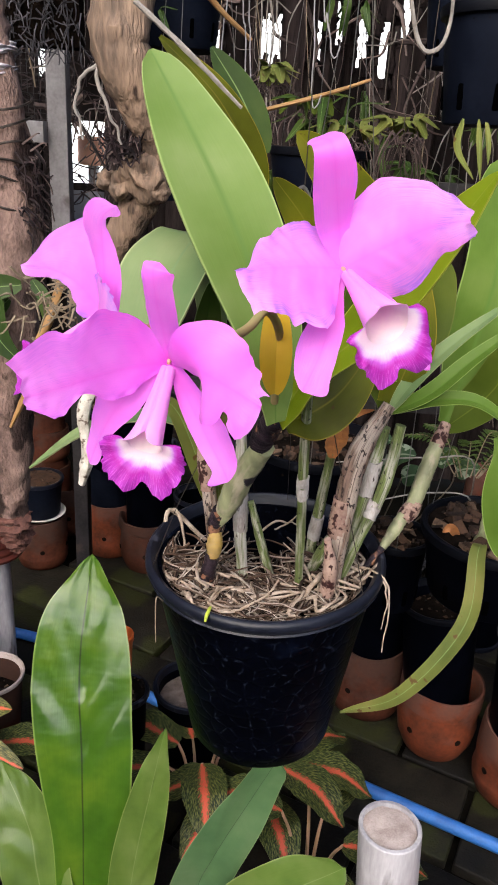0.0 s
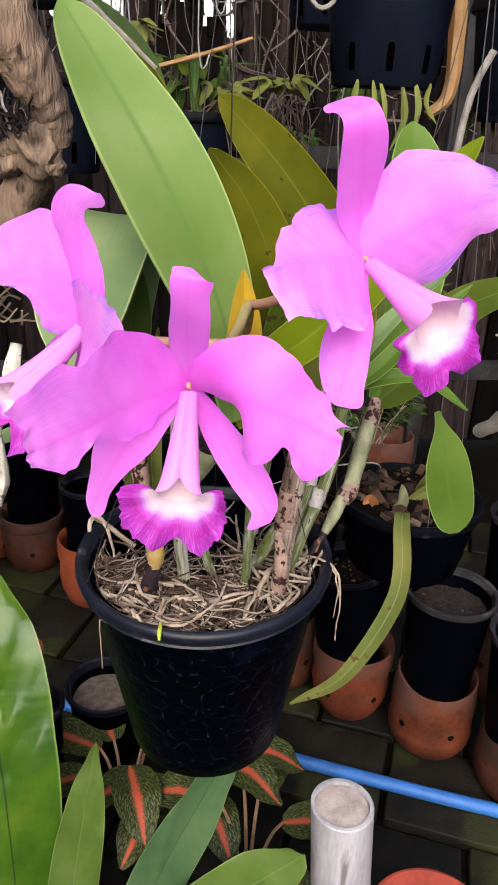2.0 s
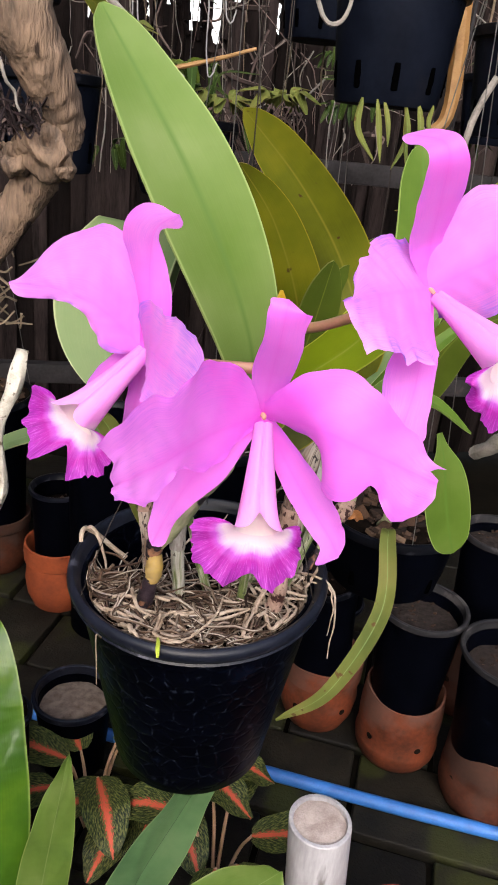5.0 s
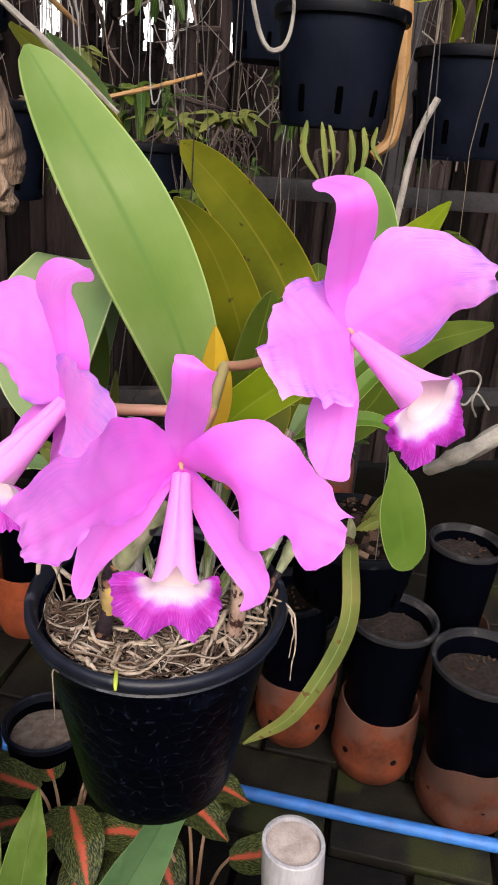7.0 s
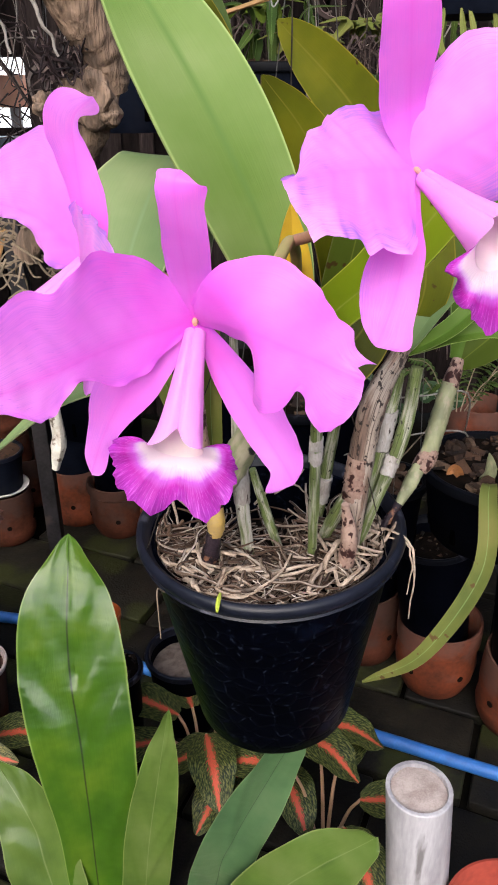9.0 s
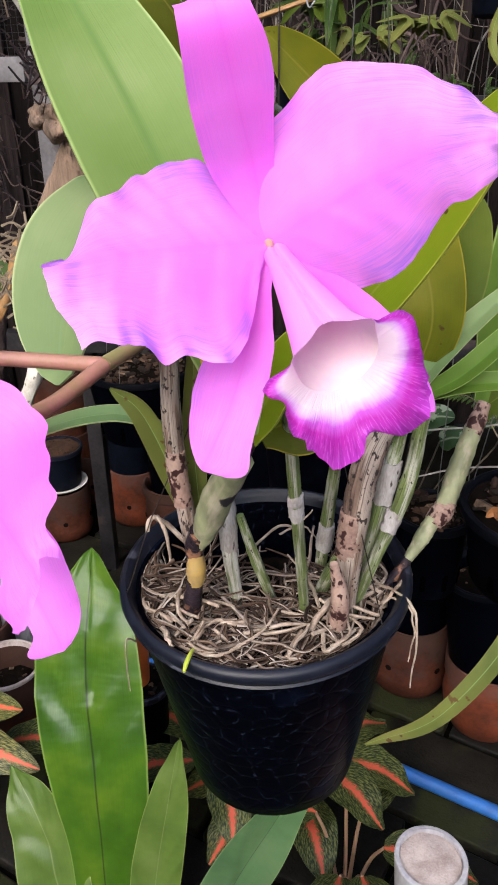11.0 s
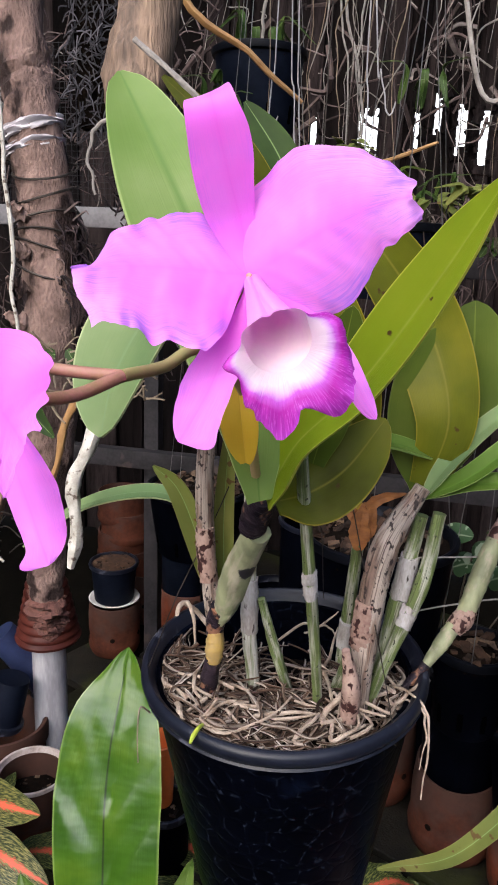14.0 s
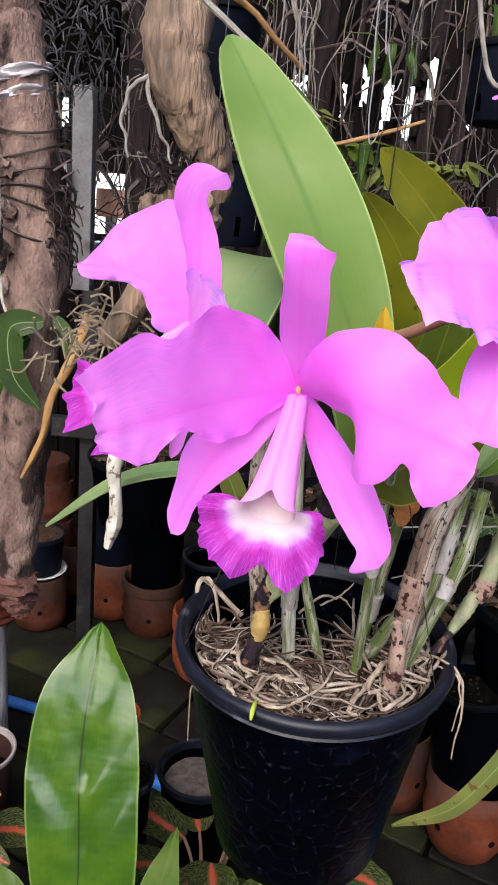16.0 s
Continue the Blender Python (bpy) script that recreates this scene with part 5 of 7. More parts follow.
cane([(0.078, 0.595, 0.75), (0.078, 0.582, 0.83), (0.086, 0.583, 0.905), (0.108, 0.590, 0.952)], [0.006, 0.0095, 0.0105, 0.0058], M_BULB_OLD, "thick old pseudobulb with papery striped sheath", seed=7)
cane([(0.0765, 0.583, 0.828), (0.0775, 0.581, 0.845), (0.079, 0.581, 0.866)], [0.0098, 0.0103, 0.0100], M_SHEATH, "brown spotted sheath", "sheath", seed=8)
cane([(0.070, 0.575, 0.755), (0.072, 0.566, 0.80), (0.066, 0.560, 0.835)], [0.007, 0.0072, 0.003], M_SHEATH, "brown spotted young sheath", "sheath", seed=9)
cane([(0.084, 0.615, 0.75), (0.098, 0.606, 0.85), (0.110, 0.608, 0.925)], [0.0045, 0.0065, 0.0050], M_BULB, "pale green pseudobulb", seed=10)
cane([(0.080, 0.60, 0.752), (0.098, 0.595, 0.82), (0.115, 0.598, 0.875), (0.122, 0.602, 0.93)], [0.004, 0.0048, 0.0058, 0.0048], M_BULB, "slim green pseudobulb", seed=11)
cane([(-0.036, 0.590, 0.80), (-0.0387, 0.585, 0.8397), (-0.0452, 0.588, 0.8835), (-0.0464, 0.580, 0.937), (-0.0444, 0.575, 0.985)], [0.0056, 0.0062, 0.0066, 0.0068, 0.0060], M_BULB_OLD, "brown withered pseudobulb with torn bark", seed=12)
cane([(-0.0425, 0.5845, 0.862), (-0.0455, 0.5855, 0.885), (-0.0462, 0.583, 0.906)], [0.0068, 0.0074, 0.0070], M_SHEATH, "brown spotted sheath", "sheath", seed=13)
cane([(-0.006, 0.605, 0.75), (-0.013, 0.60, 0.82), (-0.015, 0.60, 0.88), (-0.018, 0.60, 0.96)], [0.005, 0.0060, 0.0058, 0.003], M_BULB_WHITE, "pseudobulb in a white papery sheath", seed=14)
cane([(0.022, 0.615, 0.75), (0.008, 0.605, 0.80), (-0.004, 0.60, 0.845)], [0.0038, 0.0044, 0.0032], M_BULB, "short green pseudobulb", seed=15)
cane([(0.052, 0.62, 0.75), (0.066, 0.612, 0.79), (0.082, 0.606, 0.83)], [0.0045, 0.006, 0.0045], M_BULB, "short green pseudobulb", seed=16)
cane([(0.1061, 0.62, 0.7647), (0.117, 0.628, 0.777), (0.1279, 0.636, 0.7904)], [0.0035, 0.0042, 0.0038], M_DARKNODE, "dark rhizome climbing over the rim", "rhizome", seed=17)
cane([(0.1269, 0.635, 0.789), (0.137, 0.643, 0.804), (0.1462, 0.65, 0.819)], [0.0038, 0.0064, 0.0062], M_BULB_FRESH, "pale tan shoot", "shoot", seed=18)
cane([(0.1455, 0.65, 0.815), (0.152, 0.6535, 0.823), (0.157, 0.657, 0.832)], [0.0078, 0.0092, 0.0075], M_SHEATH, "brown sheath", "sheath", seed=19)
cane([(0.154, 0.655, 0.827), (0.163, 0.665, 0.857), (0.1723, 0.675, 0.8874)], [0.0075, 0.0082, 0.0070], M_BULB_FRESH, "pale green cane", seed=20)
cane([(0.1715, 0.674, 0.884), (0.176, 0.680, 0.894), (0.1805, 0.687, 0.905)], [0.0074, 0.0070, 0.0050], M_SHEATH, "brown dry node", "node", seed=21)
for k, (p, q, r) in enumerate((((0.0400, 0.546, 0.881), (0.0390, 0.538, 0.903), 0.0050), ((0.0592, 0.648, 0.787), (0.0612, 0.639, 0.815), 0.0064), ((0.1045, 0.596, 0.841), (0.1095, 0.597, 0.858), 0.0062),
                               ((0.0995, 0.606, 0.858), (0.1050, 0.607, 0.893), 0.0072), ((-0.0125, 0.600, 0.815), (-0.0140, 0.600, 0.862), 0.0068))):
    p, q = Vector(p), Vector(q)
    bm = tube(B(), [p, p.lerp(q, 0.5), q], [r, r * 1.04, r * 0.97], 12, 14, rough=0.16, seed=30 + k)
    for v in bm.verts:
        v.co.z += 0.003 * noise.noise(v.co * 220)
    part("papery_sheath", bm, M_PAPER, orchid, "torn white papery sheath")
for pts, w in (([(0.0671, 0.612, 0.890), (0.0662, 0.609, 0.911), (0.0690, 0.607, 0.930)], 0.0075), ([(0.0678, 0.612, 0.905), (0.062, 0.609, 0.918), (0.0531, 0.608, 0.9244), (0.0389, 0.606, 0.9335)], 0.0045), ([(0.069, 0.611, 0.915), (0.0740, 0.609, 0.929), (0.0836, 0.609, 0.9353), (0.0985, 0.608, 0.940)], 0.0042), ([(0.0685, 0.613, 0.895), (0.0735, 0.611, 0.913), (0.0745, 0.610, 0.932)], 0.0055)):
    part("dry_bract", blade(B(), pts, w, (0, -1, 0.3), (0.8, 0.7), 14, 6, fold=0.5, jag=0.2, wave=0.002), M_DRYLEAF, orchid, "curled dry brown bract")
part("young_leaf", blade(B(), [(0.066, 0.62, 0.90), (0.060, 0.62, 0.93), (0.058, 0.618, 0.96)], 0.005, (0.3, -1, 0), (0.8, 0.7), 14, 5, fold=0.5), M_LEAF_YELLOW, orchid, "small yellow leaf")

# roots over the medium
rng = random.Random(4)


def roots(count, rmin, rmax, z0, lo, hi, rad, material, label, lift=0.006, reach=1.0):
    bm = B()
    for k in range(count):
        a, d = radians(rng.uniform(lo, hi)), rng.uniform(rmin, rmax)
        p = Vector((PX + d * math.cos(a), PY + d * math.sin(a), z0 + rng.uniform(-0.004, lift)))
        h = rng.uniform(0, 6.283)
        pts = [p]
        L = rng.uniform(0.006, 0.016) * reach
        for s in range(rng.randint(3, 5)):
            h += rng.uniform(-0.45, 0.45)
            q = pts[-1] + Vector((math.cos(h) * L, math.sin(h) * L, rng.uniform(-0.004, 0.004)))
            w = Vector((q.x - PX, q.y - PY, 0))
            if w.length > 0.100:
                q -= w * (1 - 0.099 / w.length)
                h += 1.3
            q.z = min(max(q.z, z0 - 0.006), z0 + lift * 1.5)
            pts.append(q)
        r = rng.uniform(*rad)
        tube(bm, pts, [r, r * 0.95, r * 0.6], 12, 6)
    return tagged(part("root_mat", bm, material, orchid, label), kind="stuff")


roots(380, 0.035, 0.100, PZ + PH - 0.020, 165, 380, (0.0008, 0.0016), M_ROOT, "mat of dry brown roots")
roots(110, 0.045, 0.100, PZ + PH - 0.013, 170, 375, (0.0009, 0.0017), M_ROOT, "paler roots on top")
roots(30, 0.055, 0.100, PZ + PH - 0.010, 190, 350, (0.0012, 0.0018), M_ROOT_PALE, "thick pale roots on top", 0.009, 1.5)
roots(80, 0.0, 0.06, PZ + PH - 0.026, 180, 360, (0.0007, 0.0014), M_ROOT, "thin brown roots", 0.004)
for pts, r in (([(-0.052, 0.66, 0.752), (-0.082, 0.668, 0.775), (-0.092, 0.660, 0.782), (-0.094, 0.648, 0.765), (-0.088, 0.63, 0.752)], 0.0024),
               ([(-0.088, 0.662, 0.783), (-0.083, 0.655, 0.786), (-0.076, 0.648, 0.775), (-0.07, 0.632, 0.754)], 0.002),
               ([(-0.06, 0.55, 0.758), (-0.052, 0.53, 0.768), (-0.046, 0.522, 0.766)], 0.0022),
               ([(0.05, 0.545, 0.762), (0.062, 0.565, 0.775), (0.075, 0.585, 0.772), (0.085, 0.60, 0.76)], 0.0024),
               ([(0.10, 0.605, 0.768), (0.118, 0.585, 0.776), (0.129, 0.572, 0.768), (0.132, 0.566, 0.74), (0.130, 0.565, 0.70)], 0.0011),
               ([(0.11, 0.59, 0.766), (0.124, 0.575, 0.772), (0.129, 0.568, 0.755), (0.127, 0.565, 0.725)], 0.0009),
               ([(0.105, 0.58, 0.768), (0.122, 0.60, 0.775), (0.13, 0.62, 0.77), (0.12, 0.64, 0.77)], 0.0014),
               ([(0.0, 0.66, 0.76), (0.02, 0.67, 0.775), (0.035, 0.675, 0.772), (0.05, 0.69, 0.782)], 0.0012),
               ([(0.02, 0.68, 0.76), (0.04, 0.69, 0.765), (0.055, 0.685, 0.75)], 0.001)):
    pts = [(x, y + 0.014, z + 0.007) for x, y, z in pts]
    part("root", tube(B(), pts, [r, r, r * 0.5], 18, 7, wob=0.002, seed=r * 9000), M_ROOT_PALE, orchid, "pale thick root")
part("root_tip", tube(B(), [(-0.031, 0.535, 0.772), (-0.0315, 0.526, 0.7755), (-0.0325, 0.518, 0.7755), (-0.033, 0.511, 0.7740)], [0.0012, 0.0016, 0.0019, 0.0011], 10, 8), M_LIME, orchid, "lime green growing root tip")
part("root", tube(B(), [(-0.075, 0.545, 0.767), (-0.079, 0.535, 0.777), (-0.0785, 0.528, 0.76), (-0.078, 0.528, 0.735)], [0.0008, 0.0005], 14, 5), M_TWIG, orchid, "thin dark root hanging over the rim")


# ---- pipes and hose ----
def pvc_post(x, y, top, r, label, base=-0.02, filled=True, lean=(0, 0)):
    post = thing("pvc_post", (x, y, base), label, "pipe post", "pvc posts")
    bm = lathe(B(), [(0, base), (r, base), (r, top - 0.001), (r - 0.001, top), (r - 0.005, top), (r - 0.0055, top - 0.004), (r - 0.0055, top - 0.05), (0, top - 0.05)], 48)
    for v in bm.verts:
        v.co.x += x + lean[0] * (v.co.z - top)
        v.co.y += y + lean[1] * (v.co.z - top)
    part("pipe", bm, M_PVC, post)
    if filled:
        bm = lathe(B(), [(0, top - 0.03), (r - 0.0055, top - 0.03), (r - 0.0055, top - 0.005), (r * 0.6, top - 0.003), (r * 0.3, top - 0.004), (0, top - 0.003)], 36, (x, y, 0))
        for v in bm.verts:
            v.co.z += 0.002 * noise.noise(v.co * 80) if v.co.z > top - 0.02 else 0
        part("fill", bm, M_MORTAR, post, "rough grey mortar filling the pipe")
    return post


pvc_post(0.184, 0.642, 0.412, 0.0375, "thick pale grey pvc post filled with mortar", lean=(-0.08, 0.0))
pvc_post(-0.552, 1.275, 0.345, 0.033, "slim white pvc post carrying an upturned pot", filled=False)
hose = part("hose", tube(B(), [(-1.6, 1.55, 0.0), (-0.575, 1.438, 0.0), (-0.30, 1.30, 0.0), (0.0, 1.16, 0.0), (0.152, 1.105, 0.0), (0.445, 0.975, 0.0), (1.0, 0.73, 0.0), (1.8, 0.3, 0.0)], [0.0125, 0.0125], 90, 14), M_HOSE)
hose.location.z = 0.0165
tagged(hose, "smooth blue garden hose lying across the paving", "hose")


# ---- upturned pot and trunk on the slim post ----
cap = thing("upturned_pot", (-0.552, 1.275, 0.345), "ribbed red-brown plastic pot turned upside down on a post", "plant pot")
prof = [(0, 0.0), (0.062, 0.0), (0.064, 0.006)]
for k in range(7):
    z = 0.012 + 0.016 * k
    r = 0.058 - 0.0032 * k
    prof += [(r, z), (r + 0.0022, z + 0.004), (r + 0.0022, z + 0.008), (r - 0.001, z + 0.012)]
prof += [(0.034, 0.128), (0, 0.128)]
part("body", lathe(B(), prof, 40, (-0.552, 1.275, 0.345)), mat("red-brown plastic", (0.075, 0.019, 0.013), (0.035, 0.009, 0.007), 0.4, 20, 0.1), cap)

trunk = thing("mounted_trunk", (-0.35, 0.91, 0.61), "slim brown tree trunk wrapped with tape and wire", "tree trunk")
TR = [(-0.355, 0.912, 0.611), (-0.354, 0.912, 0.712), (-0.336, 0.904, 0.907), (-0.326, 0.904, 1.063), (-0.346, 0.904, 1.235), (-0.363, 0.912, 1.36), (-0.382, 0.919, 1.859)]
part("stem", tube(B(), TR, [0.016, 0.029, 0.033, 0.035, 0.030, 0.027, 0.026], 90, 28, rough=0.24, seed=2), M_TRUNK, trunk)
part("broken_end", tube(B(), [(-0.349, 0.908, 0.578), (-0.352, 0.911, 0.60), (-0.355, 0.912, 0.64)], [0.007, 0.017, 0.022, 0.026], 24, 22, rough=0.75, seed=9), mat("torn reddish wood", (0.15, 0.065, 0.05), (0.045, 0.02, 0.016), 0.85, 50, 0.9, stretch=(1, 1, 0.3), deep=0.006), trunk, "torn reddish broken end")
for z, h in ((1.224, 0.0065), (1.204, 0.0065)):
    bm = B()
    tube(bm, [(-0.345, 0.904, z - h), (-0.346, 0.904, z), (-0.347, 0.904, z + h)], [0.0315, 0.0335, 0.0345, 0.0330, 0.0318], 10, 36, rough=0.20, seed=z * 9)
    for v in bm.verts:
        v.co.z += (v.co.x + 0.346) * 0.16 + 0.003 * noise.noise(v.co * 70)
    part("tape", bm, M_TAPE, trunk, "pale tape wrapped round the trunk")
for k, z in enumerate((1.18, 1.153, 1.126, 1.106, 1.094, 1.071)):
    pts = [(-0.333 + 0.0365 * math.cos(a), 0.904 + 0.0365 * math.sin(a), z + 0.012 * math.sin(a + k)) for a in np.linspace(0, 6.2, 14)]
    part("tie_wire", tube(B(), pts, [0.0014, 0.0014], 40, 5), M_WIRE, trunk, "dark binding wire")
for k in range(4):
    z = 1.01 + 0.04 * k
    a = rng.uniform(-2.6, -0.6)
    p = Vector((-0.336 + 0.030 * math.cos(a), 0.904 + 0.030 * math.sin(a), z))
    part("knob", tube(B(), [p, p + Vector((0.012 * math.cos(a), 0.012 * math.sin(a), 0.004)), p + Vector((0.02 * math.cos(a), 0.02 * math.sin(a), 0.012))], [0.010, 0.007, 0.004], 8, 9, rough=0.9, seed=k), M_TRUNK, trunk, "rough bark knob")
for pts in ([(-0.359, 0.857, 1.258), (-0.355, 0.853, 1.18), (-0.349, 0.853, 1.102), (-0.351, 0.853, 1.024), (-0.34, 0.861, 0.97)], [(-0.414, 0.865, 1.648), (-0.41, 0.841, 1.258), (-0.406, 0.834, 1.18), (-0.402, 0.834, 1.102)]):
    part("aerial_root", tube(B(), pts, [0.0022, 0.0026, 0.0016], 24, 7, wob=0.003, seed=pts[0][0] * 50), M_ROOT_WHITE, trunk, "white aerial root running down the bark")

bm = B()
for k in range(80):
    z = rng.uniform(1.035, 1.135)
    a = rng.uniform(-0.9, 0.9)
    p = Vector((-0.333 + 0.036 * math.cos(a), 0.904 + 0.036 * math.sin(a), z))
    q = p + Vector((rng.uniform(-0.004, 0.022), rng.uniform(-0.008, 0.006), rng.uniform(-0.035, 0.012)))
    tube(bm, [p, p.lerp(q, 0.5) + Vector((0.007, -0.004, rng.uniform(-.006, .008))), q], [0.0015, 0.0008], 7, 4)
tagged(part("root_tuft", bm, M_DEADROOT, trunk, "dark tuft of roots on the lower trunk"), kind="stuff")
litter = thing("dead_root_bundle", (-0.62, 1.74, 1.1), "bundle of dry dead roots heaped behind the shelf rail", "dead roots")
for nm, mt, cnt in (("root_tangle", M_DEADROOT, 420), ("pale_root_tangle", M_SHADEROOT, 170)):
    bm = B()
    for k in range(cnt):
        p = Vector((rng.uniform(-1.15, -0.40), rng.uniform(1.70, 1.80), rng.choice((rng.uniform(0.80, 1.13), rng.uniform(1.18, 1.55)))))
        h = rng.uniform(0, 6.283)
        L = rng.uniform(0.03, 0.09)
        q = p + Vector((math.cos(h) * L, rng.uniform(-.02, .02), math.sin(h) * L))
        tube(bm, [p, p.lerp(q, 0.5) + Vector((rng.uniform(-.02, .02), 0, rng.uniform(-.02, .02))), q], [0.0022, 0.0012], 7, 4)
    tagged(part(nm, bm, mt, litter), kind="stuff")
part("hanger_wire", tube(B(), [(-0.62, 1.75, 1.5), (-0.62, 1.75, 2.715)], [0.001, 0.001], 2, 4), M_WIRE, litter, "thin hanger wire")

# ---- driftwood ----
drift = thing("driftwood", (-0.16, 0.74, 1.0), "weathered pale brown driftwood branch with a knotted elbow, hung up", "driftwood")
part("branch", tube(B(), [(-0.10, 0.76, 1.9), (-0.118, 0.735, 1.45), (-0.138, 0.715, 1.29), (-0.145, 0.70, 1.225), (-0.128, 0.71, 1.178), (-0.113, 0.722, 1.142), (-0.110, 0.727, 1.118)],
                  [0.020, 0.021, 0.024, 0.0265, 0.0235, 0.0205, 0.017, 0.012], 72, 28, rough=0.13, seed=5), M_DRIFT, drift)
part("lower_branch", tube(B(), [(-0.118, 0.733, 1.112), (-0.136, 0.738, 1.088), (-0.158, 0.745, 1.055), (-0.205, 0.76, 0.985)], [0.014, 0.0175, 0.0165, 0.013], 36, 24, rough=0.12, seed=6), M_DRIFT, drift, "lower branch below the elbow")
for k, (p, r) in enumerate((((-0.124, 0.722, 1.116), 0.0225), ((-0.150, 0.722, 1.106), 0.0135), ((-0.165, 0.726, 1.110), 0.0095), ((-0.139, 0.716, 1.121), 0.012), ((-0.112, 0.712, 1.104), 0.010))):
    bm = B()
    bmesh.ops.create_icosphere(bm, subdivisions=4, radius=r)
    for v in bm.verts:
        d = v.co.normalized()
        pit = math.exp(-((d - Vector((-0.1, -0.95, 0.25)).normalized()).length / 0.34) ** 2)
        v.co = v.co * (1 + 0.35 * noise.noise(d * 1.7 + Vector((k * 3, 0, 0))) + 0.04 * noise.noise(d * 6 + Vector((0, k, 0))) - 0.42 * pit) + Vector(p)
    part("burl", bm, M_DRIFT, drift, "pale knotted burl with a hollow")
bm = B()
for k in range(110):
    a = rng.uniform(0, 6.283)
    p = Vector((-0.143 + 0.013 * math.cos(a), 0.712 + 0.012 * math.sin(a), 1.132 + rng.uniform(-0.006, 0.016)))
    q = p + Vector((rng.uniform(-0.016, 0.014), rng.uniform(-0.02, 0.01), rng.uniform(-0.012, 0.018)))
    tube(bm, [p, p.lerp(q, 0.5) + Vector((0, 0, rng.uniform(-.01, .014))), q], [0.0014, 0.0007], 8, 4)
tagged(part("root_tangle", bm, M_DEADROOT, drift, "black tangle of dead roots at the elbow"), kind="stuff")
for pts in ([(-0.150, 0.70, 1.203), (-0.166, 0.69, 1.202), (-0.179, 0.69, 1.191), (-0.182, 0.69, 1.168), (-0.176, 0.69, 1.145)], [(-0.152, 0.70, 1.208), (-0.164, 0.69, 1.200), (-0.159, 0.69, 1.180), (-0.149, 0.69, 1.161), (-0.142, 0.69, 1.143)]):
    part("aerial_root", tube(B(), pts, [0.0020, 0.0017, 0.0010], 22, 7, wob=0.003, seed=pts[0][2] * 40), M_TWIG_PALE, drift, "pale root hanging from the branch")

# white root and dry orange cane hanging among the plants
for nm, pts, rad, mt, lab in (
        ("aerial_root", [(-0.135, 0.60, 0.985), (-0.142, 0.592, 0.955), (-0.155, 0.59, 0.925), (-0.152, 0.588, 0.885), (-0.158, 0.588, 0.855)], [0.0046, 0.0062, 0.0048, 0.0062, 0.0046, 0.0058, 0.0030], M_ROOT_WHITE, "thick white jointed aerial root"),
        ("dry_cane", [(-0.250, 0.85, 0.992), (-0.268, 0.845, 0.94), (-0.288, 0.843, 0.90), (-0.300, 0.845, 0.85), (-0.325, 0.85, 0.798)], [0.006, 0.0045, 0.0062, 0.004, 0.0052, 0.0035, 0.004, 0.002], M_TWIG_ORANGE, "dry orange cane with papery nodes")):
    ob = part(nm, tube(B(), pts, rad, 30, 10, rough=0.2, seed=3), mt)
    tagged(ob, lab, "root" if nm == "aerial_root" else "dry cane")
trail = thing("trailing_orchid", (-0.20, 0.78, 1.0), "tangle of dry roots and green leaves tied to driftwood", "orchid")
bm = B()
for k in range(90):
    p = Vector((rng.gauss(-0.215, 0.03), rng.gauss(0.77, 0.02), rng.gauss(0.985, 0.018)))
    h = rng.uniform(0, 6.283)
    q = p + Vector((math.cos(h) * 0.03, math.sin(h) * 0.015, rng.uniform(-0.03, 0.012)))
    tube(bm, [p, p.lerp(q, 0.5) + Vector((0, 0, rng.uniform(-.012, .012))), q], [0.0014, 0.0008], 8, 4)
tagged(part("root_tangle", bm, M_TWIG, trail, "dry brown roots"), kind="stuff")
for pts, w in (([(-0.30, 0.85, 0.98), (-0.335, 0.845, 0.97), (-0.33, 0.84, 0.92), (-0.30, 0.84, 0.885)], 0.017), ([(-0.32, 0.86, 0.96), (-0.35, 0.86, 0.93), (-0.36, 0.86, 0.88)], 0.012), ([(-0.29, 0.86, 0.985), (-0.272, 0.85, 0.96), (-0.268, 0.845, 0.93)], 0.009)):
    part("leaf", blade(B(), pts, w, (0.2, -1, 0.3), (0.8, 0.6), 16, 6, fold=0.2), M_DARKLEAF, trail, "dark green leaf")


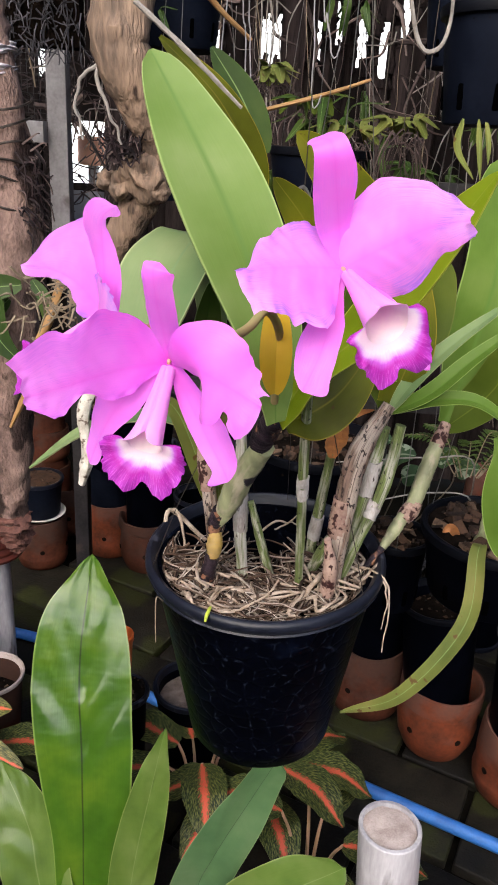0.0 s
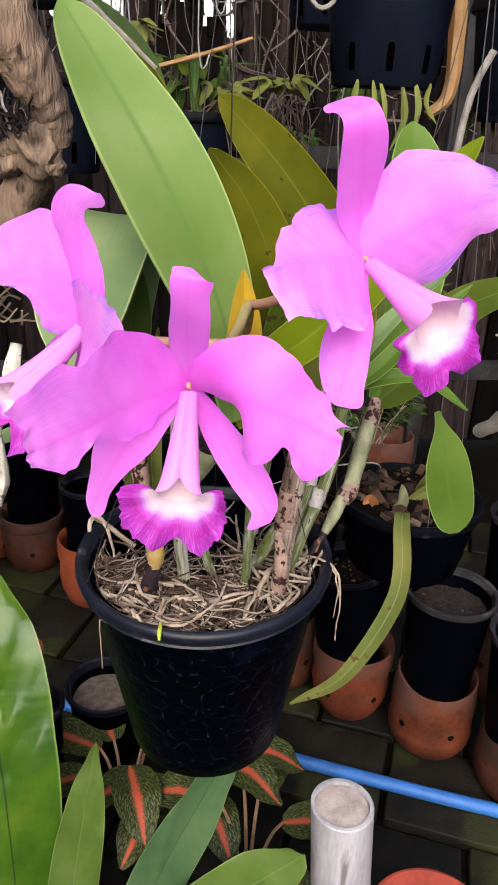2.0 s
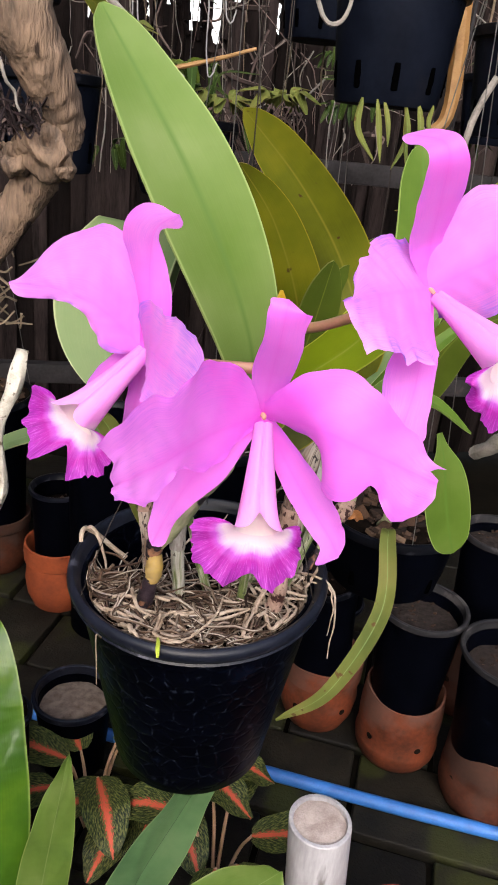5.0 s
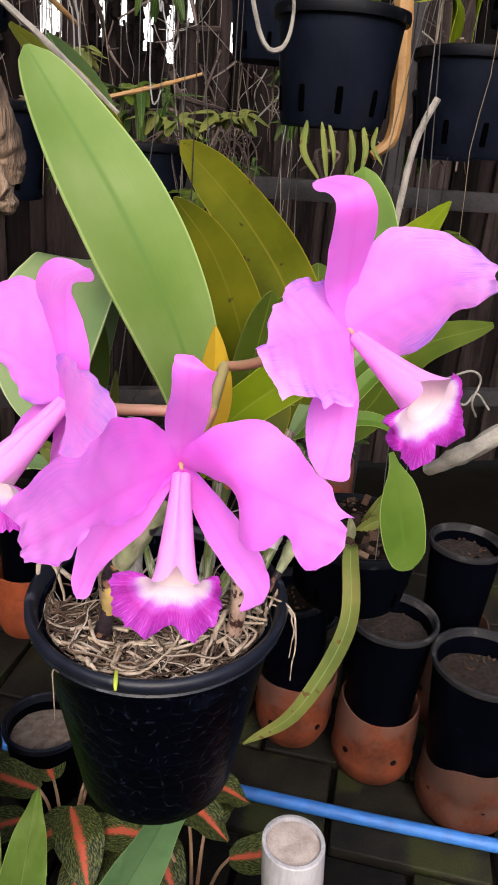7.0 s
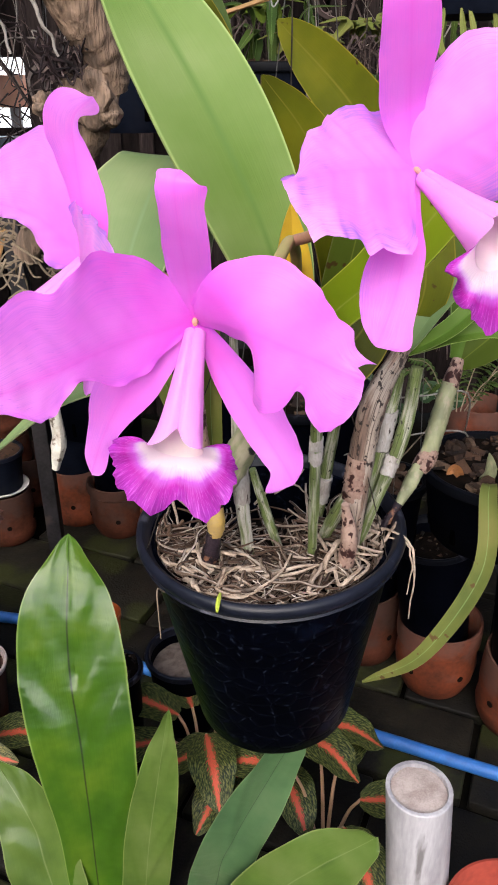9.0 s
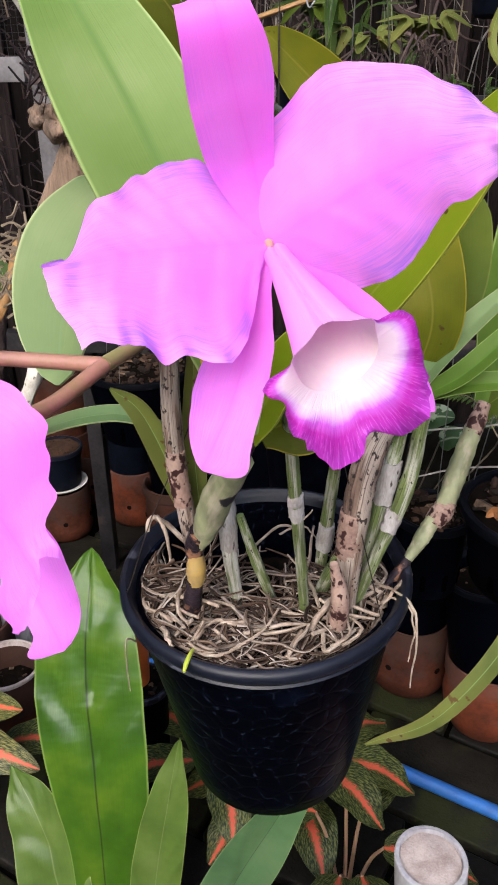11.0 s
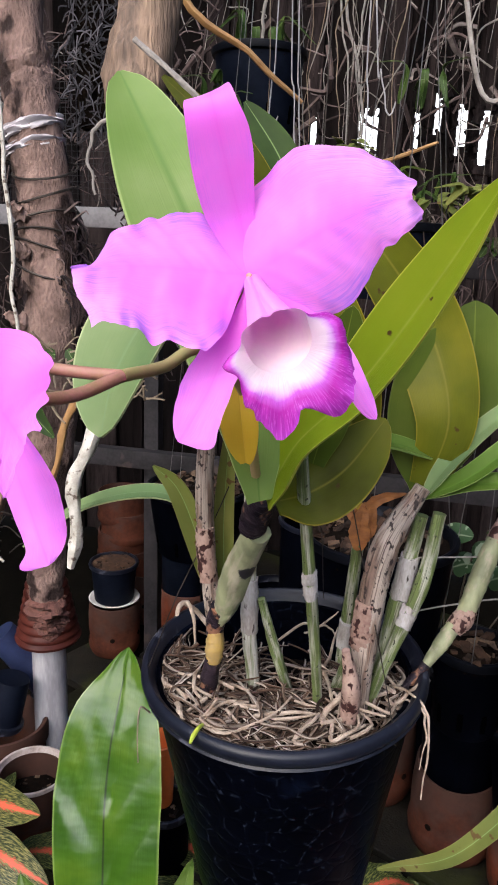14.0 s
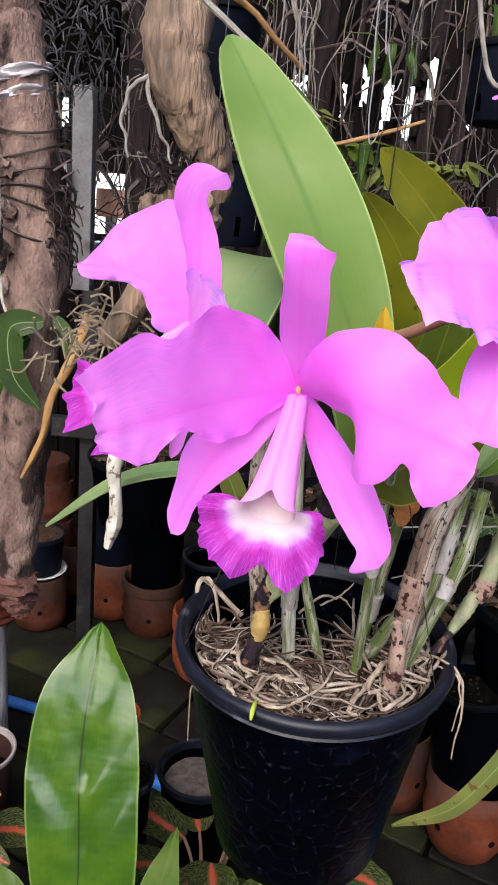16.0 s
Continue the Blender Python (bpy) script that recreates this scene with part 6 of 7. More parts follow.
# ---- bird's nest fern ----
fern = thing("birds_nest_fern", (-0.175, 0.67, 0.0), "bird's nest fern with broad glossy wavy green fronds", "fern")
FC = Vector((-0.175, 0.67, -0.005))
WIDE = [0.55, 0.78, 0.95, 1.02, 1.0, 0.9, 0.62, 0.12]
FR = [([(-0.2228, 0.7498, 0.014), (-0.2353, 0.8052, 0.2615), (-0.2528, 0.8685, 0.4134), (-0.2486, 0.9388, 0.5659)], 0.083, M_FERN, "tall glossy frond", 0.006, 0.08, ([0.36, 0.40, 0.45, 0.53, 0.76, 0.85, 0.84, 0.69, 0.12], [0.90, 0.90, 0.82, 0.79, 0.90, 0.95, 0.94, 0.70, 0.12])),
      ([(-0.161, 0.74, 0.04), (-0.146, 0.76, 0.166), (-0.130, 0.775, 0.266), (-0.110, 0.79, 0.385)], 0.034, M_FERN_DULL, "narrow dull frond with a bitten edge", 0.003, 0.12, WIDE),
      ([(-0.065, 0.675, 0.159), (-0.034, 0.67, 0.273), (0.045, 0.66, 0.480)], 0.037, M_FERN_BLUE, "pale blue-green frond leaning under the hanging pot", 0.003, 0.22, [0.6, 0.8, 0.95, 1.0, 1.0, 0.95, 0.8, 0.5]),
      ([(-0.275, 0.74, 0.03), (-0.320, 0.80, 0.15), (-0.379, 0.85, 0.235)], 0.052, M_FERN_DULL, "spreading frond", 0.004, 0.15, WIDE),
      ([(-0.06, 0.64, 0.12), (0.035, 0.615, 0.285), (0.130, 0.60, 0.388)], 0.042, M_FERN_DULL, "low spreading frond", 0.003, 0.10, [0.6, 0.8, 0.95, 1.0, 1.02, 0.98, 0.8, 0.35])]
for k, (pts, w, mt, lab, rp, fo, wp) in enumerate(FR):
    part("frond", blade(B(), [FC] + pts, w, ((0.02, -0.95, 0.31) if k == 0 else (0.05, -1, 0.45)) if k != 4 else (0, -0.8, 0.8), n=72, m=24, fold=fo, wave=0.003, waves=4, ripple=rp, thick=0.0009, seed=k * 2.1, wl=wp[0] if k == 0 else wp, wr=wp[1] if k == 0 else None, tip=0.03), mt, fern, lab)


# ---- red-veined foliage plants ----
def aglaonema(at, leaves, seed, label):
    plant = thing("aglaonema", (at[0], at[1], 0), label, "foliage plant", "red-veined plants")
    r2 = random.Random(seed)
    at = Vector(at)
    for k in range(leaves):
        a = 6.283 * k / leaves + r2.uniform(-0.4, 0.4)
        d = Vector((math.cos(a), math.sin(a), 0))
        rise = r2.uniform(0.02, 0.10)
        s = r2.uniform(0.05, 0.085)
        p0 = at + Vector((0, 0, -0.12))
        p1 = at + d * s * 0.8 + Vector((0, 0, rise))
        p2 = p1 + d * 0.075 + Vector((0, 0, 0.012))
        p3 = p2 + d * 0.06 + Vector((0, 0, -0.03))
        part("stem", tube(B(), [p0, p0.lerp(p1, 0.6) + Vector((0, 0, 0.03)), p1], [0.0035, 0.0025], 10, 6), mat_stem, plant, "pinkish leaf stalk")
        part("leaf", blade(B(), [p1, p2, p3], 0.038, (-d.x * 0.2, -d.y * 0.2, 1), (0.75, 0.65), 20, 8, fold=0.14, wave=0.003, thick=0.0008, seed=k), M_REDLEAF, plant)
    return plant


mat_stem = mat("pink stalk", (0.42, 0.24, 0.17), (0.3, 0.2, 0.1), 0.5, 60, 0.1)
aglaonema((0.03, 0.98, 0.08), 8, 1, "variegated dark green plant with red midribs behind the pots")
aglaonema((-0.08, 1.0, 0.07), 7, 2, "variegated green plant with coral red midribs")
aglaonema((0.12, 0.86, 0.06), 6, 3, "low variegated plant with red midribs")
side_plant = aglaonema((-0.52, 0.96, 0.06), 4, 5, "variegated plant with pinkish red midribs by the post")
for pts in ([(-0.582, 0.99, 0.19), (-0.497, 0.955, 0.240), (-0.385, 0.92, 0.270)], [(-0.587, 0.96, 0.12), (-0.47, 0.92, 0.18), (-0.365, 0.90, 0.165)]):
    part("leaf", blade(B(), pts, 0.040, (0.0, -0.75, 0.65), (0.75, 0.65), 24, 10, fold=0.12, wave=0.003), M_REDLEAF_PALE, side_plant, "yellow-green mottled leaf with a pinkish midrib")
    part("stem", tube(B(), [pts[0], (-0.56, 0.97, 0.05), (-0.52, 0.96, -0.02)], [0.003, 0.003], 10, 6), mat_stem, side_plant, "pinkish leaf stalk")

# bits on the left of the floor
clay_pot((-0.625, 1.215, 0), 0.088, 0.185, "large terracotta pot holding spare plastic pots", M_TERRA_OLD, collar=0.25, holes=0, rimmed=True)
plastic_pot((-0.648, 1.26, 0.345), 0.040, 0.16, "dark blue-black plastic pot lying upside down askew", 0.75, tilt=(195, -32, 0), material=M_BLUEPOT)
plastic_pot((-0.590, 1.20, 0.292), 0.042, 0.10, "dull grey-black plastic pot upside down", 0.8, tilt=(170, 12, 0), material=M_PLASTIC_GREY)
plastic_pot((-0.50, 1.10, 0.0), 0.064, 0.185, "red-brown clay bowl of soil with a pale rim", 0.7, material=M_TERRA_OLD, rim=M_MORTAR, fill=M_SOIL, fill_depth=0.3, lip=0.006)
plastic_pot((-0.115, 1.14, 0.0), 0.075, 0.17, "dark round pot of grey medium on the floor", 0.75, fill=M_FILL, fill_depth=0.2)
orn = thing("orange_cup", (-0.232, 1.02, 0.245), "bright orange plastic cup on a small dark pot", "cup")
part("body", lathe(B(), [(0, 0), (0.020, 0), (0.022, 0.004), (0.026, 0.105), (0.028, 0.107), (0.028, 0.116), (0.026, 0.118), (0.024, 0.112), (0.020, 0.01), (0, 0.01)], 40, (-0.232, 1.02, 0.245)), M_ORANGE, orn)
plastic_pot((-0.222, 1.02, 0.0), 0.045, 0.246, "small dark pot under an orange cup", 0.8, fill=M_SOIL, fill_depth=0.01)
clay_pot((0.285, 0.56, 0.10), 0.085, 0.19, "new red clay pot on a stand near the post", M_TERRA_RED, holes=0)
pvc_post(0.285, 0.56, 0.10, 0.04, "short pvc stub under the red pot")

# plank with dark wire
plank = thing("plank", (-0.50, 1.0, 0.6), "pale sawn plank hung upright on a wire, tied round its foot", "plank")
part("hanger_wire", tube(B(), [(-0.47, 1.02, 0.85), (-0.46, 1.0, 1.3), (-0.45, 0.94, 1.81)], [0.0008, 0.0008], 12, 5), M_WIRE, plank, "thin hanger wire")
bm = B()
box(bm, (0.058, 0.02, 0.26), look((-0.505, 1.02, 0.735), (-0.505, 2, 0.735)) @ pose(0, 0, 0, -90, 0, 0) @ pose(0, 0, 0, 0, 18, 0), 0.002)
part("board", bm, M_PLANK, plank)
bm = B()
for k in range(60):
    p = Vector((-0.53 + rng.gauss(0, 0.03), 1.0 + rng.gauss(0, 0.015), 0.67 + rng.gauss(0, 0.02)))
    q = p + Vector((rng.uniform(-.05, .05), rng.uniform(-.02, .02), rng.uniform(-.03, .03)))
    tube(bm, [p, p.lerp(q, .5) + Vector((0, 0, rng.uniform(-.02, .02))), q], [0.0013, 0.0009], 8, 4)
tagged(part("tie_wire", bm, M_WIRE, plank, "dark tangled wire"), kind="stuff")
for pts in ([(-0.505, 0.985, 0.70), (-0.503, 0.97, 0.655), (-0.512, 0.965, 0.615), (-0.532, 0.965, 0.58), (-0.56, 0.975, 0.545)], [(-0.53, 0.985, 0.665), (-0.49, 0.965, 0.66), (-0.474, 0.965, 0.62), (-0.50, 0.965, 0.585), (-0.525, 0.97, 0.57)], [(-0.56, 0.99, 0.69), (-0.54, 0.975, 0.705), (-0.50, 0.97, 0.69), (-0.455, 0.975, 0.65)]):
    part("aerial_root", tube(B(), pts, [0.0028, 0.0032, 0.0018], 22, 8, wob=0.003, seed=pts[0][2] * 30), M_ROOT_WHITE, plank, "pale root looped round the plank")
part("aerial_root", tube(B(), [(-0.46, 0.97, 0.70), (-0.475, 0.97, 0.65), (-0.51, 0.97, 0.60), (-0.54, 0.98, 0.565)], [0.0035, 0.0034, 0.0018], 20, 8, wob=0.004), M_ROOT_WHITE, plank, "pale root on the plank")

# name tag
tagthing = thing("plant_tag", (-0.55, 1.1, 1.12), "orange plastic plant tag hanging on a wire, lettered in dark ink", "tag")
bm = B()
box(bm, (0.026, 0.001, 0.042), pose(-0.548, 1.1, 1.118, 0, 8, 0), 0.0004)
part("card", bm, M_TAG, tagthing)
txt = bpy.data.curves.new("letters", "FONT")
txt.body, txt.size, txt.extrude, txt.align_x = "PF", 0.017, 0.0002, "CENTER"
txt.materials.append(M_INK)
lt = new("letters", txt)
lt.parent, lt.matrix_parent_inverse = tagthing, tagthing.matrix_basis.inverted()
lt.matrix_basis = pose(-0.546, 1.0988, 1.122, 90, 0, 0) @ pose(0, 0, 0, 0, 0, -8)
part("wire", tube(B(), [(-0.552, 1.1, 1.137), (-0.562, 1.1, 1.165), (-0.57, 1.1, 1.18)], [0.001, 0.001], 8, 5), M_WIRE, tagthing, "wire loop")
part("hanger_wire", tube(B(), [(-0.552, 1.1, 1.138), (-0.556, 1.06, 1.25), (-0.55, 1.0, 1.5), (-0.545, 0.945, 1.80), (-0.545, 0.93, 1.823)], [0.0007, 0.0007], 16, 5), M_WIRE, tagthing, "thin hanger wire")

# plant in the raised black pot: upright leaves and cane
neigh = thing("young_orchid", (0.30, 0.895, 0.66), "leafy orchid growing in a black pot of bark", "orchid")
part("leaf", blade(B(), [(0.181, 0.688, 0.90), (0.215, 0.68, 0.94), (0.24, 0.66, 1.0), (0.29, 0.62, 1.035)], 0.022, (-0.4, -0.8, 0.5), (0.8, 0.55), 24, 8, fold=0.2), M_LEAF_MID, neigh, "arching olive green leaf")
part("leaf", blade(B(), [(0.285, 0.83, 0.695), (0.270, 0.793, 0.702), (0.255, 0.74, 0.635), (0.180, 0.672, 0.583), (0.105, 0.622, 0.592)], 0.0108, (-0.35, -0.75, 0.6), (0.9, 0.55), 36, 8, fold=0.35, thick=0.001), M_LEAF_DULL, neigh, "long drooping yellow-green leaf with a dry tip")
part("leaf", blade(B(), [(0.206, 0.603, 0.925), (0.214, 0.598, 0.90), (0.222, 0.598, 0.868), (0.232, 0.598, 0.835), (0.244, 0.60, 0.806)], 0.021, (0, -1, 0.2), (1.1, 0.6), 30, 10, wl=[0.12, 0.3, 0.7, 0.95, 1.03, 1.0, 0.85, 0.6], tip=0.14, fold=0.15), M_LEAF, neigh, "hanging spoon-shaped green leaf")
for pts, w, mt in (([(0.285, 0.86, 0.68), (0.29, 0.85, 0.70), (0.283, 0.84, 0.73)], 0.008, M_BULB_FRESH), ([(0.31, 0.88, 0.68), (0.335, 0.87, 0.705), (0.36, 0.85, 0.712)], 0.009, M_LEAF_DULL), ([(0.265, 0.87, 0.68), (0.25, 0.86, 0.70), (0.24, 0.855, 0.695)], 0.006, M_DRYLEAF), ([(0.33, 0.90, 0.68), (0.34, 0.89, 0.71), (0.35, 0.89, 0.735)], 0.010, M_LEAF_DULL)):
    part("shoot", blade(B(), pts, w, (0, -1, 0.4), (0.8, 0.6), 14, 6, fold=0.4, thick=0.002), mt, neigh, "short pale dry shoot")

# white roots and stick right of the pot
stick = thing("dead_cane", (0.29, 0.62, 0.9), "grey dead cane with curling white roots", "dead cane")
part("cane", tube(B(), [(0.276, 0.66, 0.88), (0.291, 0.62, 0.917), (0.33, 0.60, 0.955), (0.40, 0.58, 1.0)], [0.006, 0.009, 0.008, 0.006], 24, 9, rough=0.3), M_TWIG_PALE, stick)
for pts in ([(0.25, 0.61, 0.99), (0.265, 0.60, 1.0), (0.276, 0.60, 0.992), (0.272, 0.60, 0.972), (0.285, 0.61, 0.955)], [(0.255, 0.61, 0.975), (0.268, 0.605, 0.968), (0.278, 0.605, 0.978), (0.29, 0.60, 0.965)]):
    part("root", tube(B(), pts, [0.0011, 0.0009], 20, 6), M_TWIG_PALE, stick, "curling white root")


M_HEARTS = leaf_mat("silver-veined leaf", (0.03, 0.06, 0.025), (0.02, 0.04, 0.02), (0.05, 0.08, 0.04), (0.05, 0.08, 0.03), rib=(0.2, 0.24, 0.16), ribwidth=0.05, spots=(0.2, 0.24, 0.17), spotsize=5.0, spotamount=0.42)


# ---- hanging pots and plants at the back ----
def hung_pot(x, y, z, r, h, label, seed, leafmat=None, n=7):
    # high pots take the lit bluish plastic, low pots the shaded black
    p = plastic_pot((x, y, z), r, h, label, 0.78, lip=0.010, fill=M_SOIL, fill_depth=0.08, slots=9, group="hanging pots", material=M_PLASTIC_GREY if z > 0.9 else M_PLASTIC, name="hanging_pot", rim=M_RIM_DARK)
    for a in (0.4, 2.5, 4.6):
        q = Vector((x + r * 0.97 * math.cos(a), y + r * 0.97 * math.sin(a), z + h - 0.01))
        part("hanger_wire", tube(B(), [q, q.lerp(Vector((x, y, z + h + 0.7)), 0.5), (x, y, z + h + 0.7)], [0.0007, 0.0007], 10, 5), M_WIRE_PALE, p, "hanger wire")
    if leafmat:
        pl = thing("hanging_plant", (x, y, z + h), "leafy orchid in a hanging black pot", "orchid", "hanging plants")
        foliage(pl, (x, y, z + h - 0.01), n, 0.16, 0.010, 0.8, leafmat, seed, 0.5)
    return p


hung_pot(0.318, 0.893, 0.585, 0.098, 0.105, "black hanging pot full of bark and curled roots", 11)
hung_pot(0.212, 1.025, 0.475, 0.056, 0.125, "black hanging pot with reddish bark", 12)
hung_pot(0.075, 1.04, 0.52, 0.105, 0.22, "deep black hanging pot with red-brown bark", 13)
hung_pot(-0.32, 1.52, 0.46, 0.112, 0.15, "wide black hanging pot with a pale leafless orchid", 14)
hung_pot(0.245, 0.98, 1.185, 0.078, 0.125, "black slotted hanging pot with trailing yellow-green shoots", 1, M_DARKLEAF)
hung_pot(0.45, 1.02, 1.165, 0.085, 0.125, "dark hanging pot at the back", 2, M_LEAF_BRIGHT)
hung_pot(0.47, 0.94, 1.31, 0.07, 0.12, "upper black hanging pot", 3, M_LEAF_BRIGHT)
hung_pot(-0.16, 1.25, 1.06, 0.08, 0.13, "navy black pot with grassy roots behind the driftwood", 4)
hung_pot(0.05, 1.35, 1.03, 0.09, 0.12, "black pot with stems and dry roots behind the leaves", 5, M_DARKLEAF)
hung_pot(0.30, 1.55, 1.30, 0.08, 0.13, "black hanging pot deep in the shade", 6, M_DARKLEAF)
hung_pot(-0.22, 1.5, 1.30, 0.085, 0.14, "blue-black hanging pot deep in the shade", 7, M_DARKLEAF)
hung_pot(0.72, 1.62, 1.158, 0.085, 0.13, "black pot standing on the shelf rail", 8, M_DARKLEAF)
drip = thing("trailing_shoots", (0.25, 0.96, 1.18), "yellow-green shoots trailing from the slots of a hanging pot", "shoots")
for k in range(7):
    x = 0.20 + 0.014 * k + rng.uniform(-.008, .008)
    z = 1.12 + rng.uniform(-.015, .03)
    part("leaf", blade(B(), [(x, 0.925, 1.19), (x + rng.uniform(-.012, .012), 0.915, (1.19 + z) / 2), (x + rng.uniform(-.022, .022), 0.91, z)], rng.uniform(0.003, 0.005), (rng.uniform(-.5, .5), -1, 0.2), (0.8, 0.7), 12, 4, fold=0.3), M_LEAF_DULL, drip)

# root curtain slab by the trunk
slab = thing("root_slab", (-0.36, 1.2, 1.3), "dark tree-fern slab overgrown with a net of grey roots, hung up", "fern slab")
bm = B()
box(bm, (0.115, 0.03, 0.34), Matrix.Translation((-0.378, 1.22, 1.435)), 0.008)
part("slab", bm, M_SOIL, slab)
bm = B()
for k in range(620):
    p = Vector((-0.378 + rng.uniform(-.062, .062), 1.200 + rng.uniform(-.012, .003), 1.435 + rng.uniform(-.178, .17)))
    h = rng.gauss(1.57, 0.75)
    L = rng.uniform(0.012, 0.032)
    q = p + Vector((math.cos(h) * L, rng.uniform(-.008, .004), -math.sin(h) * L))
    tube(bm, [p, p.lerp(q, .5) + Vector((rng.uniform(-.004, .004), -0.003, rng.uniform(-.004, .004))), q], [0.0013, 0.0009], 5, 4)
tagged(part("root_net", bm, by_piece(mat("grey roots", (1, 1, 1), (0.5, 0.5, 0.55), 0.8, 60, 0.2), [(0.0, (0.012, 0.011, 0.013)), (0.6, (0.05, 0.046, 0.052)), (1.0, (0.13, 0.12, 0.13))]), slab, "net of thin grey roots"), kind="stuff")
part("hanger_wire", tube(B(), [(-0.378, 1.22, 1.60), (-0.378, 1.1, 1.9), (-0.378, 0.93, 1.80)], [0.001, 0.001], 10, 5), M_WIRE, slab, "thin hanger wire")

# hanging roots, wires and twigs in the shade
for k in range(46):
    x = rng.uniform(-0.55, 0.75)
    y = rng.choice((0.93, rng.uniform(1.5, 2.3), rng.uniform(1.5, 2.3), rng.uniform(1.5, 2.3)))
    z0, z1 = 2.715 if y > 1.46 else 1.8, rng.uniform(0.95, 1.3)
    d = rng.uniform(-0.06, 0.06)
    r = rng.choice((0.0012, 0.0016, 0.0025, 0.004)) if y > 1 else 0.0009
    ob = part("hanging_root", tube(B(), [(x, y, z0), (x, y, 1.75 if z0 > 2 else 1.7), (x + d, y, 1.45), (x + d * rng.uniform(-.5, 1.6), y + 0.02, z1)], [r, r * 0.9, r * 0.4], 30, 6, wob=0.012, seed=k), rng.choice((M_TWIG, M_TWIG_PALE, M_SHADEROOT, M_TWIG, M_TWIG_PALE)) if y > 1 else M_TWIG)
    tagged(ob, "long grey hanging root or vine in the shade" if r > 0.002 else "thin hanging root in the shade", "hanging root", "hanging roots")
for k, (pts, r, mt) in enumerate((([(0.34, 0.9, 1.224), (0.322, 0.9, 1.18), (0.313, 0.9, 1.10), (0.315, 0.9, 1.04)], 0.004, M_TWIG_PALE), ([(0.33, 1.04, 1.45), (0.338, 1.03, 1.333), (0.347, 1.03, 1.26), (0.348, 1.03, 1.185), (0.323, 1.03, 1.158)], 0.011, M_TWIG_ORANGE),
                                 ([(-0.115, 0.62, 1.243), (-0.075, 0.61, 1.212), (-0.03, 0.60, 1.174)], 0.0022, M_TWIG_PALE), ([(-0.05, 1.1, 1.19), (0.04, 1.08, 1.215), (0.10, 1.06, 1.235)], 0.003, M_TWIG_ORANGE),
                                 ([(-0.20, 0.93, 1.80), (-0.19, 0.9, 1.40), (-0.10, 0.92, 1.30), (-0.05, 0.95, 1.26)], 0.004, M_TWIG_ORANGE), ([(0.10, 0.92, 1.40), (0.13, 0.90, 1.27), (0.155, 0.90, 1.255), (0.165, 0.90, 1.29), (0.155, 0.9, 1.36)], 0.0025, M_TWIG_PALE))):
    tagged(part("twig", tube(B(), pts, [r, r, r * 0.6], 20, 7, rough=0.2, seed=k), mt), "bare hanging twig or dry stem", "twig", "twigs")
for k, (p, q) in enumerate((((-0.054, 0.93, 1.33), (-0.045, 0.93, 1.188)), ((-0.077, 0.93, 1.329), (-0.082, 0.93, 1.237)), ((0.019, 0.93, 1.333), (0.025, 0.93, 1.2)), ((-0.061, 0.93, 1.33), (-0.051, 0.93, 1.206)), ((0.027, 0.93, 1.324), (0.042, 0.93, 1.251)))):
    p, q = Vector(p), Vector(q)
    top = p + (p - q) * ((1.79 - p.z) / (p.z - q.z))
    top.x = p.x + (top.x - p.x) * 0.4
    ob = part("hanging_wire", tube(B(), [(top.x, 0.93, 1.79), p, p.lerp(q, 0.5), q, q + Vector((0.006, 0, -0.006)), q + Vector((0.010, 0, 0.006))], [0.0008, 0.0008], 30, 6, wob=0.0015, seed=k), M_WIRE_BRIGHT)
    tagged(ob, "bright bare wire with a hooked end, hung from the pipe", "wire", "hanging wires")
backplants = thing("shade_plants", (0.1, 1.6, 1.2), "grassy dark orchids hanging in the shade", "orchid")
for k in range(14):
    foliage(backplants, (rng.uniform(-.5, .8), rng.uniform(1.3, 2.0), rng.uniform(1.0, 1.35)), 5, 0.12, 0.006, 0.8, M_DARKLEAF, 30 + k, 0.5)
# darker, duller leaf greens put the shade into these orchids' colour
for k, (x, y, z, mt) in enumerate(((0.165, 1.18, 1.17, M_LEAF_DULL), (0.40, 1.12, 1.03, M_LEAF_DULL), (0.10, 1.30, 1.16, M_LEAF_DULL), (0.52, 1.2, 1.02, M_LEAF_MID), (0.02, 1.35, 1.20, M_LEAF_MID), (0.24, 1.5, 1.10, M_DARKLEAF), (-0.05, 1.45, 1.25, M_LEAF_DULL), (0.44, 1.25, 0.86, M_LEAF_MID), (0.36, 1.22, 0.80, M_DARKLEAF), (0.14, 1.26, 1.05, M_LEAF_MID))):
    clump = thing("shade_orchid", (x, y, z), "small green orchid hung up in the shade", "orchid", "small orchids in the shade")
    foliage(clump, (x, y, z), 9, 0.085, 0.0085, 0.9, mt, 60 + k, 0.35)
    part("hanger_wire", tube(B(), [(x, y, z - 0.01), (x, y + 0.01, (z + 2.0) / 2), (x, y + 0.02, 2.0 if y < 1.46 else 2.71)], [0.0009, 0.0009], 6, 4), M_WIRE, clump, "thin wire")
    bm = B()
    for j in range(26):
        a = rng.uniform(0, 6.283)
        p = Vector((x + 0.02 * math.cos(a), y + 0.02 * math.sin(a), z + rng.uniform(-.01, .01)))
        q = p + Vector((rng.uniform(-.03, .03), rng.uniform(-.02, .02), rng.uniform(-.09, -.01)))
        tube(bm, [p, p.lerp(q, .5) + Vector((rng.uniform(-.015, .015), 0, 0.01)), q], [0.0016, 0.0009], 7, 4)
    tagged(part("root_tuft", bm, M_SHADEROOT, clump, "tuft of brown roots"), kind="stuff")
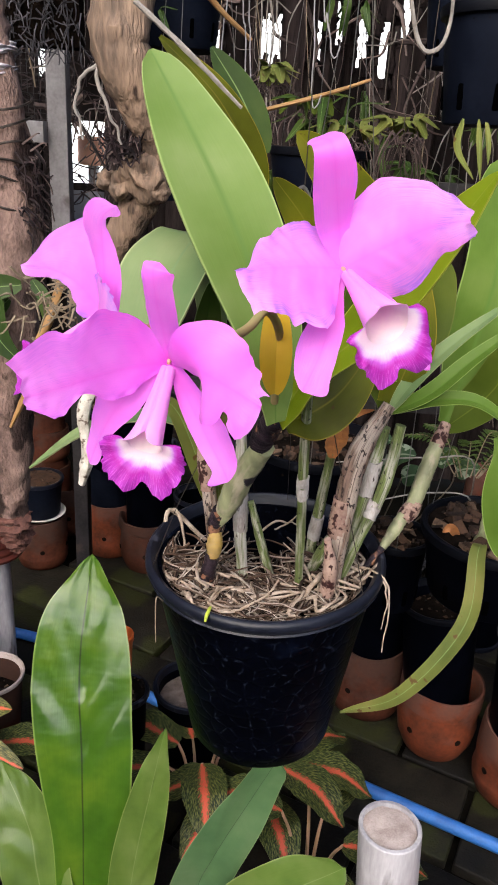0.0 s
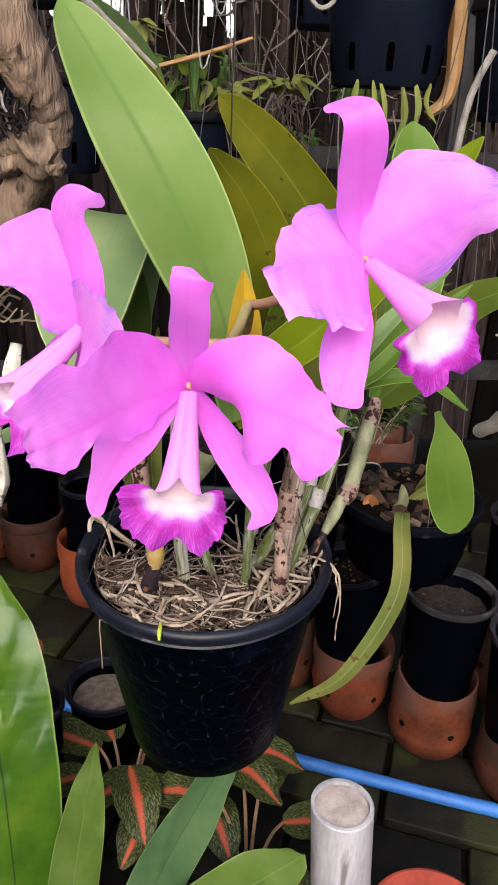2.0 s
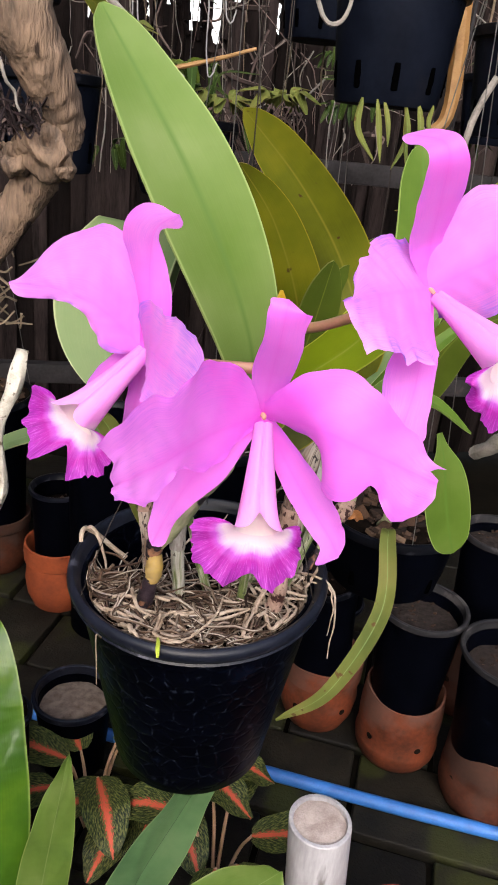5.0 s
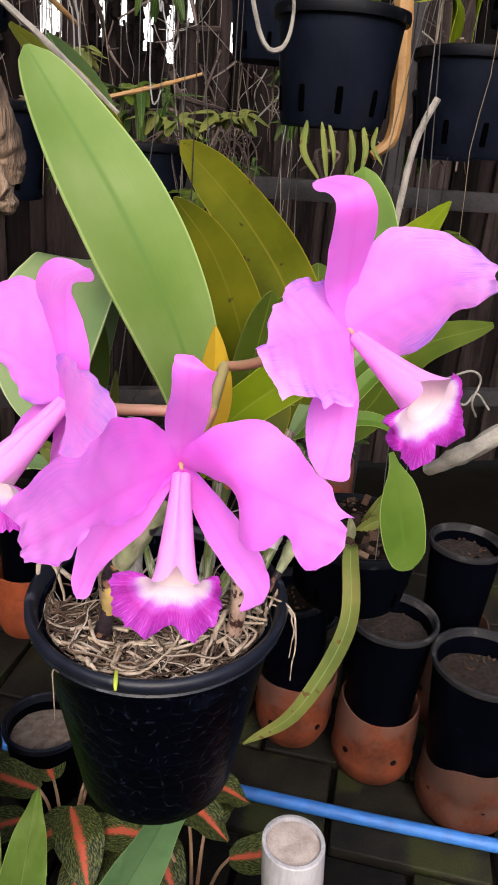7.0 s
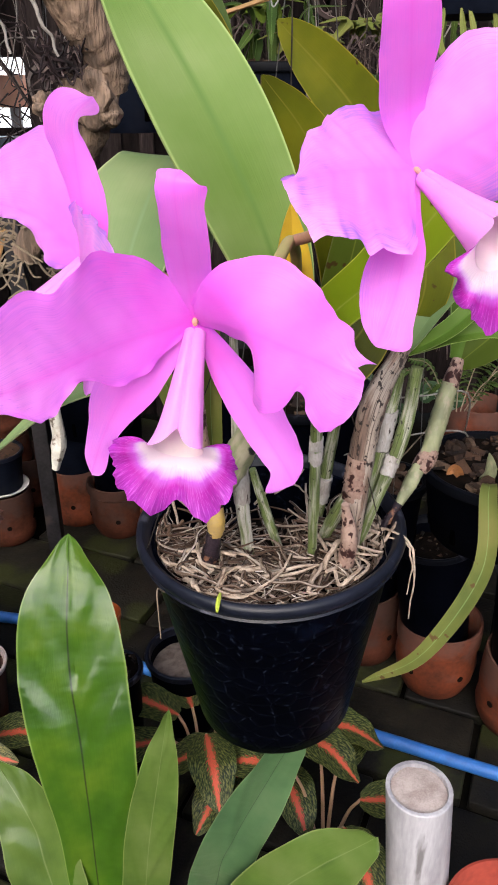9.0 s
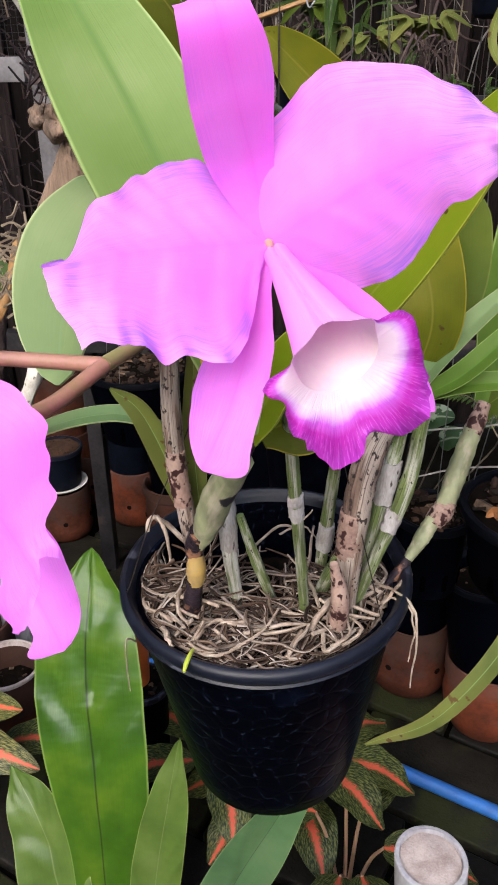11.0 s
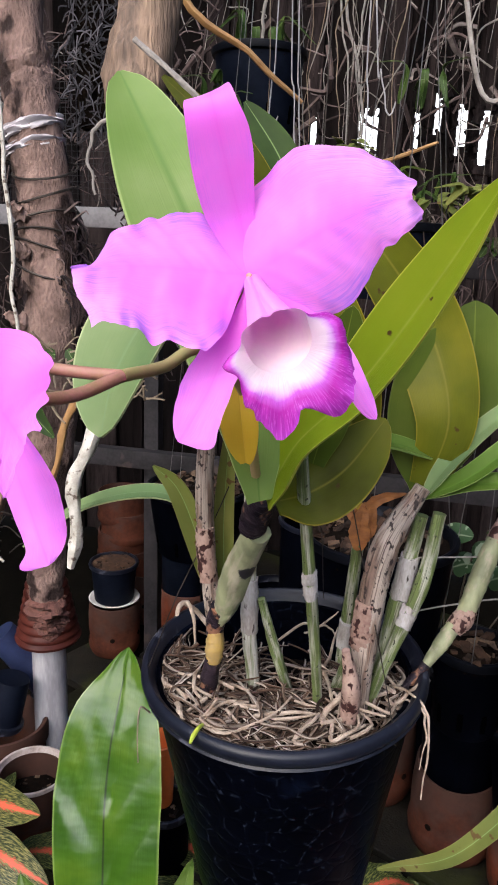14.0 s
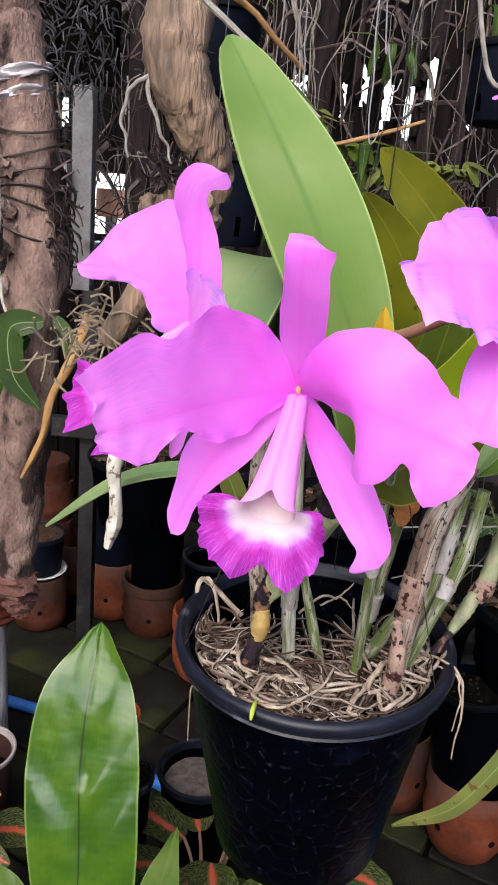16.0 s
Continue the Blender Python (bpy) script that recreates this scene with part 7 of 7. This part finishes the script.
fernbit = thing("shade_fern", (0.33, 1.12, 0.66), "feathery dark green fern behind the hanging pots", "fern")
for k in range(9):
    a = -2.6 + 0.34 * k
    base = Vector((0.33 + 0.02 * math.cos(a), 1.12, 0.66))
    tipp = base + Vector((0.10 * math.cos(a), 0.05 * math.sin(a) + 0.06, 0.055 + 0.03 * math.sin(k * 2.1)))
    axis = spline([base, base.lerp(tipp, 0.5) + Vector((0, 0, 0.03)), tipp], 14)
    part("stalk", tube(B(), [base, base.lerp(tipp, 0.5) + Vector((0, 0, 0.03)), tipp], [0.0012, 0.0006], 10, 5), M_TWIG, fernbit)
    bm = B()
    for i, p in enumerate(axis[2:-1]):
        t = (axis[i + 3] - p).normalized()
        s = t.cross(Vector((0, 0, 1))).normalized()
        L = 0.022 * math.sin(math.pi * (i + 1.5) / 14)
        for sg in (-1, 1):
            blade(bm, [p, p + s * sg * L * 0.5 + t * 0.003, p + s * sg * L + t * 0.006 - Vector((0, 0, 0.003))], 0.0028, (0, 0, 1), (0.8, 0.7), 5, 2, thick=0.0004)
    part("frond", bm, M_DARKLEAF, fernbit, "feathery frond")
small = thing("background_leaves", (0.0, 0.85, 1.2), "brown-edged leaves of an orchid hung behind", "orchid")
part("leaf", blade(B(), [(-0.028, 0.66, 1.08), (-0.024, 0.65, 1.13), (-0.051, 0.64, 1.18), (-0.098, 0.63, 1.222)], 0.0155, (0.2, -1, 0.2), (0.8, 0.6), 24, 8, fold=0.2), M_LEAF_OLIVE, small, "narrow olive leaf with rusty edge")
part("leaf", blade(B(), [(-0.02, 0.80, 1.14), (-0.045, 0.80, 1.19), (-0.078, 0.80, 1.235)], 0.018, (0.2, -1, 0.2), (0.8, 0.6), 24, 8, fold=0.2), M_DARKLEAF, small)

vine = thing("climbing_vine", (-0.47, 0.97, 1.3), "grey-stemmed vine with pale green leaves beside the trunk", "vine")
part("stem", tube(B(), [(-0.60, 0.95, 1.345), (-0.515, 0.95, 1.325), (-0.465, 0.95, 1.303), (-0.41, 0.95, 1.255), (-0.365, 0.925, 1.24)], [0.004, 0.0045, 0.0045, 0.003], 24, 8, rough=0.2), M_TWIG_PALE, vine, "pale grey stem")
for pts, w, mt in (([(-0.515, 0.945, 1.325), (-0.495, 0.94, 1.31), (-0.465, 0.935, 1.30)], 0.014, M_LEAF), ([(-0.47, 0.945, 1.30), (-0.465, 0.935, 1.275), (-0.478, 0.93, 1.255)], 0.015, M_LEAF_GREY), ([(-0.44, 0.945, 1.285), (-0.434, 0.935, 1.255), (-0.445, 0.93, 1.225), (-0.462, 0.93, 1.192)], 0.014, M_LEAF_BRIGHT), ([(-0.52, 0.95, 1.33), (-0.54, 0.94, 1.315), (-0.57, 0.935, 1.305)], 0.013, M_LEAF), ([(-0.455, 0.95, 1.29), (-0.462, 0.94, 1.26), (-0.470, 0.935, 1.23)], 0.010, M_DARKLEAF), ([(-0.425, 0.945, 1.27), (-0.415, 0.935, 1.25), (-0.425, 0.93, 1.225)], 0.009, M_LEAF_MID)):
    part("leaf", blade(B(), pts, w, (0.1, -0.8, 0.6), (0.75, 0.6), 18, 8, fold=0.2, cup=0.1), mt, vine, "small pointed green leaf")
hearts = thing("striped_leaf_plant", (0.22, 1.22, 0.6), "low plant with round dark leaves veined in silver, in the shade", "foliage plant")
for k, (x, y, z) in enumerate(((0.19, 1.2, 0.685), (0.235, 1.2, 0.66), (0.21, 1.22, 0.63), (0.38, 1.3, 0.60), (0.34, 1.3, 0.62), (0.12, 1.3, 0.64), (0.27, 1.25, 0.60))):
    part("leaf", blade(B(), [(x - 0.018, y + 0.01, z - 0.012), (x, y, z), (x + 0.022, y - 0.012, z + 0.004)], 0.021, (0.1, -0.7, 0.7), (0.7, 0.5), 14, 8, fold=0.12, seed=k), M_HEARTS, hearts)
    part("stem", tube(B(), [(x - 0.018, y + 0.01, z - 0.012), (x - 0.02, y + 0.08, z - 0.1), (0.22 + 0.1 * (x - 0.22), 1.46, 0.27)], [0.0016, 0.0016], 8, 5), M_TWIG, hearts, "thin stalk")
clay_pot((0.545, 1.62, 0.29), 0.075, 0.17, "terracotta pot on an upturned black pot in the shade", M_TERRA)
plastic_pot((0.545, 1.62, 0.29), 0.085, 0.29, "upturned black pot carrying a terracotta pot", 0.8, tilt=(180, 0, 0))
for pts in ([(0.10, 0.95, 0.742), (0.166, 0.95, 0.752), (0.226, 0.95, 0.759), (0.30, 0.98, 0.74)], [(0.12, 0.97, 0.66), (0.177, 0.95, 0.691), (0.235, 0.95, 0.706), (0.30, 0.97, 0.69)]):
    part("stem", tube(B(), pts + [(0.34, 1.2, 0.5), (0.26, 1.46, 0.27)], [0.0011, 0.0014], 30, 5), M_TWIG_PALE, hearts, "thin pale stalk")
plastic_pot((0.215, 1.50, 0.0), 0.09, 0.30, "black pot of silver-veined plants in the shade", 0.8, fill=M_SOIL)

# shelf frame
shelf = thing("shelf_frame", (0, 1.6, 0), "grey painted steel shelf frame with wire mesh", "shelf frame")
for x, w, z, mt in ((-0.875, 0.72, 1.148, M_STEEL_LIT), (0.90, 1.7, 1.078, M_STEEL), (0.1, 3.2, 0.62, M_STEEL)):
    bm = B()
    box(bm, (w, 0.03, 0.042), Matrix.Translation((x, 1.62, z)), 0.003)
    part("rail", bm, mt, shelf)
for x in (-1.2, -0.47, 0.62, 1.5):
    bm = B()
    box(bm, (0.035, 0.035, 0.92 if x == -0.47 else 1.5), Matrix.Translation((x, 1.65, 0.46 if x == -0.47 else 0.75)), 0.003)
    part("post", bm, M_STEEL, shelf)
# lighter stretch above the dark post stands in for light falling there
bm = B()
box(bm, (0.042, 0.035, 0.58), Matrix.Translation((-0.494, 1.65, 1.21)), 0.003)
part("upright", bm, M_STEEL_LIT, shelf, "grey upright above the rail, coloured as if lit")
bm = B()
for k in range(60):
    tube(bm, [(-1.2 + 0.0125 * k, 1.66, 1.16), (-1.2 + 0.0125 * k, 1.66, 1.5)], [0.0006] * 2, 1, 4)
for k in range(28):
    tube(bm, [(-1.2, 1.661, 1.16 + 0.0125 * k), (-0.46, 1.661, 1.16 + 0.0125 * k)], [0.0006] * 2, 1, 4)
tagged(part("wire_mesh", bm, M_STEEL, shelf, "fine grey wire mesh"), kind="stuff")
tagged(part("pipe_rail", tube(B(), [(-2.2, 0.93, 1.80), (2.2, 0.93, 1.80)], [0.014, 0.014], 4, 14), M_STEEL), "grey steel pipe from which pots hang", "pipe")
tagged(part("pipe_rail", tube(B(), [(-2.2, 0.60, 1.845), (2.2, 0.60, 1.845)], [0.012, 0.012], 4, 14), M_STEEL), "grey steel pipe from which pots hang", "pipe")

# back fence of uneven boards, with gaps through which the bright sky shows
fence = thing("wall_back", (0.2, 2.6, 0), "dark board wall with bright gaps between the boards", "wall", kind="structure")
GAPS = [(-0.79, 0.17, 0.84, 1.19), (-0.30, 0.045, 1.39, 1.50), (-0.145, 0.085, 1.39, 1.53), (0.025, 0.04, 1.40, 1.53), (0.085, 0.045, 1.45, 1.58), (-0.52, 0.03, 1.40, 1.50), (0.155, 0.055, 1.39, 1.55), (0.225, 0.05, 1.35, 1.52), (0.285, 0.05, 1.48, 1.62), (0.42, 0.035, 1.40, 1.52), (-0.86, 0.05, 1.30, 1.42), (0.60, 0.035, 1.44, 1.62)]
x, row = -3.0, True
while x < 3.2:
    gap = next((g for g in GAPS if g[0] - 1e-6 <= x < g[0] + 0.075), None)
    w = gap[1] if gap else rng.uniform(0.06, 0.10)
    nxt = min([g[0] for g in GAPS if g[0] > x + 1e-6], default=9)
    if not gap and x + w > nxt:
        w = max(0.02, nxt - x + 0.012)
    if gap:
        GAPS.remove(gap)
    bm = B()
    row = not row
    yy = 2.59 if row else 2.613
    if gap and w > 0.15:
        box(bm, (w, 0.02, 0.024), Matrix.Translation((x + w / 2, yy, 0.982)), 0.002)
    if gap:
        box(bm, (w, 0.02, gap[2]), Matrix.Translation((x + w / 2, yy, gap[2] / 2)), 0.003)
        box(bm, (w, 0.02, 2.7 - gap[3]), Matrix.Translation((x + w / 2, yy, (2.7 + gap[3]) / 2)), 0.003)
        # cones added along the gap's edge to round off the bright patch
        for _ in range(14 if w < 0.15 else 0):
            edge = rng.choice((0, 1, 2, 3))
            fx = x + (0.0 if edge == 0 else w if edge == 1 else rng.uniform(0, w))
            fz = gap[2] if edge == 2 else gap[3] if edge == 3 else rng.uniform(gap[2], gap[3])
            q = Matrix.Translation((fx, yy - 0.012, fz)) @ Matrix.Rotation(rng.uniform(-0.6, 0.6), 4, "Y")
            bmesh.ops.create_cone(bm, cap_ends=True, segments=9, radius1=rng.uniform(0.006, 0.016), radius2=rng.uniform(0.004, 0.012), depth=rng.uniform(0.02, 0.06), matrix=q)
    else:
        box(bm, (w, 0.02, 2.7), Matrix.Translation((x + w / 2, yy, 1.35)), 0.003)
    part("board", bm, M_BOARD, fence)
    x += w - 0.012
bm = B()
box(bm, (6.0, 0.02, 2.2), Matrix.Translation((0, 3.6, 1.75)))
M_SKY = bpy.data.materials.new("overcast sky")
M_SKY.use_nodes = True
M_SKY.node_tree.nodes["Principled BSDF"].inputs["Base Color"].default_value = (0.8, 0.8, 0.8, 1)
M_SKY.node_tree.nodes["Principled BSDF"].inputs["Emission Color"].default_value = (1, 0.98, 0.96, 1)
M_SKY.node_tree.nodes["Principled BSDF"].inputs["Emission Strength"].default_value = 1.3
tagged(part("backdrop", bm, M_SKY), "bright white overcast sky beyond the wall", "sky", kind="structure")
bm = B()
box(bm, (2.2, 0.1, 0.93), Matrix.Translation((-0.7, 3.25, 0.465)), 0.004)
tagged(part("wall_outside", bm, mat("pale blue-grey plaster", (0.42, 0.47, 0.50), (0.32, 0.36, 0.38), 0.85, 6, 0.2)), "pale blue-grey wall outside, seen through the gap", "wall", kind="structure")
# clay colour raised to make up for the light this pot lacks
clay_pot((-0.757, 2.9, 1.043), 0.058, 0.10, "peach coloured clay pot outside, seen through a gap", mat("peach clay", (0.88, 0.50, 0.36), (0.80, 0.42, 0.29), 0.8, 14, 0.1), holes=0)
pvc_post(-0.757, 2.9, 1.043, 0.02, "pale post outside the board wall")
tangle = thing("root_tangle", (0.1, 1.7, 1.4), "tangle of dead brown stems and roots hanging in the shade", "dead stems")
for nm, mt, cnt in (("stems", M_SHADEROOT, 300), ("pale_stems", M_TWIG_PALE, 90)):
    bm = B()
    for k in range(cnt):
        p = Vector((rng.uniform(-0.7, 1.0), rng.uniform(1.75, 2.45), rng.uniform(1.15, 1.95)))
        h = rng.uniform(0, 6.283)
        L = rng.uniform(0.06, 0.22)
        q = p + Vector((math.cos(h) * L * 0.6, rng.uniform(-.05, .05), -abs(math.sin(h)) * L))
        r = rng.choice((0.0014, 0.002, 0.003, 0.005, 0.008) if nm == "stems" else (0.0012, 0.0018, 0.0024))
        tube(bm, [p, p.lerp(q, 0.5) + Vector((rng.uniform(-.04, .04), 0, rng.uniform(-.03, .05))), q], [r, r * 0.8, r * 0.4], 9, 5)
    tagged(part(nm[:-1] + "_tangle", bm, mt, tangle), kind="stuff")
part("hanger_wire", tube(B(), [(0.1, 2.0, 1.7), (0.1, 2.0, 2.715)], [0.001, 0.001], 2, 4), M_WIRE, tangle, "wire from the net")
# unseen side walls added to keep horizon light off the plants
for s, nm in ((-1, "wall_left"), (1, "wall_right")):
    bm = B()
    box(bm, (0.02, 5.2, 2.7), Matrix.Translation((s * 2.4 + 0.1, 0.05, 1.35)), 0.004)
    tagged(part(nm, bm, M_BOARD), "added dark side wall, unseen, cuts side light", "wall", kind="structure")
# unseen pale wall added to bounce fill light and feed gloss reflections
bm = B()
box(bm, (5.0, 0.02, 1.2), Matrix.Translation((0.1, -2.55, 0.6)), 0.004)
tagged(part("wall_front", bm, M_BOUNCE), "added pale wall behind the viewer, unseen, bounces light forward", "wall", kind="structure")
# unseen net added overhead to block sky light from the back
bm = B()
box(bm, (5.2, 1.2, 0.01), Matrix.Translation((0.1, 2.05, 2.72)), 0.002)
tagged(part("ceiling", bm, M_NET), "added black net overhead, unseen, darkens the back", "ceiling", kind="structure")

# paving stones
stone_mesh = []
for k in range(6):
    bm = B()
    box(bm, (0.29, 0.19, 0.04), None, 0.006)
    bmesh.ops.subdivide_edges(bm, edges=bm.edges[:], cuts=1)
    for v in bm.verts:
        v.co += 0.003 * noise.noise_vector(v.co * 9 + Vector((k * 5, 0, 0)))
    me = bpy.data.meshes.new("paving_stone")
    bm.to_mesh(me)
    bm.free()
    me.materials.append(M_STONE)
    for p in me.polygons:
        p.use_smooth = True
    stone_mesh.append(me)
turn = radians(-24)
for i in range(-4, 9):
    for j in range(-3, 11):
        u, v = (i + 0.5 * (j % 2)) * 0.302, j * 0.202
        x, y = u * math.cos(turn) - v * math.sin(turn), u * math.sin(turn) + v * math.cos(turn) + 0.1
        if not (-1.4 < x < 1.6 and 0.0 < y < 2.5):
            continue
        ob = new("paving_stone", rng.choice(stone_mesh))
        ob.matrix_basis = pose(x, y, -0.0195 + rng.uniform(-.003, .003), rng.uniform(-.8, .8), rng.uniform(-.8, .8), -24 + rng.choice((0, 180)) + rng.uniform(-1, 1))
        ob.parent = paving
        ob.matrix_parent_inverse = paving.matrix_basis.inverted()
